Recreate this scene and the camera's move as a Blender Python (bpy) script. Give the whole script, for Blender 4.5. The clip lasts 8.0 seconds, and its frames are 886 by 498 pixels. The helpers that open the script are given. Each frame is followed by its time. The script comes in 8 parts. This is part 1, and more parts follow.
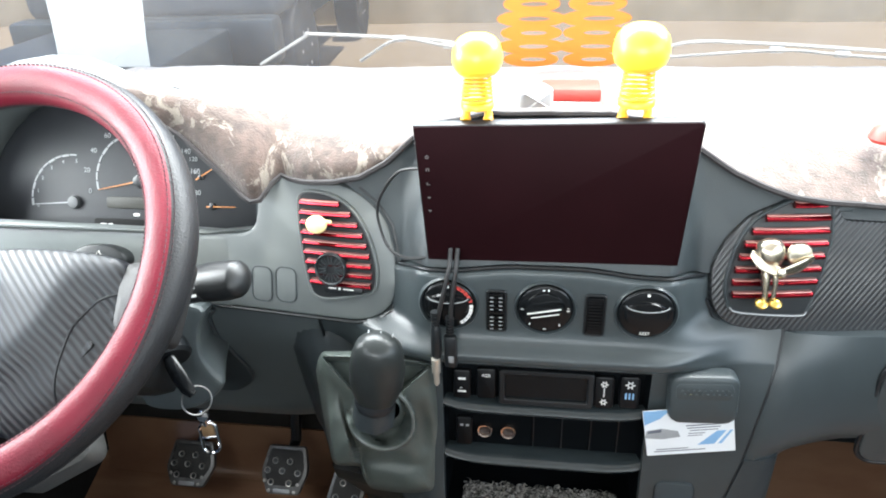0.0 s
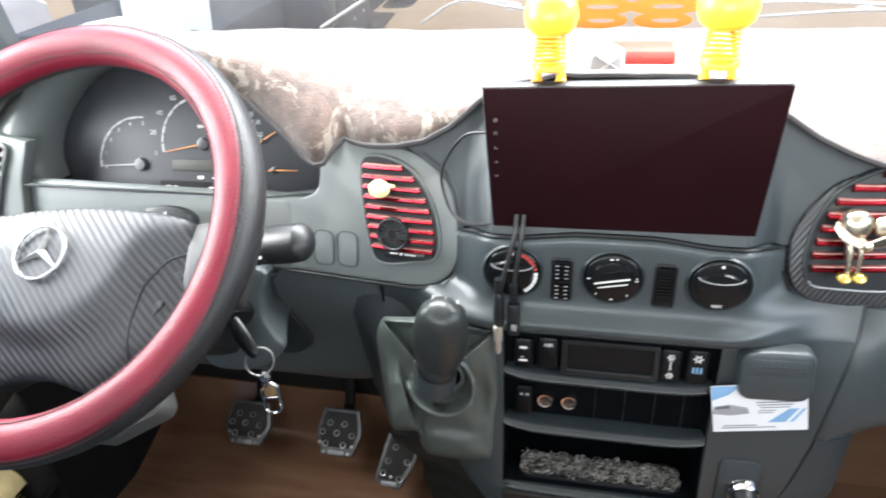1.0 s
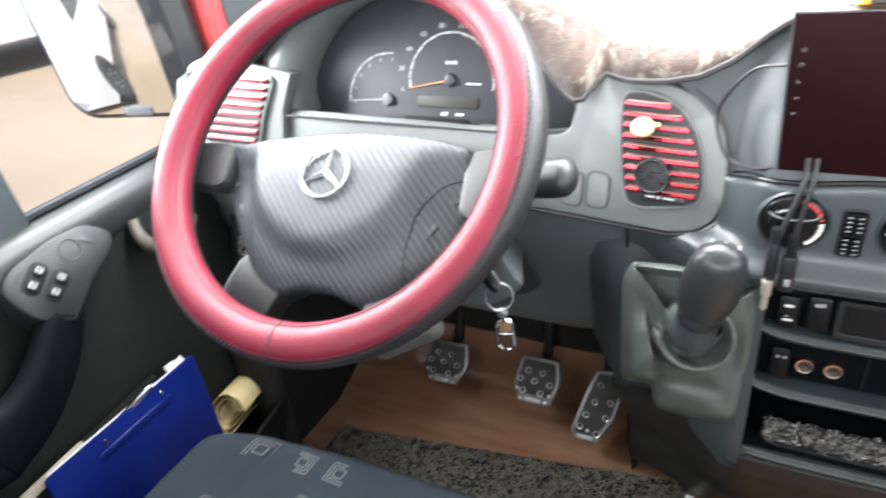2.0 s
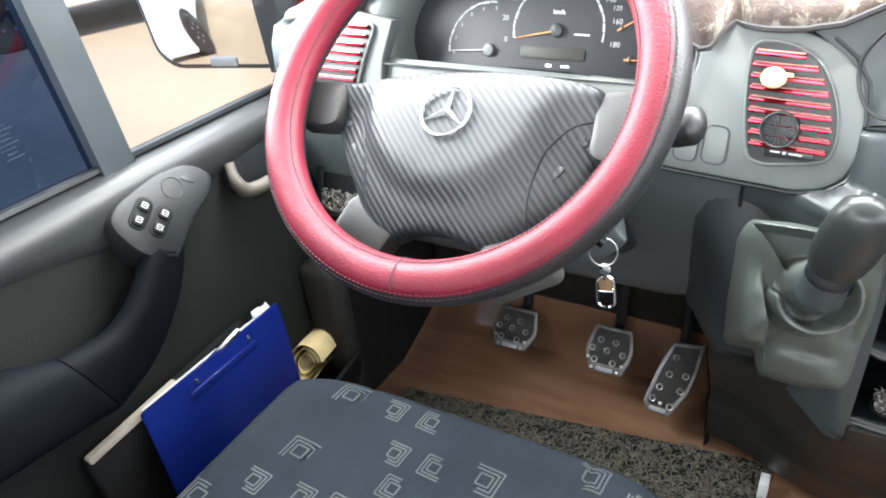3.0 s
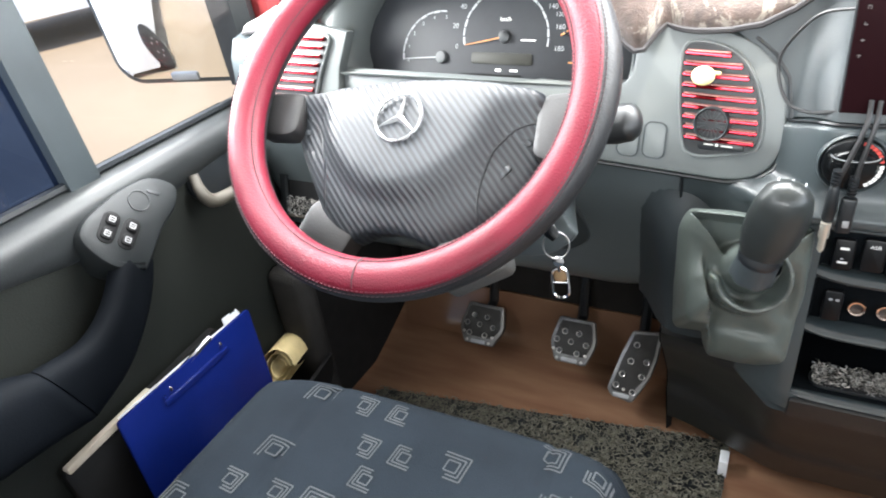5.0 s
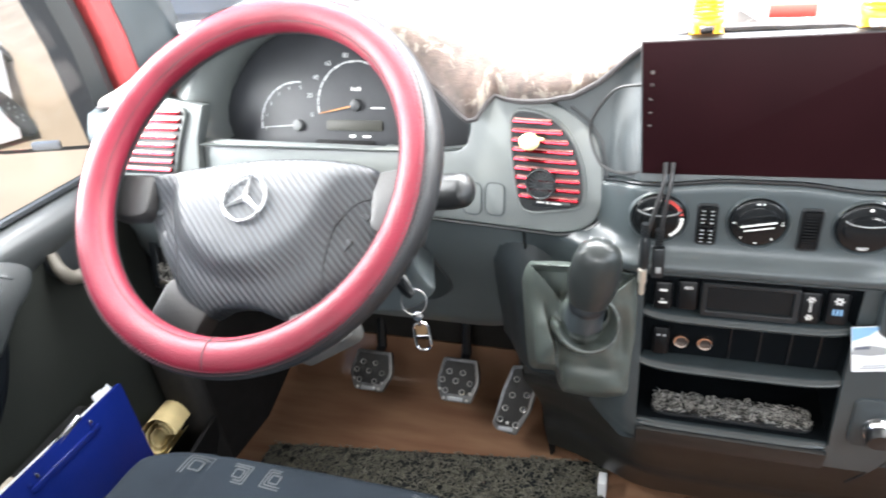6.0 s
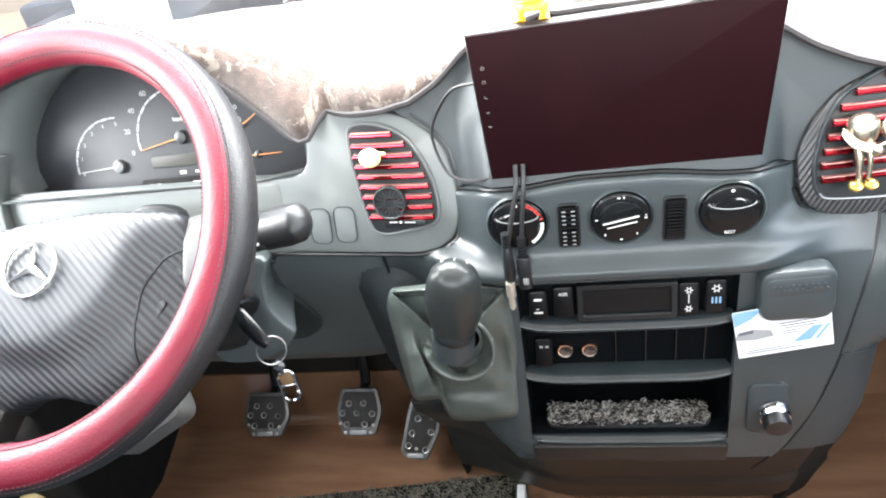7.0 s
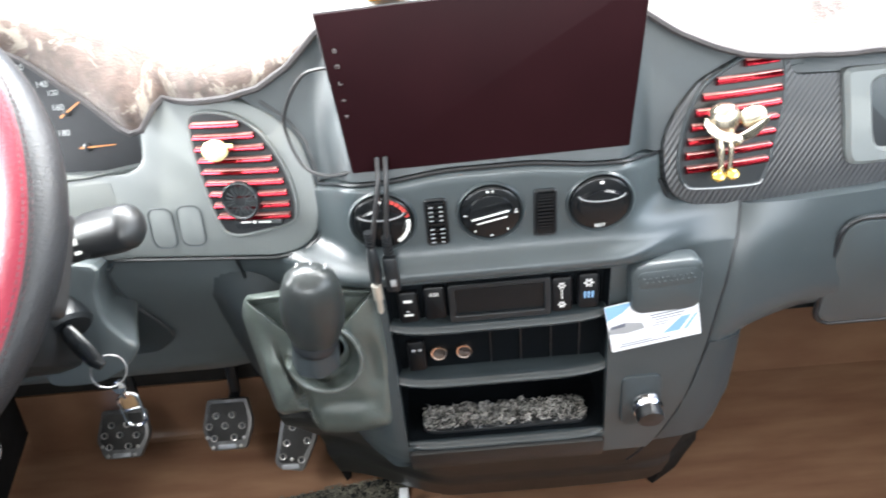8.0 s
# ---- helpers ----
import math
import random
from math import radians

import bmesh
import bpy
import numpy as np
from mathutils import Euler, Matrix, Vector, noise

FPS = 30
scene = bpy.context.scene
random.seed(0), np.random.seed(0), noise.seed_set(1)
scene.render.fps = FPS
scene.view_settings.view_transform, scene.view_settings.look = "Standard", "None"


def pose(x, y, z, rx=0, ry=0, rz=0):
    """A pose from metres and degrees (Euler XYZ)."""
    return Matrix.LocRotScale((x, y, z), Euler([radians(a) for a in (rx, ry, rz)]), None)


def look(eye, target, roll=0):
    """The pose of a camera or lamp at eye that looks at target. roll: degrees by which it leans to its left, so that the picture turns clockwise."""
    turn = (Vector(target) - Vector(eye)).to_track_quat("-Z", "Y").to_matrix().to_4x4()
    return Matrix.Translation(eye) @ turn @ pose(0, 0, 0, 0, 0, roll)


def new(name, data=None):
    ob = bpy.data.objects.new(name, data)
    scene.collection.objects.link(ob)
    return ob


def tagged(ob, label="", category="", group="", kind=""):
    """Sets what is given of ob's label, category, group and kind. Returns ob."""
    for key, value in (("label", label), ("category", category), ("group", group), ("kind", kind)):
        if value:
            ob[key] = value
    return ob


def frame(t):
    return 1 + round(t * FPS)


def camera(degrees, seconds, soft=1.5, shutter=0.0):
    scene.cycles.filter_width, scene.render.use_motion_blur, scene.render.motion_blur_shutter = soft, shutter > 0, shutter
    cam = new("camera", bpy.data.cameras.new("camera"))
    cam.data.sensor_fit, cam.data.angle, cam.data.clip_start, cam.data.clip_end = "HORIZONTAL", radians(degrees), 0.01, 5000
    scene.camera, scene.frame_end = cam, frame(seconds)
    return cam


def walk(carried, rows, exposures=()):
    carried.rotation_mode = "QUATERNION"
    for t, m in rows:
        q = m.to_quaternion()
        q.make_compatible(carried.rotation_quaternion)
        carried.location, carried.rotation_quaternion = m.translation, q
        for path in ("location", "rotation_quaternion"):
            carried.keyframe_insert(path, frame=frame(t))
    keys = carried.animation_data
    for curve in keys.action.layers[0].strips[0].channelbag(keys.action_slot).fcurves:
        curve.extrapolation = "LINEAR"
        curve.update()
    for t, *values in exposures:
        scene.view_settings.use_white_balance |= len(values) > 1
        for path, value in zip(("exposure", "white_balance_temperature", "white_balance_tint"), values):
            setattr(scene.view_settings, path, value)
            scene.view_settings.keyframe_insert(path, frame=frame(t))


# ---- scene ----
cam = camera(65.9, 8.0, soft=1.9, shutter=0.35)
PATH = [
    (0, (0.072, -0.029, 1.173), (-0.195, 1.719, 0.238), -2.0),
    (0.5, (0.07, -0.027, 1.17), (-0.215, 1.704, 0.209), -1.9),
    (1, (0.051, -0.023, 1.164), (-0.345, 1.66, 0.157), -3.2),
    (1.5, (0.007, -0.035, 1.159), (-0.632, 1.555, 0.127), -7.5),
    (2, (-0.057, -0.06, 1.142), (-0.862, 1.429, 0.077), -7.2),
    (2.2, (-0.082, -0.083, 1.128), (-0.947, 1.375, 0.067), -6.8),
    (3.3, (-0.134, -0.111, 1.111), (-1.018, 1.3, 0.004), -6.7),
    (3.5, (-0.129, -0.115, 1.112), (-1.005, 1.301, 0.006), -6.4),
    (4, (-0.12, -0.122, 1.115), (-0.986, 1.308, 0.018), -6.7),
    (5.3, (-0.083, -0.133, 1.141), (-0.857, 1.348, 0.043), -8.0),
    (5.5, (-0.068, -0.128, 1.156), (-0.795, 1.398, 0.086), -7.6),
    (6, (-0.021, -0.117, 1.179), (-0.613, 1.474, 0.12), -6.8),
    (6.5, (0.022, -0.048, 1.15), (-0.386, 1.583, 0.067), -8.5),
    (7, (0.034, -0.012, 1.147), (-0.336, 1.629, 0.064), -10.5),
    (7.5, (0.03, 0.018, 1.128), (-0.202, 1.655, 0.002), -9.4),
    (8, (0.05, 0.04, 1.121), (0.008, 1.68, -0.024), -5.9),
]
EXPOSURES = [(0, 1.58, 6550, 8), (0.5, 1.33, 6550, 8), (1, 1.68, 6700, 11), (1.5, 2.12, 6750, 12), (2, 2.08, 6750, 12), (3.5, 2.29, 6700, 10), (4.2, 2.29, 6700, 10), (5.5, 2.07, 6800, 12), (6.5, 2.41, 6750, 12), (7.5, 2.2, 6750, 12), (8, 2.3, 6700, 11)]
walk(cam, [(t, look(eye, target, roll)) for t, eye, target, roll in PATH], EXPOSURES)

# ---- world, sun ----
world = bpy.data.worlds.new("sky")
scene.world = world
world.use_nodes = True
wn = world.node_tree
sky = wn.nodes.new("ShaderNodeTexSky")
sky.sky_type, sky.sun_disc = "NISHITA", False
SUN_UP, SUN_FROM = radians(82), radians(100)      # high noon sun, from the passenger's side
sky.sun_elevation, sky.sun_rotation = SUN_UP, SUN_FROM
wn.links.new(sky.outputs[0], wn.nodes["Background"].inputs[0])
wn.nodes["Background"].inputs[1].default_value = 0.15
sun = new("sun", bpy.data.lights.new("sun", "SUN"))
sun.data.energy, sun.data.angle, sun.data.color = 2.0, radians(0.5), (1.0, 0.95, 0.87)
SUN_DIR = Vector((math.sin(SUN_FROM) * math.cos(SUN_UP), math.cos(SUN_FROM) * math.cos(SUN_UP), math.sin(SUN_UP)))
sun.matrix_world = look(SUN_DIR * 20, (0, 0, 0))


def window_fill(eye, target, wide, high, watts):
    """Fill lamp standing in for sky light in a window's opening."""
    la = bpy.data.lights.new("window_fill", "AREA")
    la.shape, la.size, la.size_y, la.energy, la.color = "RECTANGLE", wide, high, watts, (0.93, 0.98, 1.0)
    new("window_fill", la).matrix_world = look(eye, target)


window_fill((-0.86, -1.45, 1.2), (0.2, -0.6, 0.7), 1.5, 0.55, 6)      # added fill from both sides, where unseen rear side windows would be
window_fill((1.03, -1.45, 1.2), (-0.2, -0.4, 0.7), 1.5, 0.55, 4)
window_fill((0.085, -2.55, 1.2), (0.085, 0.6, 0.75), 1.5, 0.6, 27)     # added fill from behind, where unseen rear doors would be
window_fill((1.03, 0.1, 1.2), (0.3, 0.5, 0.55), 0.9, 0.45, 2.4)          # passenger's window
window_fill((-0.88, 0.0, 1.22), (0.0, 0.25, 1.16), 0.7, 0.4, 1.9)         # driver's window
window_fill((-0.905, 0.54, 1.12), (-0.3, 0.56, 1.06), 0.28, 0.5, 8)     # driver's quarter pane
window_fill((0.085, 0.80, 1.36), (0.085, 0.15, 0.55), 1.6, 0.3, 21)     # upper windscreen


# ---- materials ----
def material(name, color, rough=0.5, metal=0.0, var=0.15, scale=30.0, grain=0.0, grain_scale=400.0, second=None,
             wear=0.0, coat=0.0, stretch=(1, 1, 1), island=0.0, spec=0.5):
    """Two-scale procedural surface: broad blotches, fine grain, worn gloss."""
    m = bpy.data.materials.new(name)
    m.use_nodes = True
    t = m.node_tree
    N, K = t.nodes, t.links.new
    b = N["Principled BSDF"]
    tc, mp = N.new("ShaderNodeTexCoord"), N.new("ShaderNodeMapping")
    mp.inputs["Scale"].default_value = stretch
    K(tc.outputs["Object"], mp.inputs[0])
    n1, n2 = N.new("ShaderNodeTexNoise"), N.new("ShaderNodeTexNoise")
    n1.inputs["Scale"].default_value, n1.inputs["Detail"].default_value = scale, 6
    n2.inputs["Scale"].default_value, n2.inputs["Detail"].default_value = grain_scale, 3
    K(mp.outputs[0], n1.inputs["Vector"])
    K(mp.outputs[0], n2.inputs["Vector"])
    ramp = N.new("ShaderNodeMapRange")
    ramp.inputs["From Min"].default_value, ramp.inputs["From Max"].default_value = 0.3, 0.7
    K(n1.outputs["Fac"], ramp.inputs["Value"])
    mix = N.new("ShaderNodeMix")
    mix.data_type = "RGBA"
    dark = tuple(c * (1 - var) for c in color)
    light = second or tuple(min(1, c * (1 + var)) for c in color)
    mix.inputs["A"].default_value, mix.inputs["B"].default_value = (*dark, 1), (*light, 1)
    K(ramp.outputs[0], mix.inputs["Factor"])
    K(mix.outputs["Result"], b.inputs["Base Color"])
    rr = N.new("ShaderNodeMapRange")
    rr.inputs["To Min"].default_value, rr.inputs["To Max"].default_value = max(0.02, rough - 0.08 - wear), min(1, rough + 0.08)
    K(n1.outputs["Fac"], rr.inputs["Value"])
    K(rr.outputs[0], b.inputs["Roughness"])
    b.inputs["Metallic"].default_value, b.inputs["Coat Weight"].default_value = metal, coat
    b.inputs["Specular IOR Level"].default_value = spec
    if island:
        # strands of very different shade
        geo, rnd, cut = N.new("ShaderNodeNewGeometry"), N.new("ShaderNodeMapRange"), N.new("ShaderNodeMix")
        rnd.inputs["From Min"].default_value, rnd.inputs["From Max"].default_value = 0.35, 0.65
        K(geo.outputs["Random Per Island"], rnd.inputs["Value"])
        cut.data_type = "RGBA"
        cut.inputs["A"].default_value = (*(c * (1 - 0.97 * island) for c in color), 1)
        K(mix.outputs["Result"], cut.inputs["B"])
        K(rnd.outputs[0], cut.inputs["Factor"])
        K(cut.outputs["Result"], b.inputs["Base Color"])
    if grain:
        bump = N.new("ShaderNodeBump")
        bump.inputs["Strength"].default_value, bump.inputs["Distance"].default_value = grain, 0.001
        K(n2.outputs["Fac"], bump.inputs["Height"])
        K(bump.outputs[0], b.inputs["Normal"])
    return m


def plain(name, color, rough=0.4, metal=0.0):
    m = bpy.data.materials.new(name)
    m.use_nodes = True
    b = m.node_tree.nodes["Principled BSDF"]
    b.inputs["Base Color"].default_value = (*color, 1)
    b.inputs["Roughness"].default_value, b.inputs["Metallic"].default_value = rough, metal
    return m


def glass(name, tint=(1, 1, 1), rough=0.0, amount=0.95):
    """A thin pane: clear or tinted, with a faint gloss."""
    m = bpy.data.materials.new(name)
    m.use_nodes = True
    N, K = m.node_tree.nodes, m.node_tree.links.new
    N.remove(N["Principled BSDF"])
    tr, gl, mx = (N.new("ShaderNode" + s) for s in ("BsdfTransparent", "BsdfGlossy", "MixShader"))
    tr.inputs[0].default_value = (*tint, 1)
    gl.inputs["Roughness"].default_value = rough
    mx.inputs[0].default_value = 0.05
    K(tr.outputs[0], mx.inputs[1])
    K(gl.outputs[0], mx.inputs[2])
    K(mx.outputs[0], N["Material Output"].inputs[0])
    return m


def dusty(name):
    """Windscreen glass under a thin film of dust that catches the sun."""
    m = glass(name)
    N, K = m.node_tree.nodes, m.node_tree.links.new
    out = N["Material Output"].inputs[0]
    clear = out.links[0].from_socket
    dust, mx, tc, ns, rg = (N.new("ShaderNode" + s) for s in ("BsdfTranslucent", "MixShader", "TexCoord", "TexNoise", "MapRange"))
    dust.inputs[0].default_value = (0.8, 0.78, 0.74, 1)
    ns.inputs["Scale"].default_value, ns.inputs["Detail"].default_value = 6, 8
    K(tc.outputs["Object"], ns.inputs["Vector"])
    rg.inputs["From Min"].default_value, rg.inputs["From Max"].default_value = 0.35, 0.7
    rg.inputs["To Min"].default_value, rg.inputs["To Max"].default_value = 0.05, 0.12
    K(ns.outputs["Fac"], rg.inputs["Value"])
    K(rg.outputs[0], mx.inputs[0])
    K(clear, mx.inputs[1])
    K(dust.outputs[0], mx.inputs[2])
    K(mx.outputs[0], out)
    return m


def stripes(name, dark, light, scale, angle, rough=0.35):
    """Woven carbon-look foil: slanted ribs with relief."""
    m = bpy.data.materials.new(name)
    m.use_nodes = True
    N, K = m.node_tree.nodes, m.node_tree.links.new
    b = N["Principled BSDF"]
    tc, mp, wv, ns = (N.new("ShaderNode" + s) for s in ("TexCoord", "Mapping", "TexWave", "TexNoise"))
    mp.inputs["Rotation"].default_value = angle
    K(tc.outputs["Object"], mp.inputs[0])
    K(mp.outputs[0], wv.inputs["Vector"])
    wv.inputs["Scale"].default_value, wv.inputs["Distortion"].default_value = scale, 0.15
    ns.inputs["Scale"].default_value = 900
    K(tc.outputs["Object"], ns.inputs["Vector"])
    mix = N.new("ShaderNodeMix")
    mix.data_type = "RGBA"
    mix.inputs["A"].default_value, mix.inputs["B"].default_value = (*dark, 1), (*light, 1)
    K(wv.outputs["Fac"], mix.inputs["Factor"])
    K(mix.outputs["Result"], b.inputs["Base Color"])
    add = N.new("ShaderNodeMath")
    add.operation = "MULTIPLY_ADD"
    add.inputs[1].default_value = 0.15
    K(ns.outputs["Fac"], add.inputs[0])
    K(wv.outputs["Fac"], add.inputs[2])
    bump = N.new("ShaderNodeBump")
    bump.inputs["Strength"].default_value, bump.inputs["Distance"].default_value = 0.6, 0.0010
    K(add.outputs[0], bump.inputs["Height"])
    K(bump.outputs[0], b.inputs["Normal"])
    b.inputs["Roughness"].default_value = rough
    return m


DARK = material("dark_plastic", (0.028, 0.036, 0.040), 0.48, grain=0.25, grain_scale=700, scale=9, var=0.2)
PANEL = material("grey_green_plastic", (0.040, 0.050, 0.054), 0.32, grain=0.2, grain_scale=800, scale=7, var=0.16)
# PANEL's plastic lightened, to make up for light missing low on the driver's side
KNEE = material("lightened_grey_green_plastic", (0.066, 0.079, 0.083), 0.36, grain=0.2, grain_scale=800, scale=7, var=0.16)
# console plastic darkened to carry the shadow below the tray
APRON = material("shade_darkened_plastic", (0.011, 0.0112, 0.0112), 0.42, grain=0.25, grain_scale=700, scale=9, var=0.2)
BEZEL = material("light_grey_plastic", (0.124, 0.137, 0.137), 0.40, grain=0.15, grain_scale=900, scale=8, var=0.1)
LIP = material("worn_lip_plastic", (0.024, 0.031, 0.034), 0.17, grain=0.1, scale=12, var=0.15)
BLACK = material("black_plastic", (0.009, 0.011, 0.013), 0.38, grain=0.1, var=0.3, scale=14)
# near-black lining that carries the shade inside the recesses and tray
RECESS = material("recess_shade_black", (0.003, 0.004, 0.005), 0.8, grain=0.1, var=0.3, scale=14, spec=0.04)
BUTTON = material("button_black", (0.0045, 0.005, 0.006), 0.35, grain=0.1, var=0.3, scale=14, spec=0.25)
STALK = material("stalk_plastic", (0.010, 0.011, 0.012), 0.40, grain=0.2, scale=14, var=0.15)
GLOSS = material("gloss_black", (0.006, 0.007, 0.008), 0.22, var=0.3, scale=6, spec=0.3)
SCREEN = material("screen_glass", (0.0115, 0.003, 0.0042), 0.5, spec=0.05, var=0.4, scale=4)
CARBON = stripes("carbon_foil", (0.016, 0.017, 0.019), (0.044, 0.047, 0.05), 60, (0, radians(-35), 0))
CARBON_PAD = stripes("carbon_foil_pad", (0.009, 0.0105, 0.013), (0.035, 0.040, 0.046), 47, (0, radians(33.3), radians(-32.3)), 0.48)
RED_LEATHER = material("red_leather", (0.112, 0.0052, 0.0155), 0.5, grain=0.6, grain_scale=500, scale=20, var=0.18, wear=0.05, spec=0.26)
BLACK_LEATHER = material("black_leather", (0.012, 0.0125, 0.014), 0.45, grain=0.6, grain_scale=450, scale=16, var=0.2, spec=0.35)
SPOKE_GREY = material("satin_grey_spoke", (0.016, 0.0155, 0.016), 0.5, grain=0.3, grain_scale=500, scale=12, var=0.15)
SPOKE_PALE = material("pale_grey_spoke", (0.045, 0.044, 0.042), 0.45, grain=0.4, grain_scale=500, scale=30, var=0.2)
SATIN = material("satin_chrome_badge", (0.36, 0.37, 0.38), 0.28, 0.9, var=0.15, scale=60)
THREAD = material("dark_thread", (0.035, 0.012, 0.016), 0.8)
PALE_THREAD = material("pale_thread", (0.048, 0.014, 0.02), 0.8)
VINYL = material("dark_vinyl", (0.074, 0.088, 0.081), 0.30, grain=0.5, grain_scale=420, scale=12, var=0.12)
# boot vinyl made paler: the lip's highlight is in the colour
VINYL_EDGE = material("vinyl_lip_highlight", (0.10, 0.112, 0.105), 0.26, grain=0.3, grain_scale=420, scale=30, var=0.25)
KNOB = material("dark_grey_rubber", (0.020, 0.023, 0.023), 0.30, spec=0.35, grain=0.15, scale=30, var=0.08)
# highlight on the vent slats, put in as a pale pink colour
SLAT_GLINT = material("slat_glint_pink", (0.50, 0.24, 0.22), 0.22, 0.4, var=0.3, scale=40)
RED_CHROME = material("red_chrome", (0.19, 0.006, 0.013), 0.15, 0.85, var=0.2, scale=25)
CHROME = material("chrome", (0.75, 0.75, 0.76), 0.12, 1.0, var=0.08, scale=40)
ALU = material("brushed_aluminium", (0.19, 0.19, 0.19), 0.42, 0.9, var=0.2, scale=60, grain=0.15)
GOLD = material("pale_gold_metal", (0.56, 0.50, 0.40), 0.24, 0.95, var=0.1, scale=60)
GILT = material("yellow_gilt", (0.75, 0.52, 0.14), 0.25, 0.9, var=0.2, scale=80)
BRASS = material("copper_rim", (0.95, 0.72, 0.62), 0.22, 1.0)
WHITE = material("white_print", (0.75, 0.75, 0.73), 0.6, var=0.05)
BLUE_PRINT = material("blue_print", (0.2, 0.38, 0.6), 0.5, var=0.1)
GREY_PRINT = material("grey_print", (0.3, 0.31, 0.32), 0.6)
PANE_PRINT = material("pane_print", (0.012, 0.016, 0.03), 0.7)
RED_PRINT = material("red_print", (0.5, 0.05, 0.04), 0.5)
ORANGE = plain("orange_needle", (0.50, 0.19, 0.05), 0.5)
LCD = material("lcd_glass", (0.030, 0.030, 0.025), 0.5, spec=0.3)
FLOOR = material("brown_vinyl_floor", (0.195, 0.098, 0.060), 0.13, scale=5, var=0.15, grain=0.1, grain_scale=90, stretch=(1, 6, 1), second=(0.235, 0.135, 0.082))
CARPET = material("dark_trim_carpet", (0.022, 0.021, 0.02), 0.9, spec=0.1, grain=0.8, grain_scale=300)
COIL = material("grey_coil", (0.125, 0.118, 0.092), 0.75, var=0.3, scale=90)
COIL_LIGHT = material("pale_coil", (0.34, 0.33, 0.31), 0.35, island=1.0)
SEAT = material("blue_grey_fabric", (0.0125, 0.0165, 0.0215), 0.9, spec=0.08, grain=0.9, grain_scale=900, scale=14, var=0.14)
WEAVE = material("pale_woven_motif", (0.058, 0.064, 0.069), 0.9, spec=0.1, grain=0.8, grain_scale=800, var=0.2)
DOOR_DARK = material("door_dark_plastic", (0.0030, 0.0040, 0.0056), 0.66, spec=0.06, grain=0.3, grain_scale=600, scale=8, var=0.2)
POD_GREY = material("pod_grey_plastic", (0.0095, 0.0115, 0.0125), 0.5, spec=0.3, grain=0.2, grain_scale=600, scale=9, var=0.15)
ROCKER_PRINT = material("rocker_print", (0.34, 0.34, 0.34), 0.6)
DOOR_GREY = material("door_grey_trim", (0.0105, 0.012, 0.0105), 0.8, spec=0.15, grain=0.5, grain_scale=500, scale=10, var=0.12)
SILL = material("door_sill_grey", (0.018, 0.020, 0.021), 0.42, spec=0.3, grain=0.2, scale=6, var=0.12)
BEIGE = material("beige_plastic", (0.062, 0.055, 0.045), 0.5, var=0.1)
BLUE = material("blue_plastic_board", (0.004, 0.012, 0.11), 0.25, var=0.2, scale=5)
PAPER = material("white_paper", (0.72, 0.74, 0.76), 0.8, var=0.06, scale=4)
CARD = material("pale_card", (0.42, 0.37, 0.30), 0.75, var=0.15, scale=30)
KRAFT = material("yellow_paper", (0.62, 0.5, 0.26), 0.75, var=0.15, scale=30)
PALE_YELLOW = material("pale_yellow_plastic", (0.85, 0.74, 0.36), 0.3, var=0.08, scale=20)
YELLOW = material("yellow_soft_plastic", (0.85, 0.6, 0.05), 0.35, var=0.08, scale=20)
AMBER = material("orange_yellow_plastic", (0.85, 0.42, 0.03), 0.35, var=0.1, scale=20)
WIRE = material("black_cable", (0.015, 0.015, 0.016), 0.4)
STEEL = material("grey_painted_steel", (0.3, 0.31, 0.32), 0.4, 0.3, var=0.1)
WIPER_GREY = material("dusty_wiper_grey", (0.13, 0.13, 0.125), 0.5, 0.2, var=0.15)
LINER = material("cab_lining", (0.6, 0.59, 0.57), 0.85, grain=0.4, scale=5, var=0.08)
LINER_DARK = material("grey_partition", (0.12, 0.12, 0.12), 0.8, grain=0.4, scale=5, var=0.1)
BODY = material("white_body_paint", (0.72, 0.73, 0.74), 0.25, coat=0.5, var=0.05, scale=3)
MATT_BLACK = material("matt_black_board", (0.005, 0.005, 0.0055), 0.7, spec=0.2, var=0.2, scale=10)
TYRE = material("tyre_rubber", (0.02, 0.02, 0.021), 0.8, grain=0.5)
DIRT = material("dusty_ground", (0.2, 0.155, 0.105), 0.95, scale=0.5, var=0.1, grain=0.8, grain_scale=30, second=(0.25, 0.2, 0.14))
CLEAR = glass("clear_glass")
DUSTY = dusty("dusty_windscreen_glass")
TINTED = glass("blue_tinted_glass", (0.05, 0.09, 0.2), 0.0)
MIRROR = plain("mirror_glass", (0.9, 0.92, 0.92), 0.02, 1.0)
THIN_PAPER = bpy.data.materials.new("thin_paper")
THIN_PAPER.use_nodes = True
tn = THIN_PAPER.node_tree
sheer, lit = tn.nodes.new("ShaderNodeBsdfTranslucent"), tn.nodes.new("ShaderNodeMixShader")
sheer.inputs[0].default_value = (0.13, 0.15, 0.165, 1)
tn.nodes["Principled BSDF"].inputs["Base Color"].default_value = (0.42, 0.45, 0.48, 1)
lit.inputs[0].default_value = 0.6
tn.links.new(tn.nodes["Principled BSDF"].outputs[0], lit.inputs[1])
tn.links.new(sheer.outputs[0], lit.inputs[2])
tn.links.new(lit.outputs[0], tn.nodes["Material Output"].inputs[0])
PLASTER = material("tan_render", (0.55, 0.43, 0.28), 0.9, scale=1.5, var=0.15, grain=0.6, grain_scale=20)
DECAL = plain("orange_decal", (0.9, 0.28, 0.05), 0.5)
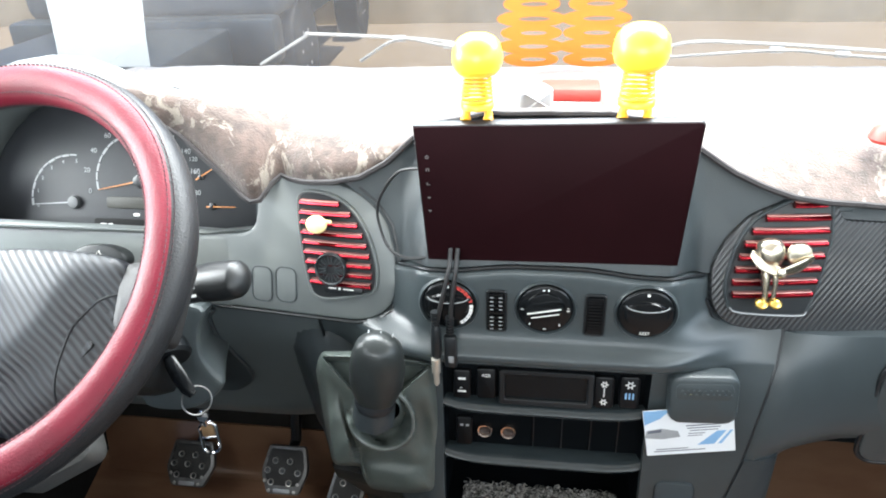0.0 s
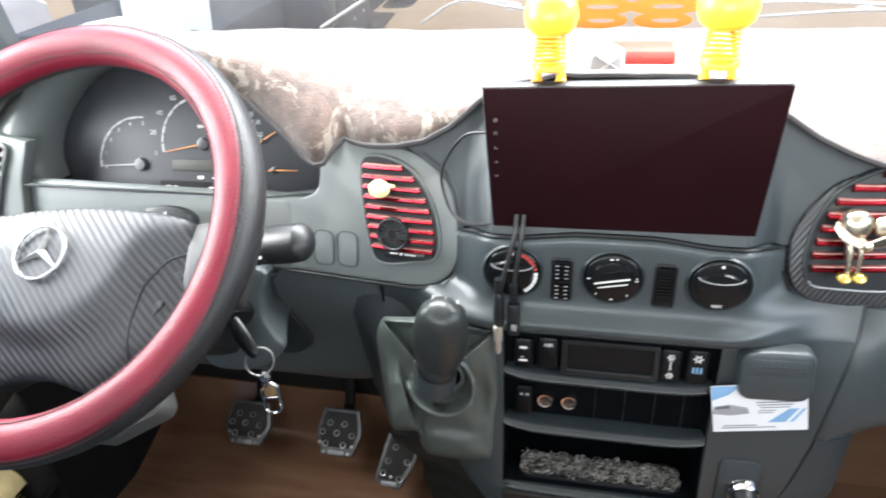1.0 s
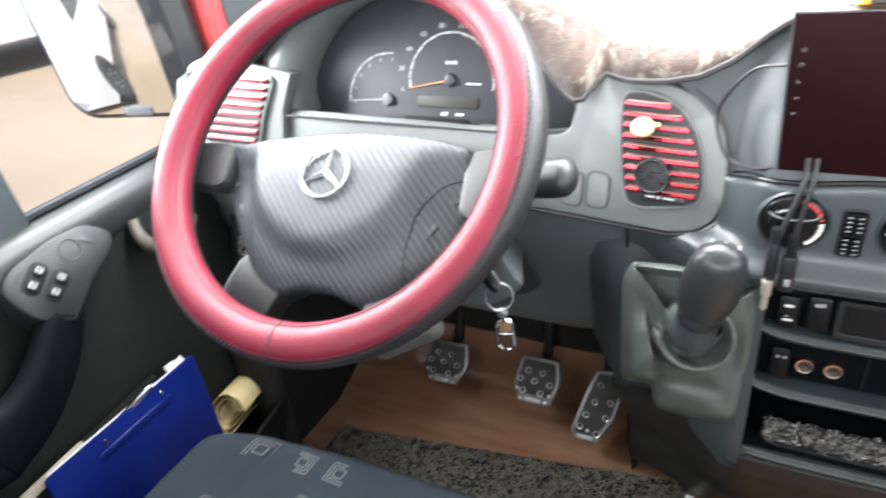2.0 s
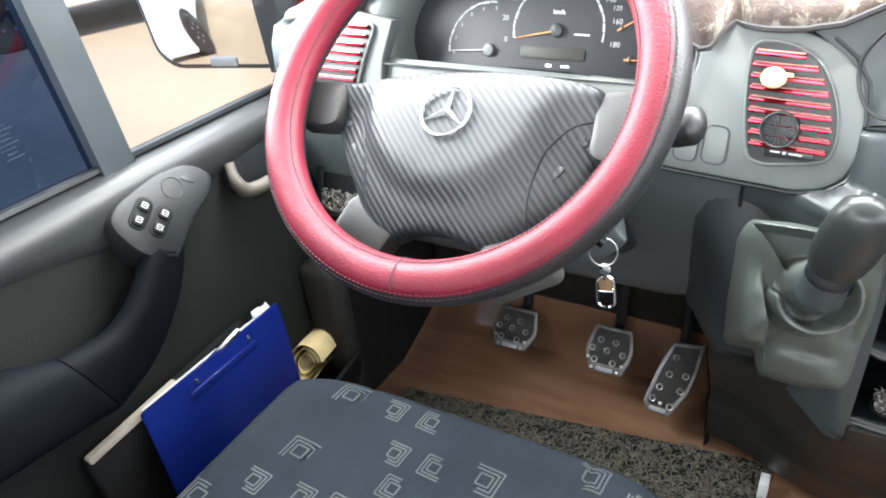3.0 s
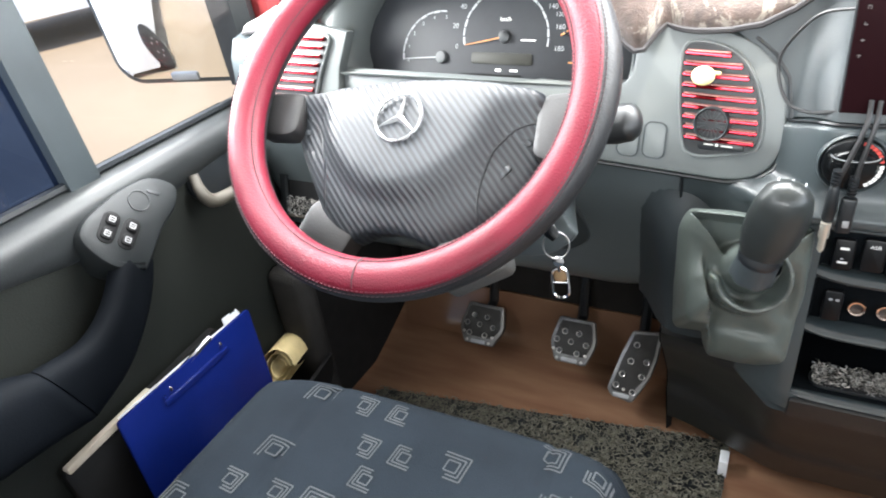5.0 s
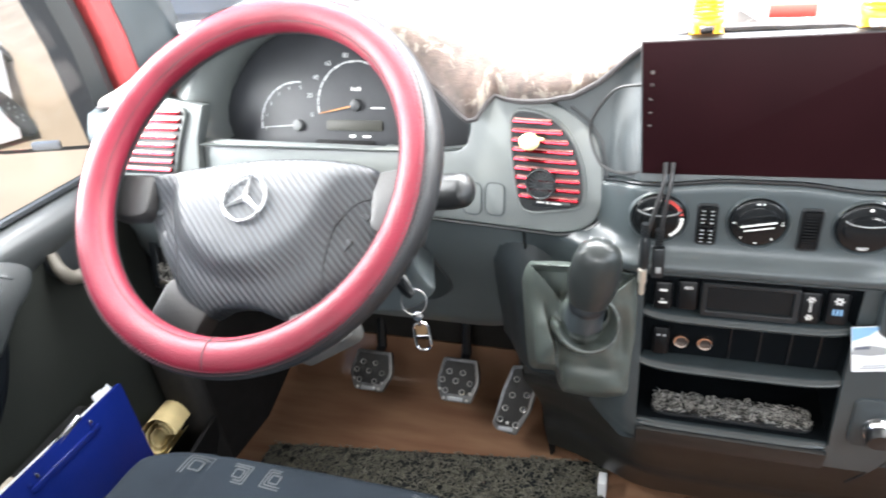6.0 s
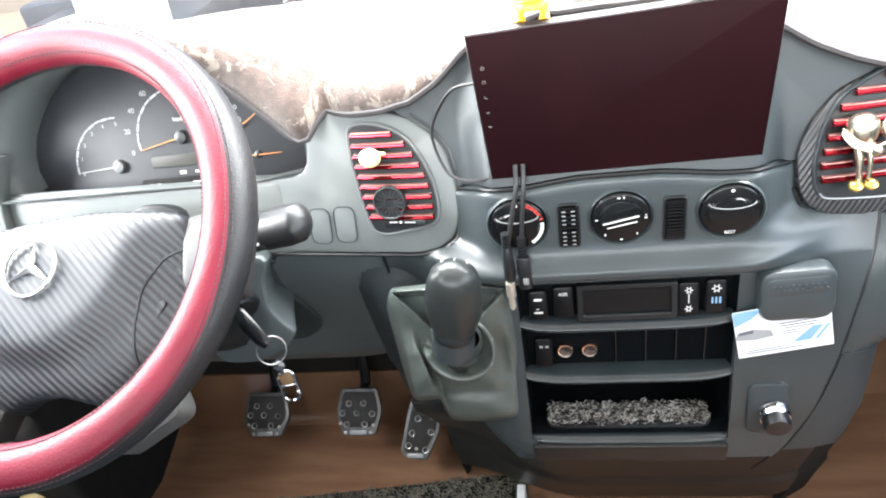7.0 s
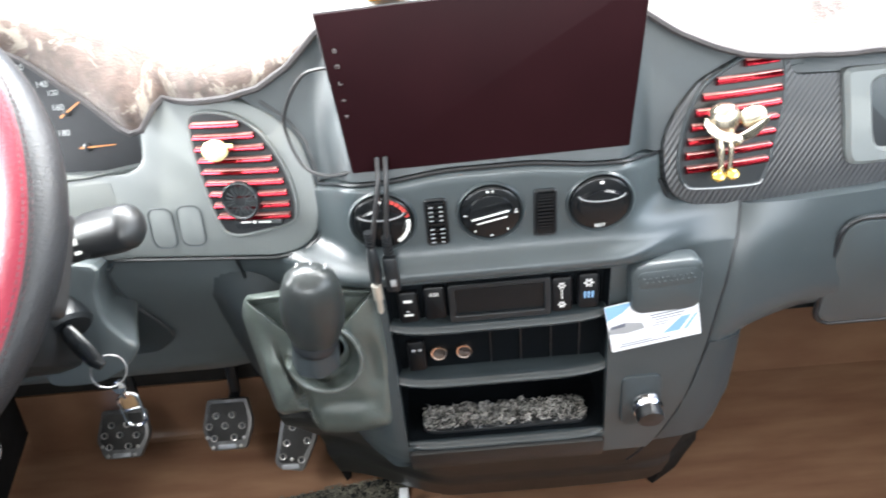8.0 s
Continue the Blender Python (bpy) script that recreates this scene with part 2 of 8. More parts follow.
PILLAR_RED = material("red_pillar_trim", (0.22, 0.018, 0.02), 0.7, var=0.2, grain=0.4)


def plush():
    """Crushed brown plush: pale strokes where the pile lies over."""
    m = material("crushed_plush", (0.066, 0.045, 0.038), 0.95, scale=60, var=0.45, grain=1.0, grain_scale=350, stretch=(1, 1.8, 1))
    N, K = m.node_tree.nodes, m.node_tree.links.new
    b = N["Principled BSDF"]
    tc, ns, mu, rg = (N.new("ShaderNode" + s) for s in ("TexCoord", "TexNoise", "Mapping", "MapRange"))
    mu.inputs["Scale"].default_value, mu.inputs["Rotation"].default_value = (1, 0.9, 0.9), (0.3, 0.2, 0.7)
    K(tc.outputs["Object"], mu.inputs[0])
    ns.inputs["Scale"].default_value, ns.inputs["Detail"].default_value, ns.inputs["Distortion"].default_value = 24, 15, 0.9
    K(mu.outputs[0], ns.inputs["Vector"])
    ns.inputs["Roughness"].default_value = 0.72
    rg.inputs["From Min"].default_value, rg.inputs["From Max"].default_value = 0.540, 0.580
    K(ns.outputs["Fac"], rg.inputs["Value"])
    mix = N.new("ShaderNodeMix")
    mix.data_type = "RGBA"
    mix.inputs["B"].default_value = (0.185, 0.160, 0.135, 1)
    old = b.inputs["Base Color"].links[0].from_socket
    K(old, mix.inputs["A"])
    K(rg.outputs[0], mix.inputs["Factor"])
    K(mix.outputs["Result"], b.inputs["Base Color"])
    b.inputs["Sheen Weight"].default_value = 0.5
    return m


PLUSH = plush()
PIPING = material("dark_piping", (0.02, 0.018, 0.02), 0.8, grain=0.8, grain_scale=600)

# ---- building helpers ----
BASE = {}


def thing(name, at, label, category, group="", kind=""):
    ob = new(name)
    ob.location = at
    ob.empty_display_size = 0.02
    BASE[ob.name] = Vector(at)
    return tagged(ob, label, category, group, kind)


def mesh_of(name, bm, mat, at=(0, 0, 0), sharp=38):
    bmesh.ops.recalc_face_normals(bm, faces=bm.faces[:])
    me = bpy.data.meshes.new(name)
    if Vector(at).length:
        bmesh.ops.translate(bm, vec=-Vector(at), verts=bm.verts[:])
    bm.to_mesh(me)
    bm.free()
    for m in (mat if isinstance(mat, (list, tuple)) else [mat]):
        me.materials.append(m)
    me.polygons.foreach_set("use_smooth", [True] * len(me.polygons))
    me.set_sharp_from_angle(angle=radians(sharp))
    return me


def part(name, bm, mat, parent, label="", sharp=38):
    """Links a bmesh, built in world places, as one mesh under a thing or a part."""
    at = BASE[parent.name]
    ob = new(name, mesh_of(name, bm, mat, at, sharp))
    ob.parent = parent
    BASE[ob.name] = at
    return tagged(ob, label)


def single(name, bm, mat, at, label, category, group="", kind="", sharp=38):
    ob = new(name, mesh_of(name, bm, mat, at, sharp))
    ob.location = at
    BASE[ob.name] = Vector(at)
    return tagged(ob, label, category, group, kind)


def basis(o, right, normal):
    """Local x to the right, y up, z towards the viewer."""
    n = Vector(normal).normalized()
    r = Vector(right)
    r = (r - n * r.dot(n)).normalized()
    u = n.cross(r)
    return Matrix(((r.x, u.x, n.x, o[0]), (r.y, u.y, n.y, o[1]), (r.z, u.z, n.z, o[2]), (0, 0, 0, 1)))


def smooth01(a, b, x):
    s = min(1, max(0, (x - a) / (b - a)))
    return s * s * (3 - 2 * s)


def table(x, rows):
    """Smooth lookup in rows of (x, value, value...)."""
    if x <= rows[0][0]:
        return rows[0][1:]
    for a, b in zip(rows, rows[1:]):
        if x <= b[0]:
            s = (x - a[0]) / (b[0] - a[0])
            return tuple(p + (q - p) * s for p, q in zip(a[1:], b[1:]))
    return rows[-1][1:]


def curve_points(pts, n=8, closed=False):
    """Catmull-Rom through the points."""
    P = [Vector(p) for p in pts]
    out = []
    count = len(P) if closed else len(P) - 1
    for i in range(count):
        a = P[i - 1] if closed or i else P[0] * 2 - P[1]
        b, c = P[i], P[(i + 1) % len(P)]
        d = P[(i + 2) % len(P)] if closed or i + 2 < len(P) else c * 2 - b
        for k in range(n):
            s = k / n
            out.append(0.5 * (2 * b + (c - a) * s + (2 * a - 5 * b + 4 * c - d) * s * s + (3 * b - a - 3 * c + d) * s ** 3))
    if not closed:
        out.append(P[-1])
    return out


def sheet(bm, rows, back=None):
    """A quad sheet through rows of points; back: an offset that gives it thickness."""
    V = [[bm.verts.new(p) for p in r] for r in rows]
    for a, b in zip(V, V[1:]):
        for i in range(len(a) - 1):
            bm.faces.new((a[i], a[i + 1], b[i + 1], b[i]))
    if back is not None:
        back = Vector(back)
        W = [[bm.verts.new(Vector(p) + back) for p in r] for r in rows]
        for a, b in zip(W, W[1:]):
            for i in range(len(a) - 1):
                bm.faces.new((a[i], b[i], b[i + 1], a[i + 1]))
        edge = lambda G: G[0] + [r[-1] for r in G[1:]] + G[-1][-2::-1] + [r[0] for r in G[-2:0:-1]]
        A, B = edge(V), edge(W)
        for i in range(len(A)):
            j = (i + 1) % len(A)
            bm.faces.new((A[i], B[i], B[j], A[j]))
    return V


def rings(bm, loops, cap=True, closed=True):
    """Skins a run of equal loops."""
    V = [[bm.verts.new(p) for p in r] for r in loops]
    n = len(V[0])
    for a, b in zip(V, V[1:]):
        for i in range(n if closed else n - 1):
            j = (i + 1) % n
            bm.faces.new((a[i], a[j], b[j], b[i]))
    if cap:
        bm.faces.new(V[0][::-1])
        bm.faces.new(V[-1])
    return V


def tube(bm, pts, r, n=8, closed=False, flat=1.0):
    """A round (or flattened) bar along points; r: a number or one for each point."""
    P = [Vector(p) for p in pts]
    m = len(P)
    loops, side = [], None
    for i in range(m):
        a = P[i - 1] if closed or i else P[0]
        b = P[(i + 1) % m] if closed or i < m - 1 else P[-1]
        d = (b - a).normalized()
        if side is None:
            side = d.orthogonal().normalized()
        side = (side - d * side.dot(d)).normalized()
        up = d.cross(side)
        k = r[i] if isinstance(r, (list, tuple)) else r
        loops.append([P[i] + (side * math.cos(w) + up * math.sin(w) * flat) * k for w in (2 * math.pi * j / n for j in range(n))])
    if closed:
        loops.append(loops[0])
        V = [[bm.verts.new(p) for p in lp] for lp in loops[:-1]]
        # the last ring meets the first with the least twist
        shift = min(range(n), key=lambda s: sum((V[-1][j].co - V[0][(j + s) % n].co).length for j in range(n)))
        for i in range(m):
            A, B = V[i], V[(i + 1) % m]
            s = shift if i == m - 1 else 0
            for j in range(n):
                bm.faces.new((A[j], A[(j + 1) % n], B[(j + 1 + s) % n], B[(j + s) % n]))
    else:
        rings(bm, loops)


def lathe(bm, profile, M, n=32, squash=1.0):
    """Turns (radius, height) rows about the local z of M."""
    loops = [[M @ Vector((r * math.cos(w), r * squash * math.sin(w), h)) for w in (2 * math.pi * j / n for j in range(n))] for r, h in profile]
    rings(bm, loops)


def rrect(w, h, r, n=5, cx=0, cy=0):
    out = []
    for sx, sy, a0 in ((1, 1, 0), (-1, 1, 90), (-1, -1, 180), (1, -1, 270)):
        for k in range(n + 1):
            a = radians(a0 + 90 * k / n)
            out.append((cx + sx * (w / 2 - r) + r * math.cos(a), cy + sy * (h / 2 - r) + r * math.sin(a)))
    return out


def inset(outline, d):
    """The outline drawn in by d."""
    n, out = len(outline), []
    area = sum(outline[i - 1][0] * outline[i][1] - outline[i][0] * outline[i - 1][1] for i in range(n))
    s = 1 if area > 0 else -1
    for i in range(n):
        p, q, r = Vector(outline[i - 1]), Vector(outline[i]), Vector(outline[(i + 1) % n])
        a, b = (q - p), (r - q)
        a = a.normalized() if a.length > 1e-7 else b.normalized()
        b = b.normalized() if b.length > 1e-7 else a
        na, nb = Vector((-a.y, a.x)), Vector((-b.y, b.x))
        m = na + nb
        m = m.normalized() if m.length > 1e-6 else na
        out.append(tuple(q + m * s * d / max(0.5, m.dot(na))))
    return out


def prism(bm, outline, M, depth, bevel=0.0015, lift=0.0):
    """A plate with a rounded front rim: outline in local x, y; from lift down by depth."""
    loops = [(outline, lift - depth)]
    if bevel:
        loops += [(outline, lift - bevel), (inset(outline, bevel * 0.3), lift - bevel * 0.3), (inset(outline, bevel), lift)]
    else:
        loops += [(outline, lift)]
    rings(bm, [[M @ Vector((x, y, z)) for x, y in o] for o, z in loops])


def frame_ring(bm, outer, inner, M, depth, bevel=0.001, lift=0.0):
    """A plate with an opening; both outlines have equally many points."""
    lo = [(outer, lift - depth), (outer, lift - bevel), (inset(outer, bevel), lift), (inset(inner, -bevel), lift), (inner, lift - bevel), (inner, lift - depth)]
    rows = [[M @ Vector((x, y, z)) for x, y in o] for o, z in lo]
    rows.append(rows[0])
    V = [[bm.verts.new(p) for p in r] for r in rows[:-1]]
    V.append(V[0])
    n = len(outer)
    for a, b in zip(V, V[1:]):
        for i in range(n):
            bm.faces.new((a[i], a[(i + 1) % n], b[(i + 1) % n], b[i]))


def rounded(outline, r, n=4):
    """The outline with each corner rounded off."""
    out, m = [], len(outline)
    for i in range(m):
        p, q, t = (Vector(outline[k % m]) for k in (i - 1, i, i + 1))
        a, b = min(r, (p - q).length * 0.45), min(r, (t - q).length * 0.45)
        s, e = q + (p - q).normalized() * a, q + (t - q).normalized() * b
        for k in range(n + 1):
            w = k / n
            out.append(tuple(s * (1 - w) ** 2 + q * 2 * w * (1 - w) + e * w * w))
    return out


def block(bm, M, sx, sy, sz, bevel=0.002, seg=2):
    made = bmesh.ops.create_cube(bm, size=1, matrix=M @ Matrix.Diagonal((sx, sy, sz, 1)))
    if bevel:
        edges = list({e for v in made["verts"] for e in v.link_edges})
        bmesh.ops.bevel(bm, geom=edges, offset=bevel, segments=seg, affect="EDGES", profile=0.5)


def T(x, y, z):
    return Matrix.Translation((x, y, z))


def writing(name, text, M, size, mat, parent, label="", align="CENTER"):
    """Raised letters as a mesh part."""
    cu = bpy.data.curves.new(name, "FONT")
    cu.body, cu.size, cu.align_x, cu.align_y, cu.extrude = text, size, align, "CENTER", 0.0001
    tmp = bpy.data.objects.new("letters", cu)
    scene.collection.objects.link(tmp)
    bpy.context.view_layer.update()
    me = bpy.data.meshes.new_from_object(tmp.evaluated_get(bpy.context.evaluated_depsgraph_get()))
    bpy.data.objects.remove(tmp)
    me.transform(T(*(-BASE[parent.name])) @ M)
    me.materials.clear()
    me.materials.append(mat)
    ob = new(name, me)
    ob.parent = parent
    BASE[ob.name] = BASE[parent.name]
    return tagged(ob, label)


def bars(bm, M, rows):
    """Plain print bars: rows of (x, y, width, height)."""
    for x, y, w, h in rows:
        prism(bm, rrect(w, h, min(w, h) * 0.2, 2, x, y), M, 0.0004, 0, 0.0003)


X0 = 0.085                                         # middle of the dashboard
MIRROR_X = lambda x: 2 * X0 - x
LEFT = basis((-0.16, 0.657 - 0.12 * 0.04, 0.78), (1, -0.12, 0), (-0.12, -1, 0.25))     # face of the driver-side vent panel
RIGHT = basis((MIRROR_X(-0.16), 0.657 - 0.12 * 0.04, 0.78), (1, 0.12, 0), (0.12, -1, 0.25))


def on_left(x, z):
    return ((x + 0.16) * 1.007, (z - 0.78) * 1.03)


def on_right(x, z):
    return ((x - MIRROR_X(-0.16)) * 1.007, (z - 0.78) * 1.03)


# ---- the ground and what stands outside ----
def ground():
    bm = bmesh.new()
    nx = [-400, -120, -40, -20] + [-12 + k * 0.8 for k in range(31)] + [20, 40, 120, 400]
    rows = []
    for y in nx:
        rows.append([Vector((x, y, -0.72 + (0.05 * noise.noise((x * 0.35, y * 0.35, 0)) if abs(x) < 13 and abs(y) < 13 else 0))) for x in nx])
    sheet(bm, rows)
    single("ground", bm, DIRT, (0, 0, -0.72), "bare dusty pale brown yard ground", "ground", kind="structure")


def wheel_of(bm, rim, centre, side, r=0.33, w=0.2):
    """A tyre (bm) and its rim (rim); side: the way the hub looks."""
    M = basis(centre, Vector(side).cross((0, 0, 1)), side)
    prof = [(r * 0.62, w / 2), (r * 0.8, w / 2 + 0.012), (r * 0.95, w / 2 - 0.005), (r, w / 2 - 0.04), (r, -w / 2 + 0.04), (r * 0.95, -w / 2), (r * 0.62, -w / 2)]
    lathe(bm, prof, M, 28)
    lathe(rim, [(r * 0.62, w / 2 - 0.02), (r * 0.6, w / 2 - 0.004), (r * 0.5, w / 2 - 0.03), (r * 0.2, w / 2 - 0.005), (0.01, w / 2)], M, 20)
    for k in range(6):
        a = k * math.pi / 3
        lathe(rim, [(0.03, w / 2 - 0.03), (0.02, w / 2 + 0.001), (0.005, w / 2 + 0.003)], M @ T(r * 0.36 * math.cos(a), r * 0.36 * math.sin(a), 0), 8)


def parked_car(at, turn, label):
    """A saloon with its body, glasshouse, wheels and lamps."""
    M = pose(*at, 0, 0, turn)
    car = thing("car", at, label, "car")
    side = [(-2.1, 0.35), (-2.12, 0.62), (-1.9, 0.86), (-1.2, 0.92), (1.0, 0.95), (1.85, 0.82), (2.15, 0.6), (2.15, 0.32)]
    body = bmesh.new()
    loops = []
    for y, k in ((-0.84, 0.93), (-0.8, 1.0), (0, 1.02), (0.8, 1.0), (0.84, 0.93)):
        loops.append([M @ Vector((x * (0.985 + 0.015 * k), y, 0.2 + (z - 0.2) * k)) for x, z in side])
    rings(body, loops)
    b = part("body", body, BODY, car)
    cab = bmesh.new()
    roof = [(-1.35, 0.9), (-0.75, 1.4), (0.35, 1.43), (1.05, 0.93)]
    rings(cab, [[M @ Vector((x, y * (1 - 0.16 * (z > 1)), z)) for x, z in roof] for y in (-0.76, 0.76)])
    part("roof", cab, BODY, b)
    for s in (-1, 1):
        for x0, x1, x2, x3 in ((-1.15, -0.7, -0.2, -0.2), (-0.14, -0.14, 0.33, 0.85)):
            g = bmesh.new()
            pts = [(x0, 0.96), (x3, 0.96), (x2, 1.36), (x1, 1.36)]
            rings(g, [[M @ Vector((x, s * (d - 0.12 * (z > 1.2)), z)) for x, z in pts] for d in (0.765, 0.777)])
            part("window", g, GLOSS, b)
    for x in (-1.3, 1.3):
        for s in (-1, 1):
            t, r = bmesh.new(), bmesh.new()
            wheel_of(t, r, M @ Vector((x, s * 0.76, 0.33)), M.to_3x3() @ Vector((0, s, 0)))
            ty = part("wheel", t, TYRE, car)
            part("rim", r, STEEL, ty, "pale steel rim")


def truck_ahead(at, turn):
    """The nose of a high lorry: bumper, dark wheel, grey cab."""
    M = pose(*at, 0, 0, turn)
    lorry = thing("truck", at, "large dusty grey parked truck with dark tyres", "truck")
    cab = bmesh.new()
    block(cab, M @ T(0, 0, 1.9), 2.4, 3.2, 2.0, 0.12, 3)
    part("cab", cab, LINER_DARK, lorry)
    ch = bmesh.new()
    block(ch, M @ T(0, 0, 0.7), 1.6, 6.5, 0.35, 0.03)
    part("chassis", ch, DARK, lorry)
    for y in (-0.9, 2.4):
        for s in (-1, 1):
            t, r = bmesh.new(), bmesh.new()
            wheel_of(t, r, M @ Vector((s * 1.05, y, 0.5)), M.to_3x3() @ Vector((s, 0, 0)), 0.52, 0.32)
            ty = part("wheel", t, TYRE, lorry)
            part("rim", r, STEEL, ty)
    bp = bmesh.new()
    block(bp, M @ T(0, -1.75, 0.75), 2.4, 0.3, 0.4, 0.05)
    part("bumper", bp, DARK, lorry)


def hedge():
    """A far belt of trees: trunks and many leaf clumps in one sheet of stuff."""
    rng = random.Random(5)
    bm = bmesh.new()
    for _ in range(900):
        a = rng.uniform(math.pi * 0.05, math.pi * 1.25)
        d = rng.uniform(30, 40)
        c = Vector((math.cos(a) * d, math.sin(a) * d, rng.uniform(-0.5, 4.5) * rng.uniform(0.4, 1)))
        s = rng.uniform(0.5, 1.4)
        vs = [bm.verts.new(c + Vector((rng.gauss(0, s), rng.gauss(0, s), rng.gauss(0, s * 0.7)))) for _ in range(4)]
        for k in ((0, 1, 2), (0, 1, 3), (1, 2, 3), (0, 2, 3)):
            bm.faces.new([vs[i] for i in k])
    single("far_bushes", bm, material("far_foliage", (0.07, 0.12, 0.035), 0.9, var=0.4, scale=0.6), (0, 0, 0),
           "belt of far green bushes along the yard", "bushes", kind="stuff", sharp=5)


ground()
truck_ahead((-3.55, 7.6, -0.72), 4)


def shed():
    s = thing("shed", (0, 11, -0.72), "tan plastered shed wall across the yard", "building")
    bm = bmesh.new()
    block(bm, T(0, 12.5, 1.3), 30, 3, 4.2, 0.05)
    part("wall", bm, PLASTER, s)
    bm = bmesh.new()
    block(bm, T(0, 12.5, 3.5), 31, 3.1, 0.2, 0.03)
    part("roof", bm, STEEL, s)


shed()
parked_car((-3.6, -2.2, -0.72), 84, "white saloon car parked on the dusty yard")
parked_car((-7.9, 5.6, -0.72), 62, "pale car standing further off on the dusty yard")
hedge()

# ---- the cab ----
cab = thing("cab_shell", (X0, 0, 0), "van cab shell with grey lining and pillars", "cab", kind="structure")


def slab(name, pts, thick, mat, parent=None, label=""):
    """A flat wall piece from its corner points and a thickness vector."""
    bm = bmesh.new()
    rings(bm, [[Vector(p) for p in pts], [Vector(p) + Vector(thick) for p in pts]])
    return part(name, bm, mat, parent or cab, label)


XL, XR = -0.90, 1.07
HEAD_Y, HEAD_Z = 0.64, 1.56                       # upper edge of the windscreen
FOOT_Y, FOOT_Z = 1.06, 0.90                       # its lower edge
slab("roof", [(XL, HEAD_Y, HEAD_Z), (XR, HEAD_Y, HEAD_Z), (XR, -2.6, 1.66), (XL, -2.6, 1.66)], (0, 0, 0.05), LINER)
slab("rear_wall", [(XL, -2.6, -0.1), (XR, -2.6, -0.1), (XR, -2.6, 0.8), (XL, -2.6, 0.8)], (0, -0.05, 0), LINER)
slab("firewall", [(XL, 1.2, -0.1), (XR, 1.2, -0.1), (XR, 1.08, 0.9), (XL, 1.08, 0.9)], (0, 0.05, 0), CARPET)
slab("side_wall", [(XR, -2.6, -0.1), (XR, 1.2, -0.1), (XR, 1.1, 0.82), (XR, -2.6, 0.82)], (0.05, 0, 0), DOOR_GREY)
slab("side_wall", [(XL - 0.06, -2.6, -0.1), (XL - 0.06, -0.45, -0.1), (XL - 0.06, -0.45, 0.82), (XL - 0.06, -2.6, 0.82)], (-0.05, 0, 0), DOOR_GREY)
slab("wall_rear", [(XL, -0.62, 0.0), (XR, -0.62, 0.0), (XR, -0.66, 0.96), (XL, -0.66, 0.96)], (0, -0.04, 0), LINER_DARK)
slab("roof_rail", [(XR, -2.6, 1.5), (XR, HEAD_Y, 1.46), (XR, HEAD_Y, 1.6), (XR, -2.6, 1.7)], (0.05, 0, 0), LINER)
slab("roof_rail", [(XL, -2.6, 1.5), (XL, HEAD_Y, 1.46), (XL, HEAD_Y, 1.6), (XL, -2.6, 1.7)], (-0.05, 0, 0), LINER)
for x, s in ((XL, -1), (XR, 1)):
    slab("rear_pillar", [(x, -0.62, 0.8), (x, -0.45, 0.8), (x, -0.40, 1.5), (x, -0.57, 1.5)], (s * 0.05, 0, 0), LINER)


def a_pillar(x, s):
    """Leaning front pillar: grey door frame, red trim strip and dark inner face."""
    for name, y0, y1, mat, dx in (("door_frame", 0.757, 0.81, SILL, 0.03), ("pillar_trim", 0.812, 0.85, PILLAR_RED, 0.0), ("pillar", 0.852, 0.99, DARK, 0.0)):
        bm = bmesh.new()
        lo, hi = 0.74, 1.5
        lean = -0.14 * (hi - lo) / 0.3 * 0.55
        rows = []
        for k in range(5):
            z = lo + (hi - lo) * k / 4
            sh = lean * (k / 4) ** 2.2
            bow = 0.012
            rows.append([Vector((x + s * dx, y0 + sh, z)), Vector((x - s * bow + s * dx, (y0 + y1) / 2 + sh, z)), Vector((x + s * dx, y1 + sh, z))])
        sheet(bm, rows, (s * 0.05, 0, 0))
        part(name, bm, mat, cab, "red trim strip" if "trim" in name else "")


a_pillar(XL, -1)
a_pillar(XR, 1)

bm = bmesh.new()
rows = []
for j in range(9):
    s = j / 8
    rows.append([Vector((XL + (XR - XL) * i / 12, FOOT_Y + (HEAD_Y - FOOT_Y) * s - 0.10 * (2 * i / 12 - 1) ** 2 * (1 - s), FOOT_Z + (HEAD_Z - FOOT_Z) * s)) for i in range(13)])
sheet(bm, rows)
screen_glass = part("windscreen", bm, DUSTY, cab, "dusty clear windscreen")
screen_glass.visible_shadow = False

# floor
bm = bmesh.new()
rows = []
for j in range(24):
    y = -2.6 + 3.8 * j / 23
    z = 0.0 + 0.34 * smooth01(0.98, 1.2, y) + 0.0
    rows.append([Vector((XL - 0.06 + (XR - XL + 0.12) * i / 20, y, z + 0.004 * noise.noise((i * 0.6, y * 4, 0)))) for i in range(21)])
sheet(bm, rows, (0, 0, -0.06))
single("floor", bm, FLOOR, (X0, 0, 0), "glossy brown wood-look vinyl cab floor", "floor", kind="structure")

# dark firewall behind the pedals
bm = bmesh.new()
sheet(bm, [[Vector((x, y, z)) for x in (-0.86, -0.6, -0.4, -0.19)] for y, z in ((1.028, 0.155), (1.024, 0.17), (1.02, 0.4), (0.97, 0.62))], (0, 0.02, 0))
part("firewall", bm, CARPET, cab, "dark carpeted firewall behind the pedals")
bm = bmesh.new()
sheet(bm, [[Vector((x, y, z)) for x in (-0.86, -0.6, -0.4, -0.19)] for y, z in ((0.945, 0.004), (0.965, 0.010), (0.985, 0.03), (1.0, 0.07), (1.01, 0.12), (1.02, 0.165))], (0, 0.02, -0.004))
part("toe_board", bm, FLOOR, cab, "brown wood-look vinyl turned up behind the pedals")

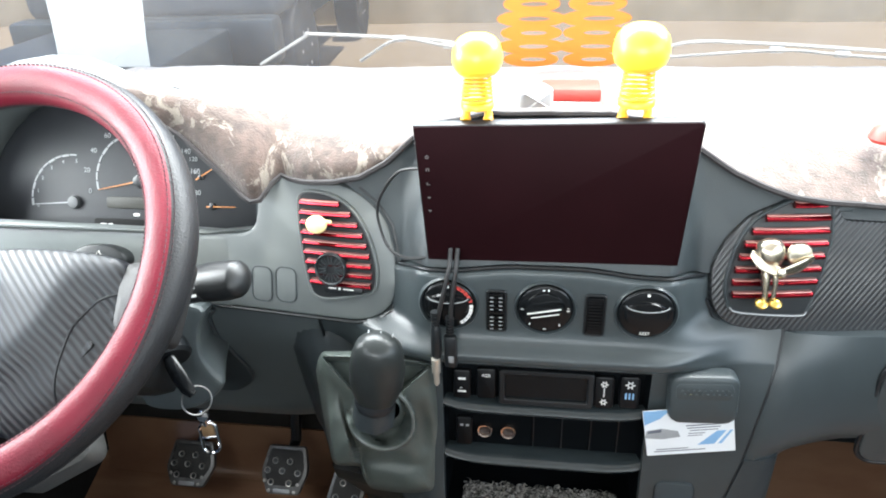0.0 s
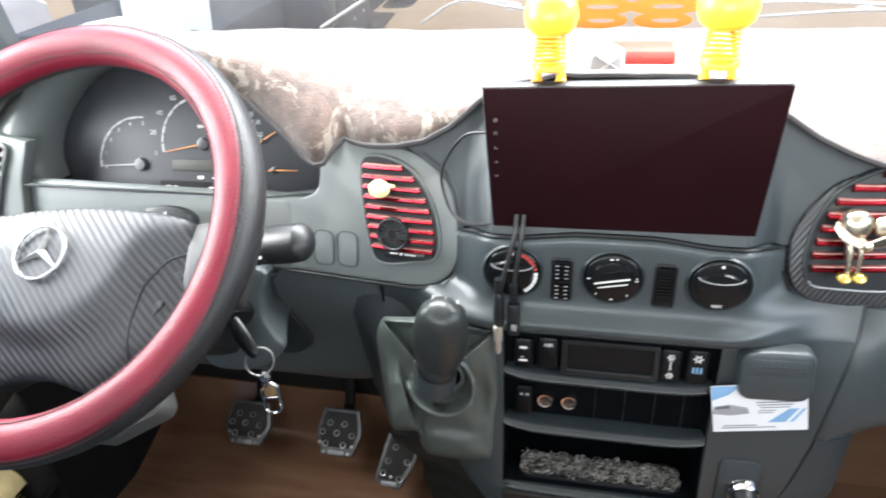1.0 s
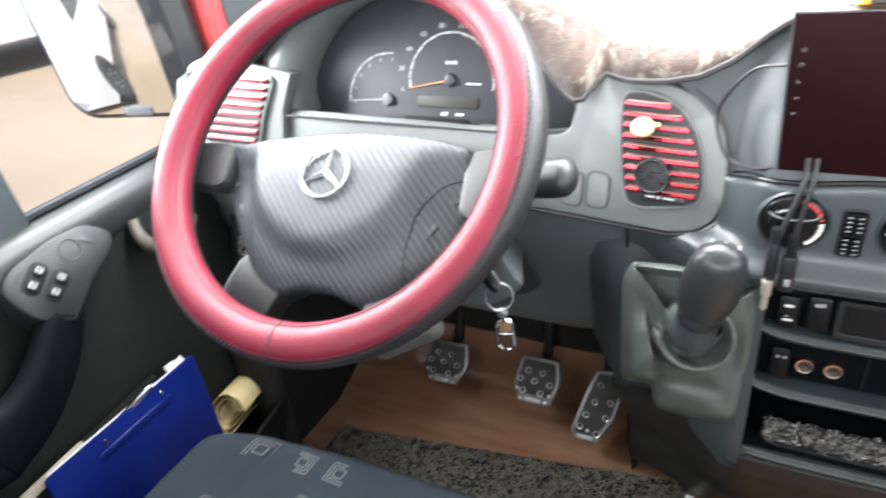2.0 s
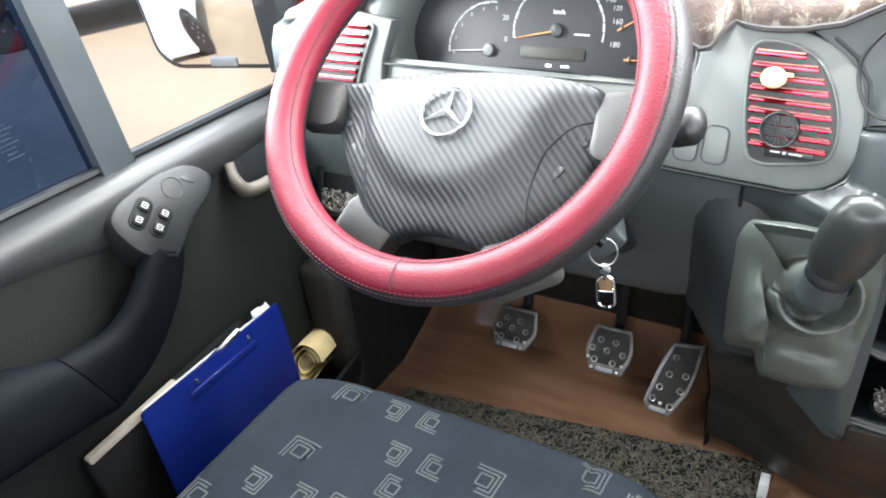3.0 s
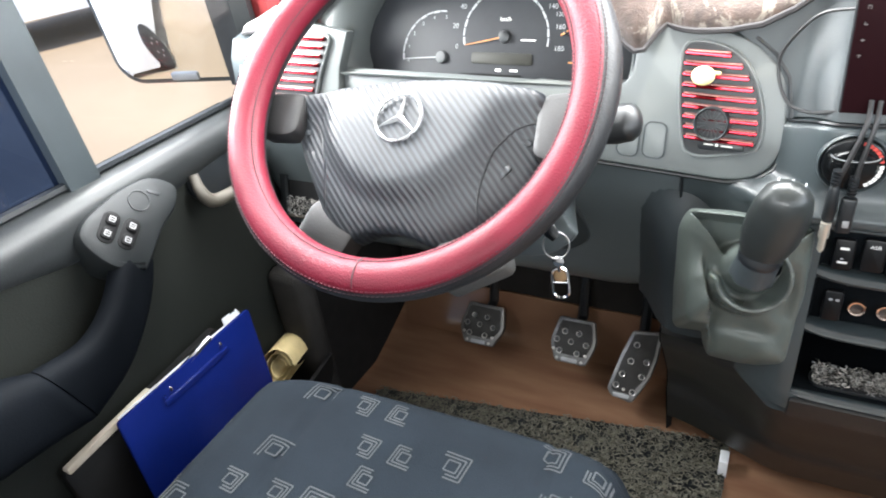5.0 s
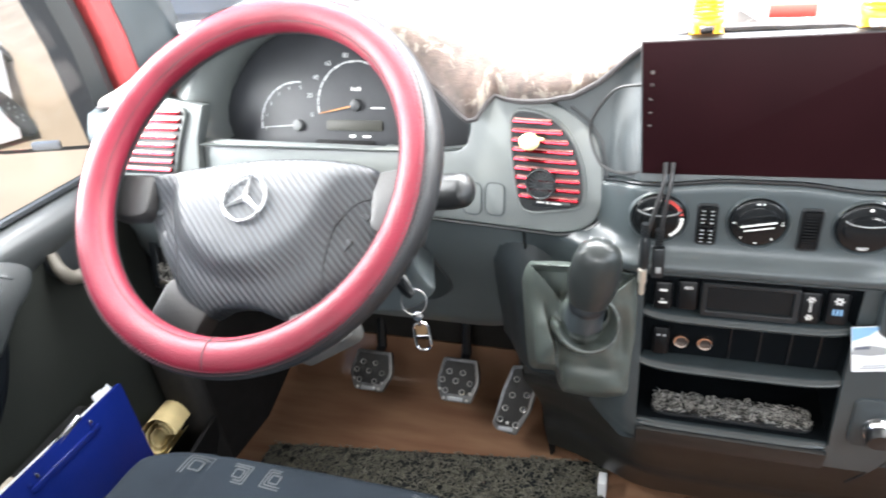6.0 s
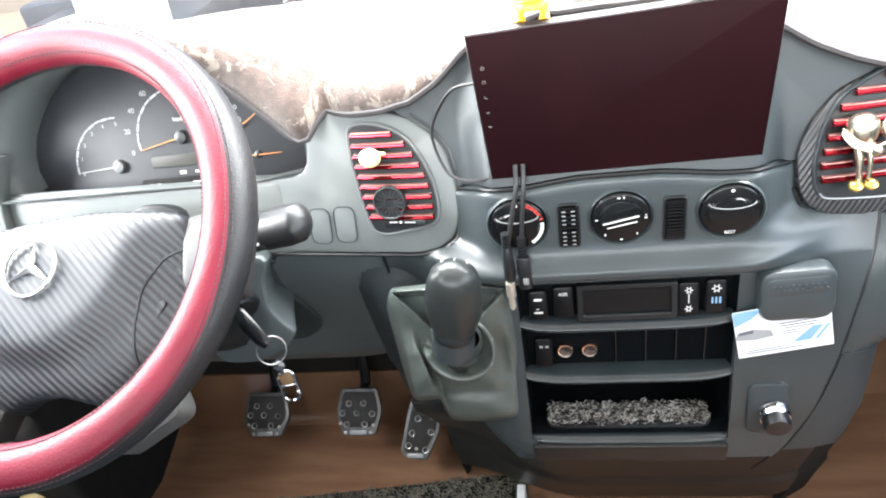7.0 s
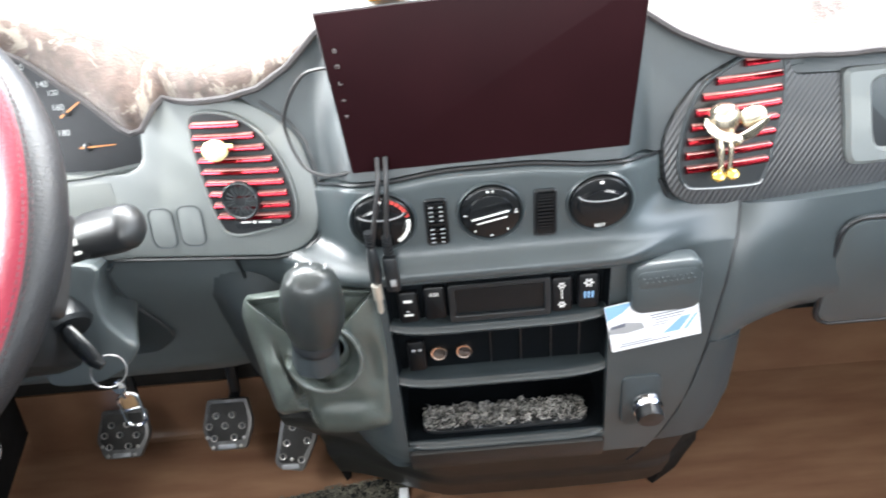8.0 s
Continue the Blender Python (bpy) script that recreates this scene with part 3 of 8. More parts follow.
# bare wheel-arch trim beside the pedals
bm = bmesh.new()
rows = []
for j in range(9):
    y = 0.62 + 0.62 * j / 8
    rows.append([Vector((-0.915 + 0.03 * smooth01(0, 1, i / 8) * (0.4 + 0.6 * smooth01(0.62, 0.9, y)), y, 0.62 - 0.62 * i / 8)) for i in range(9)])
sheet(bm, rows, (-0.03, 0, 0))
part("kick_panel", bm, CARPET, cab, "dark carpeted kick panel")


# ---- coil mats ----
def coil_mat(name, x0, x1, y0, y1, z, mat, label, count, loop=0.007, slant=0.0, thick=0.012):
    """Looped vinyl strands on a backing."""
    rng = random.Random(len(name) + count)
    top = thing(name, ((x0 + x1) / 2, (y0 + y1) / 2, z), label, "mat")
    bm = bmesh.new()
    prism(bm, rounded([(x0, y0), (x1, y0), (x1, y1), (x0, y1 - slant)], 0.02), T(0, 0, z + 0.004), 0.004, 0.001)
    part("backing", bm, BLACK, top)
    bm = bmesh.new()
    for _ in range(count):
        c = Vector((rng.uniform(x0 + 0.004, x1 - 0.004), rng.uniform(y0 + 0.004, y1 - 0.004), z + rng.uniform(0.003, thick)))
        if c.y > y1 - 0.004 - slant * (x1 - c.x) / (x1 - x0):
            continue
        a, tilt = rng.uniform(0, 6.3), rng.uniform(-0.8, 0.8)
        u = Vector((math.cos(a), math.sin(a), tilt)).normalized()
        v = Vector((-math.sin(a), math.cos(a), rng.uniform(-0.6, 0.6))).normalized()
        r = loop * rng.uniform(0.6, 1.2)
        pts = [c + u * r * math.cos(w) + v * r * math.sin(w) for w in (k * 1.1 for k in range(5))]
        tube(bm, pts, loop * 0.155, 3)
    tagged(part("coil_pile", bm, mat, top), kind="stuff")
    return top


coil_mat("floor_mat", -0.83, -0.082, 0.10, 0.885, 0.002, COIL, "dark grey looped vinyl floor mat under the driver's seat", 15000, 0.0065, slant=0.10, thick=0.014)

# ---- driver's door ----
door = thing("driver_door", (-0.9, 0.3, 0.1), "closed dark grey driver's door with grab handle and pocket", "door")
DX = -0.885
BELT = 0.045                     # the window line falls this much for each metre forwards


def door_panel():
    bm = bmesh.new()
    rows = []
    zs = [0.06, 0.16, 0.26, 0.36, 0.46, 0.54, 0.60, 0.66, 0.70, 0.735, 0.755, 0.762]
    for z in zs:
        row = []
        for i in range(21):
            y = -0.45 + 1.13 * i / 20
            x = DX + 0.012 * smooth01(0.3, 0.62, z) + 0.03 * (1 - smooth01(0.1, 0.42, z))
            x -= 0.022 * smooth01(0.735, 0.762, z)
            x += 0.006 * smooth01(0.66, 0.74, z) * (1 - smooth01(0.74, 0.762, z))
            row.append(Vector((x, y, z - BELT * (y - 0.2) * smooth01(0.62, 0.755, z))))
        rows.append(row)
    sheet(bm, rows, (-0.05, 0, 0))
    part("door_panel", bm, DOOR_GREY, door, "grey-green door lining")
    bm = bmesh.new()
    loops = []
    for k in range(15):
        y = -0.45 + 1.15 * k / 14
        low = table(y, [(-0.45, 0.735), (0.0, 0.732), (0.17, 0.716), (0.31, 0.680), (0.38, 0.676), (0.48, 0.692), (0.70, 0.700)])[0]
        top = 0.766 - BELT * (y - 0.2)
        prof = [(-0.872, low), (-0.866, low + 0.006), (-0.8635, low + (top - low) * 0.35), (-0.8635, top - 0.030), (-0.8665, top - 0.017), (-0.874, top - 0.008), (-0.887, top - 0.0025), (-0.905, top), (-0.93, top), (-0.93, low)]
        loops.append([Vector((x, y, z)) for x, z in prof])
    rings(bm, loops)
    part("sill", bm, SILL, door, "grey window sill")
    bm = bmesh.new()
    tube(bm, [(-0.905, y, 0.771 - BELT * (y - 0.2)) for y in (-0.45, 0.70)], 0.006, 6)
    part("window_seal", bm, BLACK, door, "black rubber seal")


door_panel()
# divider bar, quarter pane and tinted pane
bm = bmesh.new()
rings(bm, [[Vector((x + k * -0.02, y + k * -0.03, 0.754 + 0.732 * k)) for x, y in ((-0.895, 0.345), (-0.895, 0.392), (-0.925, 0.392), (-0.925, 0.345))] for k in (0, 0.5, 1)])
part("window_divider", bm, DARK, door, "dark slanted window divider")
for name, pts, mat, lab in (("quarter_pane", [(-0.912, 0.39, 0.752), (-0.912, 0.77, 0.735), (-0.93, 0.57, 1.47), (-0.93, 0.362, 1.47)], CLEAR, "clear quarter pane"),
                            ("window_pane", [(-0.912, -0.45, 0.79), (-0.912, 0.348, 0.755), (-0.93, 0.320, 1.47), (-0.93, -0.40, 1.47)], TINTED, "dark blue tinted window pane")):
    bm = bmesh.new()
    bm.faces.new([bm.verts.new(p) for p in pts])
    p = part(name, bm, mat, door, lab)
    p.visible_shadow = False
bm = bmesh.new()
STICK = basis((-0.911, 0.262, 0.846), (0, 1, 0), (1, 0, 0.03))
bars(bm, STICK, [(0.0, 0.022, 0.005, 0.006)] + [(0.002 * math.sin(k * 2.1), 0.013 - 0.0055 * k, 0.012 + 0.005 * ((k * 5) % 3), 0.0008) for k in range(8)])
part("glass_print", bm, PANE_PRINT, door, "small dark print on the pane")

# switch pod
POD = basis((-0.838, 0.36, 0.708), (0.25, 0.9, -0.1), (0.86, 0, 0.52))
bm = bmesh.new()
outline = [(-0.0626, 0.0057), (-0.0465, 0.0246), (-0.0165, 0.0372), (0.0207, 0.0491), (0.066, 0.0522), (0.0941, 0.0302), (0.0804, 0.0038), (0.0469, -0.0193), (0.0027, -0.0592), (-0.0077, -0.0602), (-0.0386, -0.046), (-0.0562, -0.0202)]
smooth_out = [(p.x, p.y) for p in curve_points([(x, y, 0) for x, y in outline], 4, True)]
prism(bm, smooth_out[::-1], POD, 0.055, 0.008)
pod = part("switch_pod", bm, POD_GREY, door, "dark switch pod")
for sx, sy in ((-0.023, 0.0055), (-0.003, -0.0115)):
    bm = bmesh.new()
    S = POD @ T(sx, sy, 0.0015) @ pose(0, 0, 0, 0, 0, -45)
    prism(bm, rrect(0.022, 0.045, 0.0095), S, 0.005, 0.001)
    part("switch_well", bm, MATT_BLACK, pod)
    for dy in (-0.01, 0.011):
        bm = bmesh.new()
        prism(bm, rrect(0.014, 0.0155, 0.004), S @ T(0, dy, 0.003), 0.004, 0.0015)
        n1 = len(bm.faces)
        bars(bm, S @ T(0, dy, 0.003), [(0, 0.003, 0.007, 0.0012), (0, -0.0002, 0.007, 0.0010), (0, -0.0034, 0.007, 0.0012), (-0.0035, 0.0, 0.001, 0.007), (0.0035, 0.0, 0.001, 0.007)])
        bm.faces.ensure_lookup_table()
        for f in bm.faces[n1:]:
            f.material_index = 1
        part("rocker", bm, [MATT_BLACK, ROCKER_PRINT], pod, "black window rocker with a pale symbol")
bm = bmesh.new()
frame_ring(bm, rrect(0.03, 0.03, 0.0149, 8, 0.0317, 0.0255), rrect(0.027, 0.027, 0.0134, 8, 0.0317, 0.0255), POD, 0.003, 0.0003, 0.001)
part("blank_cap", bm, BLACK, pod)
bm = bmesh.new()
prism(bm, rrect(0.019, 0.005, 0.0024, 4), POD @ T(0.0565, 0.030, 0.0008) @ pose(0, 0, 0, 0, 0, -35), 0.003, 0.0004)
part("lock_slide", bm, BLACK, pod)
# grab handle, broadening down into the armrest
def cushion_loop(p, q, out):
    c, w = (p + q) / 2, (p - q) / 2
    return [c + w * math.copysign(abs(math.cos(a)) ** 0.6, math.cos(a)) + Vector((1, 0, 0)) * out * math.copysign(abs(math.sin(a)) ** 0.8, math.sin(a)) for a in (2 * math.pi * k / 28 for k in range(28))]


bm = bmesh.new()
upper = curve_points([(-0.842, 0.327, 0.688), (-0.832, 0.316, 0.676), (-0.822, 0.272, 0.639), (-0.820, 0.226, 0.621), (-0.821, 0.166, 0.629)], 7)
lower = curve_points([(-0.842, 0.374, 0.656), (-0.832, 0.361, 0.640), (-0.822, 0.325, 0.600), (-0.820, 0.266, 0.551), (-0.821, 0.200, 0.524)], 7)
rings(bm, [cushion_loop(p, q, 0.019 + 0.002 * smooth01(10, 28, k)) for k, (p, q) in enumerate(zip(upper, lower))])
part("grab_handle", bm, DOOR_DARK, door, "dark curved grab handle", sharp=60)
bm = bmesh.new()
loops = []
for yu, zu, yl, zl, x, out in ((0.1652, 0.6275, 0.1985, 0.5255, -0.821, 0.0195), (0.1635, 0.629, 0.197, 0.524, -0.821, 0.021), (0.150, 0.634, 0.180, 0.526, -0.826, 0.026), (0.125, 0.644, 0.150, 0.530, -0.834, 0.034),
                               (0.090, 0.652, 0.108, 0.535, -0.842, 0.041), (0.04, 0.658, 0.058, 0.543, -0.845, 0.044), (-0.10, 0.663, -0.085, 0.549, -0.845, 0.044), (-0.42, 0.668, -0.40, 0.553, -0.845, 0.044)):
    loops.append(cushion_loop(Vector((x, yu, zu)), Vector((x, yl, zl)), out))
rings(bm, loops)
part("armrest", bm, DOOR_DARK, door, "dark padded armrest", sharp=60)
# inner door opener in its recess
bm = bmesh.new()
O = basis((-0.866, 0.553, 0.684), (0.1, 1, -0.05), (1, 0, 0.15))
prism(bm, rrect(0.112, 0.066, 0.030, 6), O, 0.006, 0.002)
rec = part("opener_recess", bm, BLACK, door)
bm = bmesh.new()
tube(bm, curve_points([O @ Vector(p) for p in ((-0.046, 0.014, 0.008), (-0.050, -0.010, 0.015), (-0.040, -0.030, 0.018), (-0.010, -0.036, 0.020), (0.030, -0.034, 0.018), (0.052, -0.026, 0.010)) ], 6), [0.0075 + 0.0035 * smooth01(0, 12, i) - 0.003 * smooth01(14, 30, i) for i in range(31)], 12)
part("opener_lever", bm, BEIGE, rec, "worn beige door opener")
# map pocket
bm = bmesh.new()
rows = []
for j in range(12):
    y = 0.0 + 0.62 * j / 11
    bulge = math.sin(math.pi * min(1, max(0, j / 11)))
    rows.append([Vector((-0.865 + (0.075 + 0.02 * bulge) * (0.55 + 0.45 * i / 6), y, 0.08 + 0.19 * i / 6)) for i in range(7)])
sheet(bm, rows, (-0.008, 0, 0))
part("map_pocket", bm, MATT_BLACK, door, "black door pocket")
bm = bmesh.new()
block(bm, T(-0.84, 0.62, 0.25), 0.08, 0.05, 0.42, 0.02, 3)
part("door_edge", bm, CARPET, door)


def clipboard():
    M = basis((-0.822, 0.355, 0.3655), (0, 1, -0.045), (1, 0, 0.06))
    c = thing("clipboard", (-0.822, 0.36, 0.27), "blue plastic clipboard stuck in the door pocket", "clipboard")
    bm = bmesh.new()
    prism(bm, rrect(0.272, 0.215, 0.006), M, 0.004, 0.001)
    b = part("board", bm, BLUE, c)
    bm = bmesh.new()
    prism(bm, rrect(0.135, 0.010, 0.004, 3, 0.005, 0.076), M, 0.003, 0.001, 0.003)
    for x in (-0.06, 0.06):
        lathe(bm, [(0.003, 0), (0.003, 0.004), (0.001, 0.005)], M @ T(x, 0.088, 0), 8)
    part("clip_plate", bm, BLUE, b, "blue pressed clip line")
    for x in (-0.046, 0.060):
        bm = bmesh.new()
        prism(bm, rrect(0.004, 0.008, 0.0015, 2, x, 0.092), M, 0.003, 0.0005, 0.003)
        part("rivet", bm, CHROME, b)
    for k in range(4):
        bm = bmesh.new()
        prism(bm, [(-0.130 + 0.004 * k, -0.1), (0.128, -0.1), (0.124 - 0.004 * k, 0.104 + 0.002 * k), (0.117 - 0.005 * k, 0.119 - 0.003 * k), (0.108, 0.112 + 0.003 * (k % 2)), (0.099 - 0.003 * k, 0.116), (0.09, 0.104), (-0.126, 0.102 + 0.001 * k)], M @ T(0, 0, -0.006 - 0.002 * k), 0.0008, 0)
        part("paper", bm, PAPER, c, "ragged white paper")
    f = thing("folder", (-0.845, 0.27, 0.25), "black file folder with a pale paper edge in the door pocket", "folder")
    bm = bmesh.new()
    F = basis((-0.847, 0.30, 0.30), (0, 1, 0.02), (1, 0, 0.06))
    prism(bm, rrect(0.30, 0.315, 0.010, 5), F, 0.012, 0.002)
    part("cover", bm, MATT_BLACK, f)
    bm = bmesh.new()
    prism(bm, rrect(0.150, 0.011, 0.003, 3, -0.070, 0.157), F, 0.010, 0.001, 0.004)
    part("paper_edge", bm, CARD, f, "pale card edge")
    pen = bmesh.new()
    tube(pen, [(-0.834, 0.32, 0.462), (-0.832, 0.41, 0.474)], 0.005, 8)
    single("pen", pen, CHROME, (-0.833, 0.365, 0.468), "silver pen lying along the clipboard", "pen")
    r = thing("paper_roll", (-0.835, 0.56, 0.25), "rolled yellow paper standing in the door pocket", "paper")
    W = basis((-0.842, 0.540, 0.298), (0.85, 0.35, -0.25), (0.30, -0.85, 0.30))
    for k, rad in enumerate((0.034, 0.025, 0.016)):
        bm = bmesh.new()
        pts = [(rad * (1 - 0.015 * i) * math.cos(a), 1.35 * rad * (1 - 0.015 * i) * math.sin(a)) for i, a in ((i, 0.4 + i * 0.3) for i in range(19))]
        rows = [[W @ Vector((x, y, h)) for x, y in pts] for h in (-0.075, -0.02, 0.030 - 0.005 * k)]
        sheet(bm, rows, (0.0012, 0.0012, 0))
        part("turn", bm, KRAFT, r)


clipboard()


def outside_mirror():
    """Large wing mirror beyond the quarter pane."""
    m = thing("wing_mirror", (-1.18, 0.82, 0.70), "tall dark wing mirror on a tubular arm outside the door", "mirror")
    M = basis((-1.145, 0.82, 0.890), (0.97, 0.22, 0), (0.22, -0.97, -0.10))
    bm = bmesh.new()
    prism(bm, rrect(0.350, 0.380, 0.055, 6), M, 0.05, 0.012)
    h = part("housing", bm, DARK, m)
    bm = bmesh.new()
    prism(bm, rrect(0.318, 0.350, 0.045, 6), M, 0.004, 0.0005, 0.003)
    part("mirror_glass", bm, MIRROR, h, "clear mirror glass")
    bm = bmesh.new()
    prism(bm, rrect(0.06, 0.016, 0.004, 3, -0.02, -0.170), M, 0.004, 0.001, 0.006)
    part("badge", bm, STEEL, h)
    for z in (0.74, 1.06):
        bm = bmesh.new()
        tube(bm, curve_points([(-1.12, 0.86, z), (-1.02, 0.86, z), (-0.95, 0.82, z)], 5), 0.014, 8)
        part("arm", bm, DARK, m)


outside_mirror()

# ---- dashboard ----
dash = thing("dashboard", (X0, 0.7, 0.0), "dark grey-green plastic van dashboard with centre console", "dashboard")


def dash_core():
    """The moulded body behind the panels, in three runs with a hollow for the gauges."""
    solid = [(1.05, 0.60), (1.06, 0.87), (0.97, 0.895), (0.80, 0.90), (0.72, 0.89), (0.69, 0.86), (0.675, 0.82), (0.665, 0.74), (0.69, 0.68), (0.75, 0.48), (0.80, 0.46)]
    hollow = [(1.05, 0.60), (1.06, 0.87), (0.97, 0.895), (0.86, 0.90), (0.84, 0.89), (0.83, 0.76), (0.70, 0.755), (0.675, 0.74), (0.69, 0.68), (0.75, 0.48), (0.80, 0.46)]
    low = [(1.05, 0.60), (1.06, 0.80), (0.97, 0.825), (0.80, 0.84), (0.72, 0.85), (0.69, 0.845), (0.675, 0.82), (0.665, 0.74), (0.69, 0.68), (0.75, 0.48), (0.80, 0.46)]
    for prof, x0, x1 in ((low, -0.885, -0.71), (hollow, -0.71, -0.262), (solid, -0.262, 1.05)):
        bm = bmesh.new()
        rings(bm, [[Vector((x, y, z)) for y, z in prof] for x in (x0, (x0 + x1) / 2, x1)])
        part("core", bm, DARK, dash)


dash_core()


EDGE = [(-0.87, 0.70, 0.855), (-0.76, 0.69, 0.875), (-0.70, 0.685, 0.905), (-0.63, 0.675, 0.955), (-0.56, 0.672, 0.98), (-0.48, 0.672, 0.985), (-0.40, 0.68, 0.97), (-0.345, 0.69, 0.93), (-0.30, 0.678, 0.893), (-0.265, 0.662, 0.865), (-0.250, 0.657, 0.857),
        (-0.241, 0.672, 0.870), (-0.230, 0.690, 0.884), (-0.216, 0.684, 0.882), (-0.195, 0.674, 0.881), (-0.160, 0.668, 0.884), (-0.125, 0.666, 0.892), (-0.095, 0.668, 0.909), (-0.065, 0.672, 0.935), (-0.04, 0.676, 0.952), (0.02, 0.685, 0.961), (0.15, 0.685, 0.961),
        (0.205, 0.676, 0.952), (0.243, 0.674, 0.925), (0.275, 0.67, 0.905), (0.305, 0.666, 0.892), (0.335, 0.665, 0.881), (0.375, 0.667, 0.875), (0.43, 0.67, 0.871), (0.60, 0.675, 0.868), (1.04, 0.69, 0.866)]


def vent_plane(x, z):
    """Depth of the slanted vent panels, alike on both sides."""
    x = x if x < X0 else MIRROR_X(x)
    return 0.657 + 0.25 * (z - 0.78) - 0.12 * (x + 0.2)


def in_vent_panel(x, z):
    """How far a place lies inside the vent panel's outline."""
    foot, shift = (0.716, 0.0) if x < X0 else (0.733, 0.018)
    x = x if x < X0 else MIRROR_X(x)
    side = -0.086 - 0.35 * max(0, z - 0.80) - 5.0 * max(0, z - 0.835) ** 1.6 - shift * smooth01(0.81, 0.85, z)
    r = 0.03
    qx, qz = max(0, x - (side - r)), max(0, foot + r - z)
    return min(r - math.hypot(qx, qz), 1.0 if not shift else 0.862 - z)


def seam_y(z):
    """Depth of the joint between console and passenger panel."""
    return table(z, [(0.30, 0.640), (0.34, 0.600), (0.40, 0.584), (0.50, 0.586), (0.56, 0.593), (0.61, 0.599), (0.66, 0.606), (0.70, 0.618), (0.735, 0.642), (0.80, 0.66)])[0]


def seam_x(z):
    return table(z, [(0.30, 0.15), (0.35, 0.196), (0.39, 0.238), (0.435, 0.270), (0.497, 0.297), (0.576, 0.317), (0.648, 0.329), (0.691, 0.337), (0.735, 0.347), (0.76, 0.352), (0.82, 0.352)])[0]


def arc_x(z):
    """Driver-side edge of the console face, swept in below the gear lever."""
    return table(z, [(0.30, 0.10), (0.345, 0.05), (0.385, 0.0), (0.412, -0.035), (0.425, -0.084), (0.432, -0.135), (0.453, -0.170), (0.483, -0.186), (0.52, -0.192), (0.82, -0.192)])[0]


def plate_top(x):
    a = abs(x - X0)
    return 0.812 - 0.0075 * smooth01(0.03, 0.11, a) - 0.0165 * smooth01(0.125, 0.175, a) ** 1.3


def console_depth(x, z):
    a = abs(x - X0)
    y = 0.602 - 0.002 * smooth01(0.74, 0.69, z) - 0.018 * smooth01(0.69, 0.47, z) + 0.05 * smooth01(0.345, 0.295, z)
    # rolled ledge over the shelves
    roll = table(z, [(0.672, 0.0), (0.691, 0.0), (0.694, -0.005), (0.698, -0.012), (0.704, -0.017), (0.711, -0.0185), (0.7145, -0.0165), (0.718, -0.0115), (0.721, -0.0065), (0.726, -0.0025), (0.738, 0.0)])[0]
    y += roll * smooth01(-0.16, -0.07, x) * smooth01(0.32, 0.20, x)
    if x < X0:
        knee = 0.652 + 0.086 * (0.712 - z) / 0.255
        up = smooth01(0.705, 0.735, z)
        side = knee + (vent_plane(x, z) + 0.003 - knee) * up
        y += (side - y) * smooth01(0.125, 0.18 + 0.10 * (1 - up), a) * smooth01(0.36, 0.42, z)
    else:
        up = smooth01(0.725, 0.75, z)
        side = seam_y(z) + (vent_plane(x, z) + 0.003 - seam_y(z)) * up
        y += (side - y) * smooth01(0.125, 0.18 + 0.07 * (1 - up), a)
    return y + 0.024 * smooth01(0.006, 0.014, in_vent_panel(x, z))


def upper_face():
    """The face behind and beside the display, between the vents, up under the plush."""
    bm = bmesh.new()
    rows = []
    for k in range(-1, 61):
        row = []
        for i in range(321):
            x = -0.235 + 0.64 * i / 320
            ye, ze = table(x, EDGE)
            a = abs(x - X0)
            s = max(0, k) / 60
            z0 = plate_top(x) + 0.004
            z = z0 + (ze - 0.005 - z0) * s
            y = 0.610 + (ye + 0.007 - 0.610) * s ** 1.2
            y += (vent_plane(x, z) + 0.003 - y) * smooth01(0.125, 0.168, a)
            y += 0.024 * smooth01(0.006, 0.014, in_vent_panel(x, z))
            row.append(Vector((x, y + (0.008 if k < 0 else 0), z - (0.0012 if k < 0 else 0))))
        rows.append(row)
    sheet(bm, rows, (0, 0.02, 0))
    part("upper_face", bm, DARK, dash, "dark centre face behind the display")
    bm = bmesh.new()
    tube(bm, [(x, console_depth(x, plate_top(x) - 0.004) + 0.0045, plate_top(x) + 0.0022) for x in (-0.084 + 0.340 * i / 40 for i in range(41))], 0.0020, 6)
    part("groove", bm, BLACK, dash)
    bm = bmesh.new()
    rows = []
    for k in range(7):
        z = 0.825 + 0.06 * k / 6
        rows.append([Vector((x, y + 0.004 * k / 6, z)) for x, y in ((0.39, 0.688), (0.5, 0.70), (0.7, 0.722), (1.04, 0.76))])
    sheet(bm, rows, (0, 0.02, 0))
    part("passenger_face", bm, DARK, dash)


upper_face()


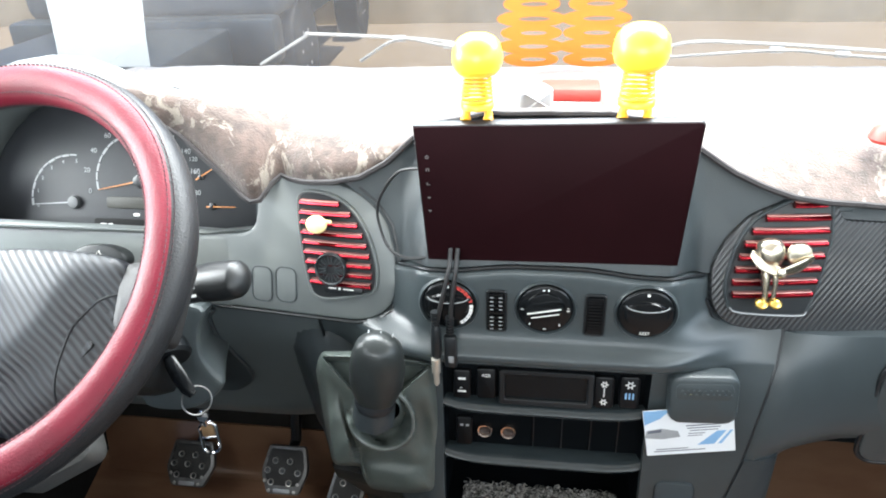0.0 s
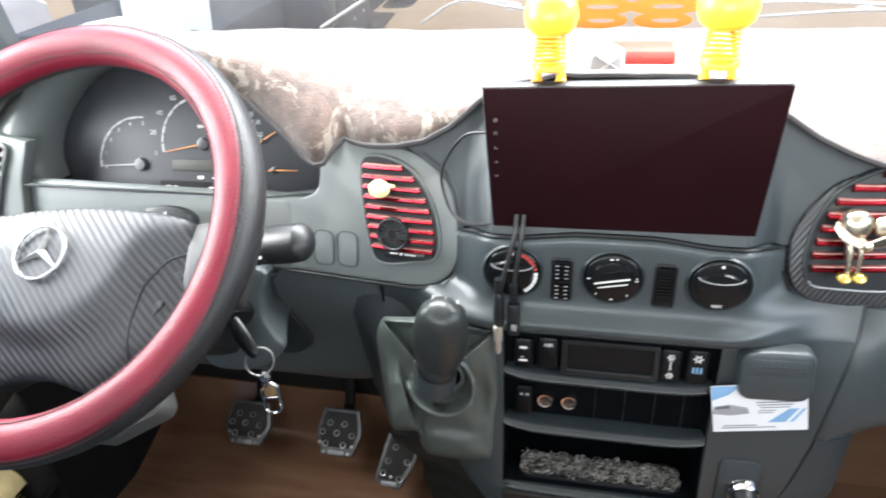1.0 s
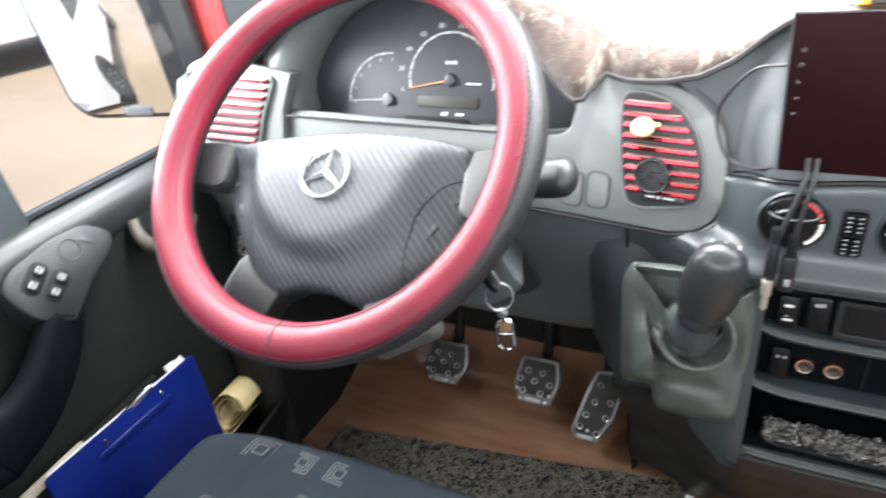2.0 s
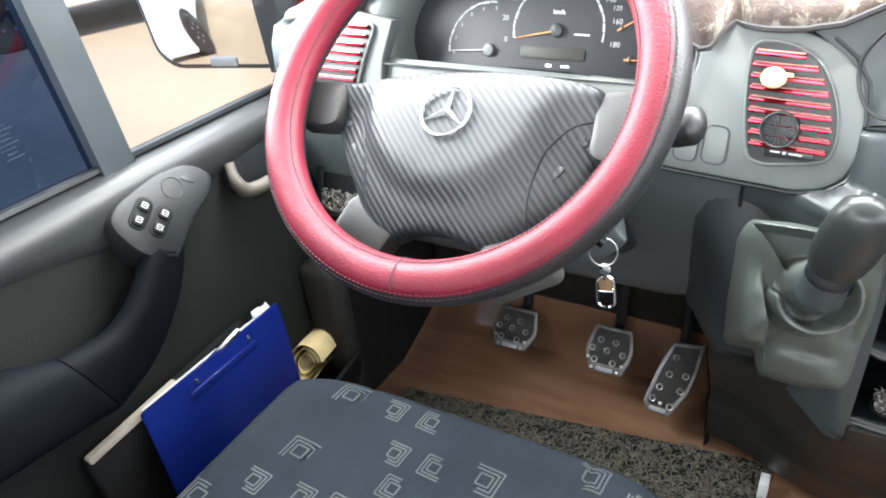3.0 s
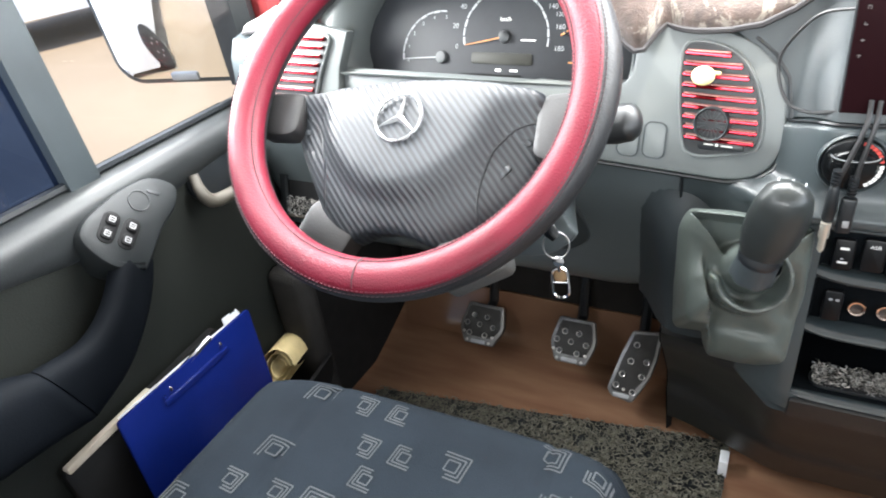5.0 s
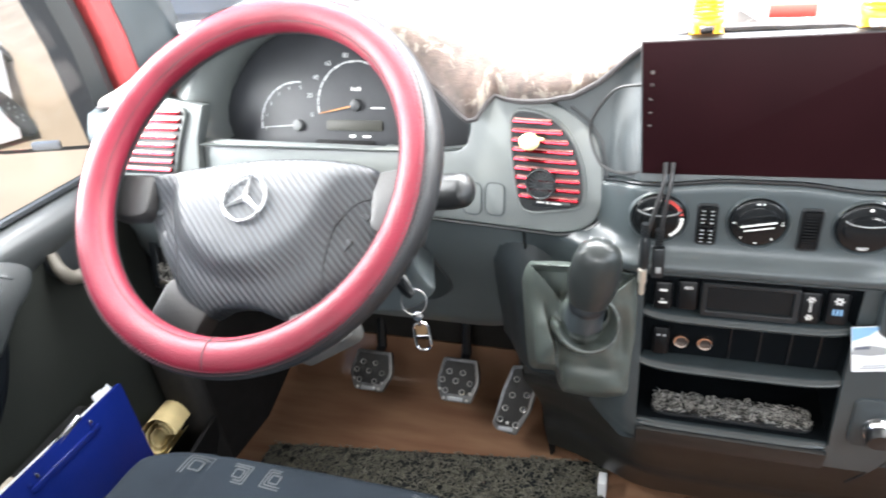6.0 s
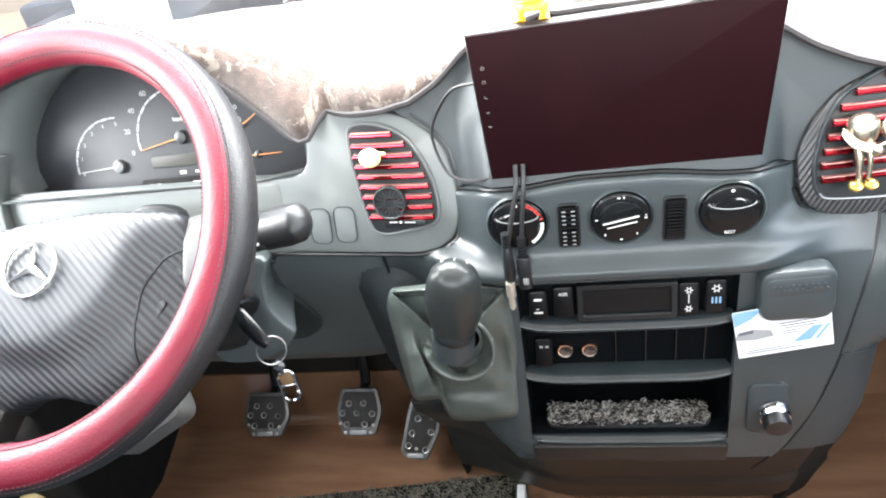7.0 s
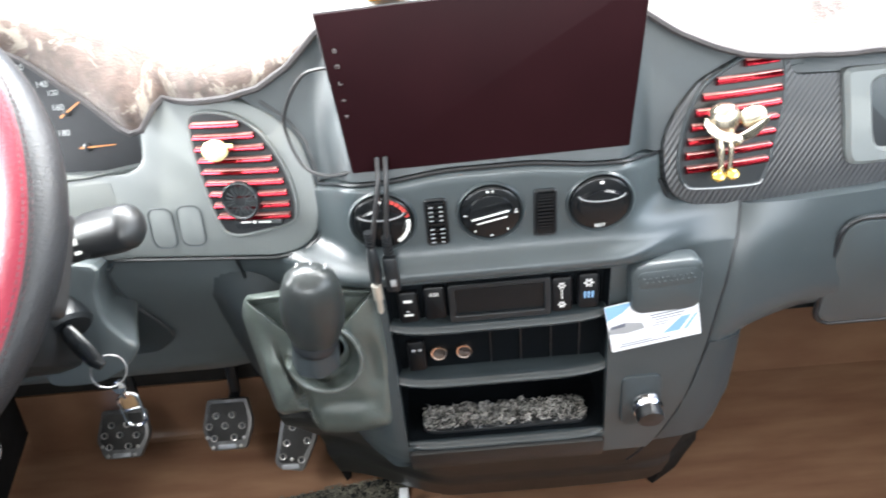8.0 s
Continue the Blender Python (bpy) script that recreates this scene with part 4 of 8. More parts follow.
def console_face():
    """The one swept moulding from the heater controls down to the apron, with the recess left open."""
    bm = bmesh.new()
    zs = [0.8125, 0.812, 0.8105, 0.808, 0.80, 0.79, 0.78, 0.77, 0.76, 0.753, 0.746, 0.74, 0.735, 0.73, 0.725, 0.7215, 0.719, 0.7175, 0.716, 0.714, 0.712, 0.710, 0.708, 0.704, 0.70, 0.697, 0.694, 0.691, 0.688,
          0.68, 0.665, 0.65, 0.63, 0.61, 0.59, 0.57, 0.55, 0.53, 0.51, 0.49, 0.475, 0.456, 0.44, 0.43, 0.42]
    n0, n1, n2 = 26, 30, 22
    grid = []
    for j, z in enumerate(zs):
        xl, xr = arc_x(z), seam_x(z)
        l0, r0 = (-0.03, 0.206) if z > 0.45 else (xl + (xr - xl) * 0.33, xl + (xr - xl) * 0.8)
        xs = [xl + (l0 - xl) * i / n0 for i in range(n0)] + [l0 + (r0 - l0) * i / n1 for i in range(n1)] + [r0 + (xr - r0) * i / n2 for i in range(n2 + 1)]
        row = []
        for x in xs:
            zz = z + (plate_top(x) - 0.812) * smooth01(0.76, 0.81, z)
            lip = (0.010, 0.004, 0.0012)[j] if j < 3 else 0
            edge = 0.010 * smooth01(0.014, 0.0, x - xl) * smooth01(0.55, 0.50, z)
            row.append(bm.verts.new((x, console_depth(x, zz) + lip + edge, zz)))
        grid.append(row)
    for j in range(len(zs) - 1):
        for i in range(n0 + n1 + n2):
            if n0 <= i < n0 + n1 and zs[j] < 0.689 and zs[j + 1] > 0.455:
                continue
            bm.faces.new((grid[j][i], grid[j + 1][i], grid[j + 1][i + 1], grid[j][i + 1]))
    loose = [v for v in bm.verts if not v.link_faces]
    bmesh.ops.delete(bm, geom=loose, context="VERTS")
    bmesh.ops.recalc_face_normals(bm, faces=bm.faces)
    rim = [e for e in bm.edges if e.is_boundary]
    made = bmesh.ops.extrude_edge_only(bm, edges=rim)["geom"]
    bmesh.ops.translate(bm, vec=(0, 0.014, 0), verts=[v for v in made if isinstance(v, bmesh.types.BMVert)])
    part("console_face", bm, PANEL, dash, "grey-green console face with heater controls")


console_face()


def console():
    """Flanks of the console, its shelves and the recesses between them."""
    # passenger-side flank below the knee panel
    bm = bmesh.new()
    rows = []
    for z in (0.575, 0.55, 0.52, 0.48, 0.45, 0.43):
        xs = seam_x(z)
        xo = table(z, [(0.30, 0.27), (0.346, 0.315), (0.41, 0.350), (0.48, 0.366), (0.60, 0.372)])[0]
        ys = seam_y(z)
        rows.append([Vector((xs + 0.0015, ys + 0.004, z)), Vector((xs + 0.004, ys, z)), Vector((xs + (xo - xs) * 0.45, ys + 0.003, z)), Vector((xs + (xo - xs) * 0.75, ys + 0.010, z)), Vector((xs + (xo - xs) * 0.94, ys + 0.028, z)), Vector((xo, ys + 0.055, z)), Vector((xo + 0.002, ys + 0.12, z)), Vector((xo + 0.005, 0.93, z))])
    sheet(bm, rows, (-0.004, 0.012, 0))
    # DARK in place of PANEL: the flank's shade is put into its colour
    part("console_cheek", bm, DARK, dash, "grey-green console flank")
    # apron sloping away under the tray down to the floor, its colour darkened as shade, and its two sides
    def apron_y(z):
        return 0.612 + 0.52 * max(0, 0.425 - z) - 0.008 * smooth01(0.205, 0.185, z) - 0.008 * smooth01(0.40, 0.33, z)

    def sweep(x, z):
        return table(z, [(0.05, 0.06), (0.16, 0.070), (0.25, 0.085), (0.33, 0.070), (0.44, 0.035), (0.52, 0.02)])[0] * smooth01(0.02, -0.19, x)

    zs = (0.45, 0.44, 0.42, 0.40, 0.37, 0.33, 0.29, 0.25, 0.22, 0.205, 0.195, 0.185, 0.17, 0.14, 0.11, 0.09, 0.08)
    right = lambda z: table(z, [(0.08, 0.372), (0.20, 0.358), (0.31, 0.346), (0.43, 0.334), (0.52, 0.322)])[0]
    bm = bmesh.new()
    rows = []
    for z in zs:
        xr = right(z)
        row = [Vector((-0.203, apron_y(z) + sweep(-0.2, z) + 0.03, z)), Vector((-0.200, apron_y(z) + sweep(-0.2, z) + 0.008, z))]
        row += [Vector((x, apron_y(z) + sweep(x, z) + 0.006 * (2 * i / 30 - 1) ** 8, z)) for i, x in ((i, -0.186 + (xr - 0.02 + 0.186) * i / 30) for i in range(31))]
        row += [Vector((xr, apron_y(z) + 0.015, z)), Vector((xr + 0.012, apron_y(z) + 0.04, z))]
        rows.append(row)
    rows.append([p + Vector((0, 0.05, -0.004)) for p in rows[-1]])
    sheet(bm, rows, (0, 0.012, 0.004))
    part("lower_apron", bm, APRON, dash, "dark moulded apron under the console tray")
    bm = bmesh.new()
    rows = []
    for z in (0.70, 0.66, 0.62, 0.57, 0.52, 0.48, 0.452):
        back = 0.656 + 0.090 * (0.712 - z) / 0.28 + 0.004          # the knee panel
        near = 0.010 + apron_y(z) + sweep(-0.17, z) + 0.028 * smooth01(0.62, 0.70, z)
        rows.append([Vector((x, near + (back - near) * f, z)) for x, f in ((-0.250, 1.0), (-0.236, 0.80), (-0.224, 0.55), (-0.213, 0.32), (-0.200, 0.13), (-0.185, 0.03), (-0.16, 0), (-0.12, 0), (-0.08, 0), (-0.05, 0), (-0.037, 0.02))])
    sheet(bm, rows, (0, 0.012, 0))
    part("apron_corner", bm, DARK, dash)
    for name, xs in (("console_side", (-0.198, -0.206)), ("console_side", (1, 1))):
        bm = bmesh.new()
        rows = []
        for z in zs:
            if xs[0] < 0:
                rows.append([Vector((-0.2035, apron_y(z) + sweep(-0.2, z) + 0.014, z)), Vector((-0.206, apron_y(z) + sweep(-0.2, z) + 0.06, z)), Vector((-0.210, max(apron_y(z) + 0.16, 0.90), z)), Vector((-0.216, 1.12, z))])
            else:
                x = right(z)
                out = 0.034 * smooth01(0.52, 0.33, z)
                rows.append([Vector((x + 0.002, apron_y(z) + 0.018, z)), Vector((x + 0.02 + out, apron_y(z) + 0.05, z)), Vector((x + 0.03 + out, apron_y(z) + 0.12, z)), Vector((x + 0.03, 1.12, z))])
        rows.append([Vector((p.x, p.y + 0.03, 0.0)) for p in rows[-1]])
        sheet(bm, rows, (0.008 if xs[0] < 0 else -0.008, 0.01, 0))
        part(name, bm, CARPET, dash, "dark carpeted console flank")
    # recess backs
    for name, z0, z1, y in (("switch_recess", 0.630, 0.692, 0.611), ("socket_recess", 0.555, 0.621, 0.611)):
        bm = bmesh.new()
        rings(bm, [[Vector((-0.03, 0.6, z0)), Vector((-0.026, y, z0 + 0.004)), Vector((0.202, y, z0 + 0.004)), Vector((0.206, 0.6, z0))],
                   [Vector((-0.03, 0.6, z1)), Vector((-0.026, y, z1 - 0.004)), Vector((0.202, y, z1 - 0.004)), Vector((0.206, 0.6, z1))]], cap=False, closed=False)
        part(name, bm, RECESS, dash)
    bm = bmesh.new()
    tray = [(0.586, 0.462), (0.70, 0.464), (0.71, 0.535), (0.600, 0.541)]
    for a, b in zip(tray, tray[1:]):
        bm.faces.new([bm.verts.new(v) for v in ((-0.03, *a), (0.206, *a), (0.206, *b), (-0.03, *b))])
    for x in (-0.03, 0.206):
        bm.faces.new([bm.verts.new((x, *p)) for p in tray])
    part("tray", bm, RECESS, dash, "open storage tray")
    for name, z, y, h in (("shelf_lip", 0.629, 0.594, 0.009), ("shelf_lip", 0.551, 0.590, 0.010), ("tray_lip", 0.456, 0.579, 0.008)):
        bm = bmesh.new()
        rows = []
        for i in range(25):
            s = i / 24
            x = -0.034 + 0.246 * s
            e = (2 * s - 1) ** 6
            sag = 0.0 if "tray" in name else 0.006 * e
            rows.append([Vector((x, yy + 0.006 * e, z + zz + sag)) for yy, zz in ((y + 0.03, 0.004), (y + 0.010, 0.003), (y + 0.004, 0.002), (y + 0.0005, -0.0005), (y - 0.0015, -0.004), (y + 0.0005, -0.0085), (y + 0.006, -0.011), (y + 0.03, -0.012))])
        sheet(bm, rows)
        part(name, bm, LIP, dash)
    bm = bmesh.new()
    prism(bm, rrect(0.236, 0.036, 0.004), basis((0.088, 0.5785, 0.430), (1, 0, 0), (0, -1, -0.2)), 0.006, 0.0015)
    part("drawer_front", bm, APRON, dash, "closed flat drawer front")


console()


def strip_y(x, z):
    return 0.657 + 0.25 * (z - 0.78) - 0.12 * (max(x, -0.3) + 0.2) - 0.03 * (min(x, -0.3) + 0.3)


HOOD_ARCH = [(-0.700, 0.790), (-0.709, 0.815), (-0.708, 0.84), (-0.698, 0.868), (-0.68, 0.895), (-0.658, 0.92), (-0.63, 0.942), (-0.597, 0.958), (-0.56, 0.968), (-0.52, 0.974), (-0.48, 0.975), (-0.44, 0.970), (-0.40, 0.96), (-0.37, 0.947), (-0.34, 0.93), (-0.30, 0.90), (-0.264, 0.86), (-0.264, 0.83), (-0.268, 0.80)]


def driver_panels():
    # bezel strip under the gauges and round the vent
    bm = bmesh.new()
    out = [(-0.40, 0.716), (-0.14, 0.716), (-0.112, 0.722), (-0.093, 0.737), (-0.086, 0.762), (-0.088, 0.80), (-0.096, 0.832), (-0.112, 0.853), (-0.135, 0.869), (-0.16, 0.877), (-0.195, 0.879), (-0.228, 0.884), (-0.245, 0.870), (-0.262, 0.858),
           (-0.262, 0.835), (-0.268, 0.816), (-0.285, 0.808), (-0.40, 0.806)]
    prism(bm, rounded([on_left(*p) for p in out], 0.012), LEFT, 0.02, 0.005)
    part("cluster_bezel", bm, BEZEL, dash, "light grey gauge and vent surround")
    # strip below the gauges
    bm = bmesh.new()
    rows = []
    for z, back in ((0.712, 0.012), (0.715, 0.003), (0.720, 0.0), (0.75, 0.0), (0.78, 0.0), (0.798, 0.0), (0.803, 0.0015), (0.806, 0.006), (0.8065, 0.010)):
        rows.append([Vector((x, strip_y(x, z) + back, z)) for x in (-0.705 + 0.402 * i / 24 for i in range(25))])
    sheet(bm, rows, (0, 0.008, -0.005))
    part("gauge_apron", bm, BEZEL, dash, "light grey strip below the gauges")
    # dark groove round the bezel
    bm = bmesh.new()
    tube(bm, [LEFT @ Vector((*on_left(x, z), -0.004)) for x, z in [(-0.34, 0.713), (-0.14, 0.713), (-0.11, 0.719), (-0.0905, 0.735), (-0.083, 0.762), (-0.085, 0.80), (-0.093, 0.834), (-0.110, 0.857), (-0.133, 0.873)]], 0.0024, 6)
    part("groove", bm, BLACK, dash)
    bm = bmesh.new()
    tube(bm, [RIGHT @ Vector((*on_right(x, z), -0.003)) for x, z in [(0.335, 0.7255), (0.29, 0.730), (0.269, 0.744), (0.2605, 0.764)]], 0.002, 6)
    part("groove", bm, BLACK, dash)
    # bell-shaped hood over the gauges, broad on the door side
    arch = HOOD_ARCH
    fy = strip_y
    bm = bmesh.new()
    rows = []
    for x, z in arch:
        wide = smooth01(-0.36, -0.52, x)
        dx, dz = x + 0.48, z - 0.80
        row = []
        for s, k in ((-0.03, 1.17), (-0.008, 1.09), (0.0, 1.035), (0.02, 1.0), (0.08, 0.965), (0.18, 0.93), (0.34, 0.895), (0.6, 0.868), (1.0, 0.85)):
            kk = 1 + (k - 1) * (0.22 + 0.78 * wide)
            y0 = fy(x, z) + 0.012 * smooth01(-0.36, -0.28, x)
            y1 = 0.757 + (0.80 + dz * kk - 0.8345) * 0.36
            row.append(Vector((-0.48 + dx * kk, y0 + (y1 - y0) * max(0, s) + (0.8 * -s if s < 0 else 0), 0.80 + dz * kk)))
        rows.append(row)
    sheet(bm, rows, (0, 0.006, 0.002))
    part("gauge_hood", bm, BEZEL, dash, "light grey gauge hood")
    # knee panel
    bm = bmesh.new()
    rows = []
    for k in range(11):
        s = k / 10
        z = 0.712 - 0.280 * s
        row = []
        for i in range(25):
            x = -0.885 + 0.697 * i / 24
            right = smooth01(-0.30, -0.19, x)
            y = 0.656 + 0.090 * s + 0.030 * smooth01(0.86, 1.0, s) + 0.006 * (1 - smooth01(0, 0.05, s))
            row.append(Vector((x, y - 0.004 * right, z + 0.02 * right * s)))
        rows.append(row)
    sheet(bm, rows, (0, 0.03, -0.005))
    # lightened copy of PANEL: brighter light on this panel is in its colour
    part("knee_panel", bm, KNEE, dash, "grey-green driver knee panel")
    for xz in ((-0.258, 0.749), (-0.226, 0.751)):
        bm = bmesh.new()
        x, y = on_left(*xz)
        prism(bm, rrect(0.025, 0.042, 0.008, 5, x, y), LEFT, 0.004, 0.0008, 0.0006)
        blank = part("blank_switch", bm, BEZEL, dash, "grey blank switch cover")
        bm = bmesh.new()
        tube(bm, [LEFT @ Vector((p[0], p[1], 0.0003)) for p in rrect(0.0268, 0.0438, 0.009, 5, x, y)], 0.0009, 5, True)
        part("switch_gap", bm, DARK, blank)
    bm = bmesh.new()
    for (x0, z0), (x1, z1) in (((-0.187, 0.713), (-0.197, 0.60)),):
        tube(bm, [(x0 - 0.004, 0.6495, z0), (x0 - 0.004, 0.659, 0.68), (x1 + 0.003, 0.686, z1)], 0.002, 6)
    part("panel_gap", bm, BLACK, dash)


driver_panels()


def passenger_panels():
    # carbon-look strip with the passenger vent cut in
    bm = bmesh.new()
    out = [(0.262, 0.80), (0.264, 0.765), (0.272, 0.746), (0.292, 0.733), (0.33, 0.728), (0.60, 0.715), (1.04, 0.70), (1.04, 0.85), (0.60, 0.852), (0.385, 0.868), (0.34, 0.872), (0.30, 0.856), (0.275, 0.83)]
    prism(bm, rounded([on_right(*p) for p in out[:7]] + [(0.72, 0.052), (0.123, 0.066), (0.066, 0.070), (0.060, 0.092)] + [on_right(*p) for p in out[10:]], 0.010), RIGHT, 0.02, 0.003, 0.002)
    part("carbon_trim", bm, CARBON, dash, "carbon-look foil strip")
    # open niche
    bm = bmesh.new()
    outer = rounded([(0.114, 0.070), (0.1200, 0.0263), (0.1245, -0.018), (0.131, -0.0305), (0.32, -0.040), (0.32, 0.062)], 0.010)
    inner = rounded([(0.1446, 0.056), (0.149, 0.026), (0.153, -0.004), (0.159, -0.016), (0.295, -0.024), (0.295, 0.048)], 0.010)
    frame_ring(bm, outer, inner, RIGHT, 0.012, 0.004, 0.010)
    niche = part("niche_frame", bm, BEZEL, dash, "light grey niche frame")
    bm = bmesh.new()
    prism(bm, inset(inner, -0.003), RIGHT, 0.002, 0, 0.0035)
    part("niche_back", bm, BLACK, niche)
    # lower passenger panel with the glovebox lid
    bm = bmesh.new()
    rows = []
    for k in range(11):
        s = k / 10
        z = 0.7275 - 0.175 * s
        row = []
        for i in range(20):
            x = seam_x(z) + 0.002 + (1.04 - seam_x(z)) * (i / 19) ** 1.4
            near = smooth01(0.12, 0.0, x - seam_x(z))
            y = 0.632 + 0.018 * smooth01(0.35, 0.6, x) - 0.012 * math.sin(math.pi * s * 0.8)
            y += (seam_y(z) - y) * near + 0.05 * smooth01(0.75, 1.0, s) * (1 - near)
            row.append(Vector((x, y + (0.005 if i == 0 else 0), z)))
        rows.append(row)
    sheet(bm, rows, (0, 0.03, 0.0))
    part("passenger_panel", bm, PANEL, dash, "grey-green passenger knee panel")
    bm = bmesh.new()
    rings(bm, [[Vector((x, y, z)) for y, z in ((0.66, 0.556), (0.70, 0.545), (1.0, 0.48), (1.0, 0.56))] for x in (0.33, 1.04)])
    part("underside", bm, DARK, dash)
    G = basis((0.678, 0.633, 0.622), (1, 0.05, 0), (0, -1, -0.03))
    bm = bmesh.new()
    prism(bm, rrect(0.44, 0.145, 0.022, 6, 0, 0.005), G, 0.012, 0.003, 0.0045)
    lid = part("glovebox_lid", bm, PANEL, dash, "closed glovebox lid")
    bm = bmesh.new()
    tube(bm, [G @ Vector((x, y, 0.0015)) for x, y in rrect(0.445, 0.150, 0.024, 6, 0, 0.005)], 0.0026, 6, True)
    part("lid_gap", bm, BLACK, lid)
    bm = bmesh.new()
    tube(bm, [(seam_x(z) + 0.0008, seam_y(z) + 0.001, z) for z in (0.731, 0.72, 0.70, 0.68, 0.66, 0.64, 0.61, 0.58, 0.55, 0.52, 0.49, 0.46, 0.435, 0.41, 0.39)], 0.0017, 6)
    part("panel_gap", bm, BLACK, dash)


passenger_panels()


def side_pocket():
    """Small open pocket low beside the column, lined with looped matting."""
    P = basis((-0.811, 0.686, 0.582), (1, 0, 0), (0, -1, 0.30))
    p = thing("dash_pocket", (-0.811, 0.69, 0.53), "small black open pocket in the dashboard lined with pale coil matting", "pocket")
    bm = bmesh.new()
    frame_ring(bm, rrect(0.108, 0.112, 0.012, 5), rrect(0.080, 0.070, 0.008, 5, 0.002, -0.008), P, 0.012, 0.002, 0.006)
    part("surround", bm, BLACK, p)
    bm = bmesh.new()
    prism(bm, rrect(0.084, 0.074, 0.006, 4, 0.002, -0.008), P, 0.002, 0, -0.001)
    part("back", bm, MATT_BLACK, p)
    bm = bmesh.new()
    prism(bm, rrect(0.080, 0.006, 0.002, 3, 0.002, -0.044), P, 0.006, 0.001, 0.0075)
    part("lip", bm, BEIGE, p, "worn pale lip")
    rng = random.Random(8)
    bm = bmesh.new()
    for _ in range(170):
        c = Vector((rng.uniform(-0.036, 0.040), rng.uniform(-0.040, -0.012), rng.uniform(0.001, 0.006)))
        a, r = rng.uniform(0, 6.3), rng.uniform(0.003, 0.0055)
        tube(bm, [P @ (c + Vector((r * math.cos(a + k * 1.1), r * math.sin(a + k * 1.1), 0.001 * k))) for k in range(5)], 0.0008, 3)
    tagged(part("coil_pile", bm, COIL_LIGHT, p, "pale looped strands"), kind="stuff")


side_pocket()


# ---- plush dashboard cover ----

def plush_cover():
    cover = thing("dashboard_cover", (X0, 0.8, 0.93), "brown crushed-plush cover lying over the dashboard top", "cover")
    bm = bmesh.new()
    cols = [(-0.87 + 1.91 * i / 190) for i in range(191)]
    prof = []
    for x in cols:
        y, z = table(x, EDGE)
        crest = max(z + 0.004, 0.944 + 0.05 * math.exp(-((x + 0.48) / 0.20) ** 2))
        side = smooth01(-0.60, -0.74, x)
        crest += (z + 0.008 - crest) * side
        col = []
        for k in range(15):
            s = k / 14
            yy = y + (1.06 - y) * s ** (1.6 - 0.5 * smooth01(0.16, 0.30, x))
            rise = 1 - (1 - min(1, s / (0.5 - 0.35 * smooth01(-0.22, -0.34, x)))) ** 2.0
            left = smooth01(-0.22, -0.34, x)
            hump = smooth01(0.940, 0.958, z) * smooth01(-0.2, -0.1, x)
            zz = z + (crest - z) * rise + (0.921 - 0.045 * side - crest) * smooth01(0.5 - 0.42 * hump - 0.42 * left, 1 - 0.65 * hump - 0.25 * left, s)
            zz += 0.004 * noise.noise((x * 9, yy * 9, 3)) * min(1, s * 4) + 0.0015 * noise.noise((x * 40, yy * 40, 1))
            col.append(Vector((x, yy, zz)))
        prof.append(col)
    rows = [[col[k] for col in prof] for k in range(15)]
    sheet(bm, rows, (0, 0.004, -0.006))
    part("plush", bm, PLUSH, cover, "brown crushed plush with pale strokes", sharp=80)
    bm = bmesh.new()
    tube(bm, [p + Vector((0, -0.001, -0.003)) for p in rows[0]], 0.0034, 6)
    part("piping", bm, PIPING, cover, "dark stitched piping")


plush_cover()


# ---- instrument cluster ----
GAUGE = basis((-0.4545, 0.757, 0.8345), (1, 0, 0), (0, -1, 0.36)) @ Matrix.Scale(0.967, 4)
GAUGE_WHITE = material("dial_print", (0.34, 0.35, 0.36), 0.6, var=0.05)
HUB_GREY = material("dial_hub_grey", (0.10, 0.105, 0.11), 0.5)


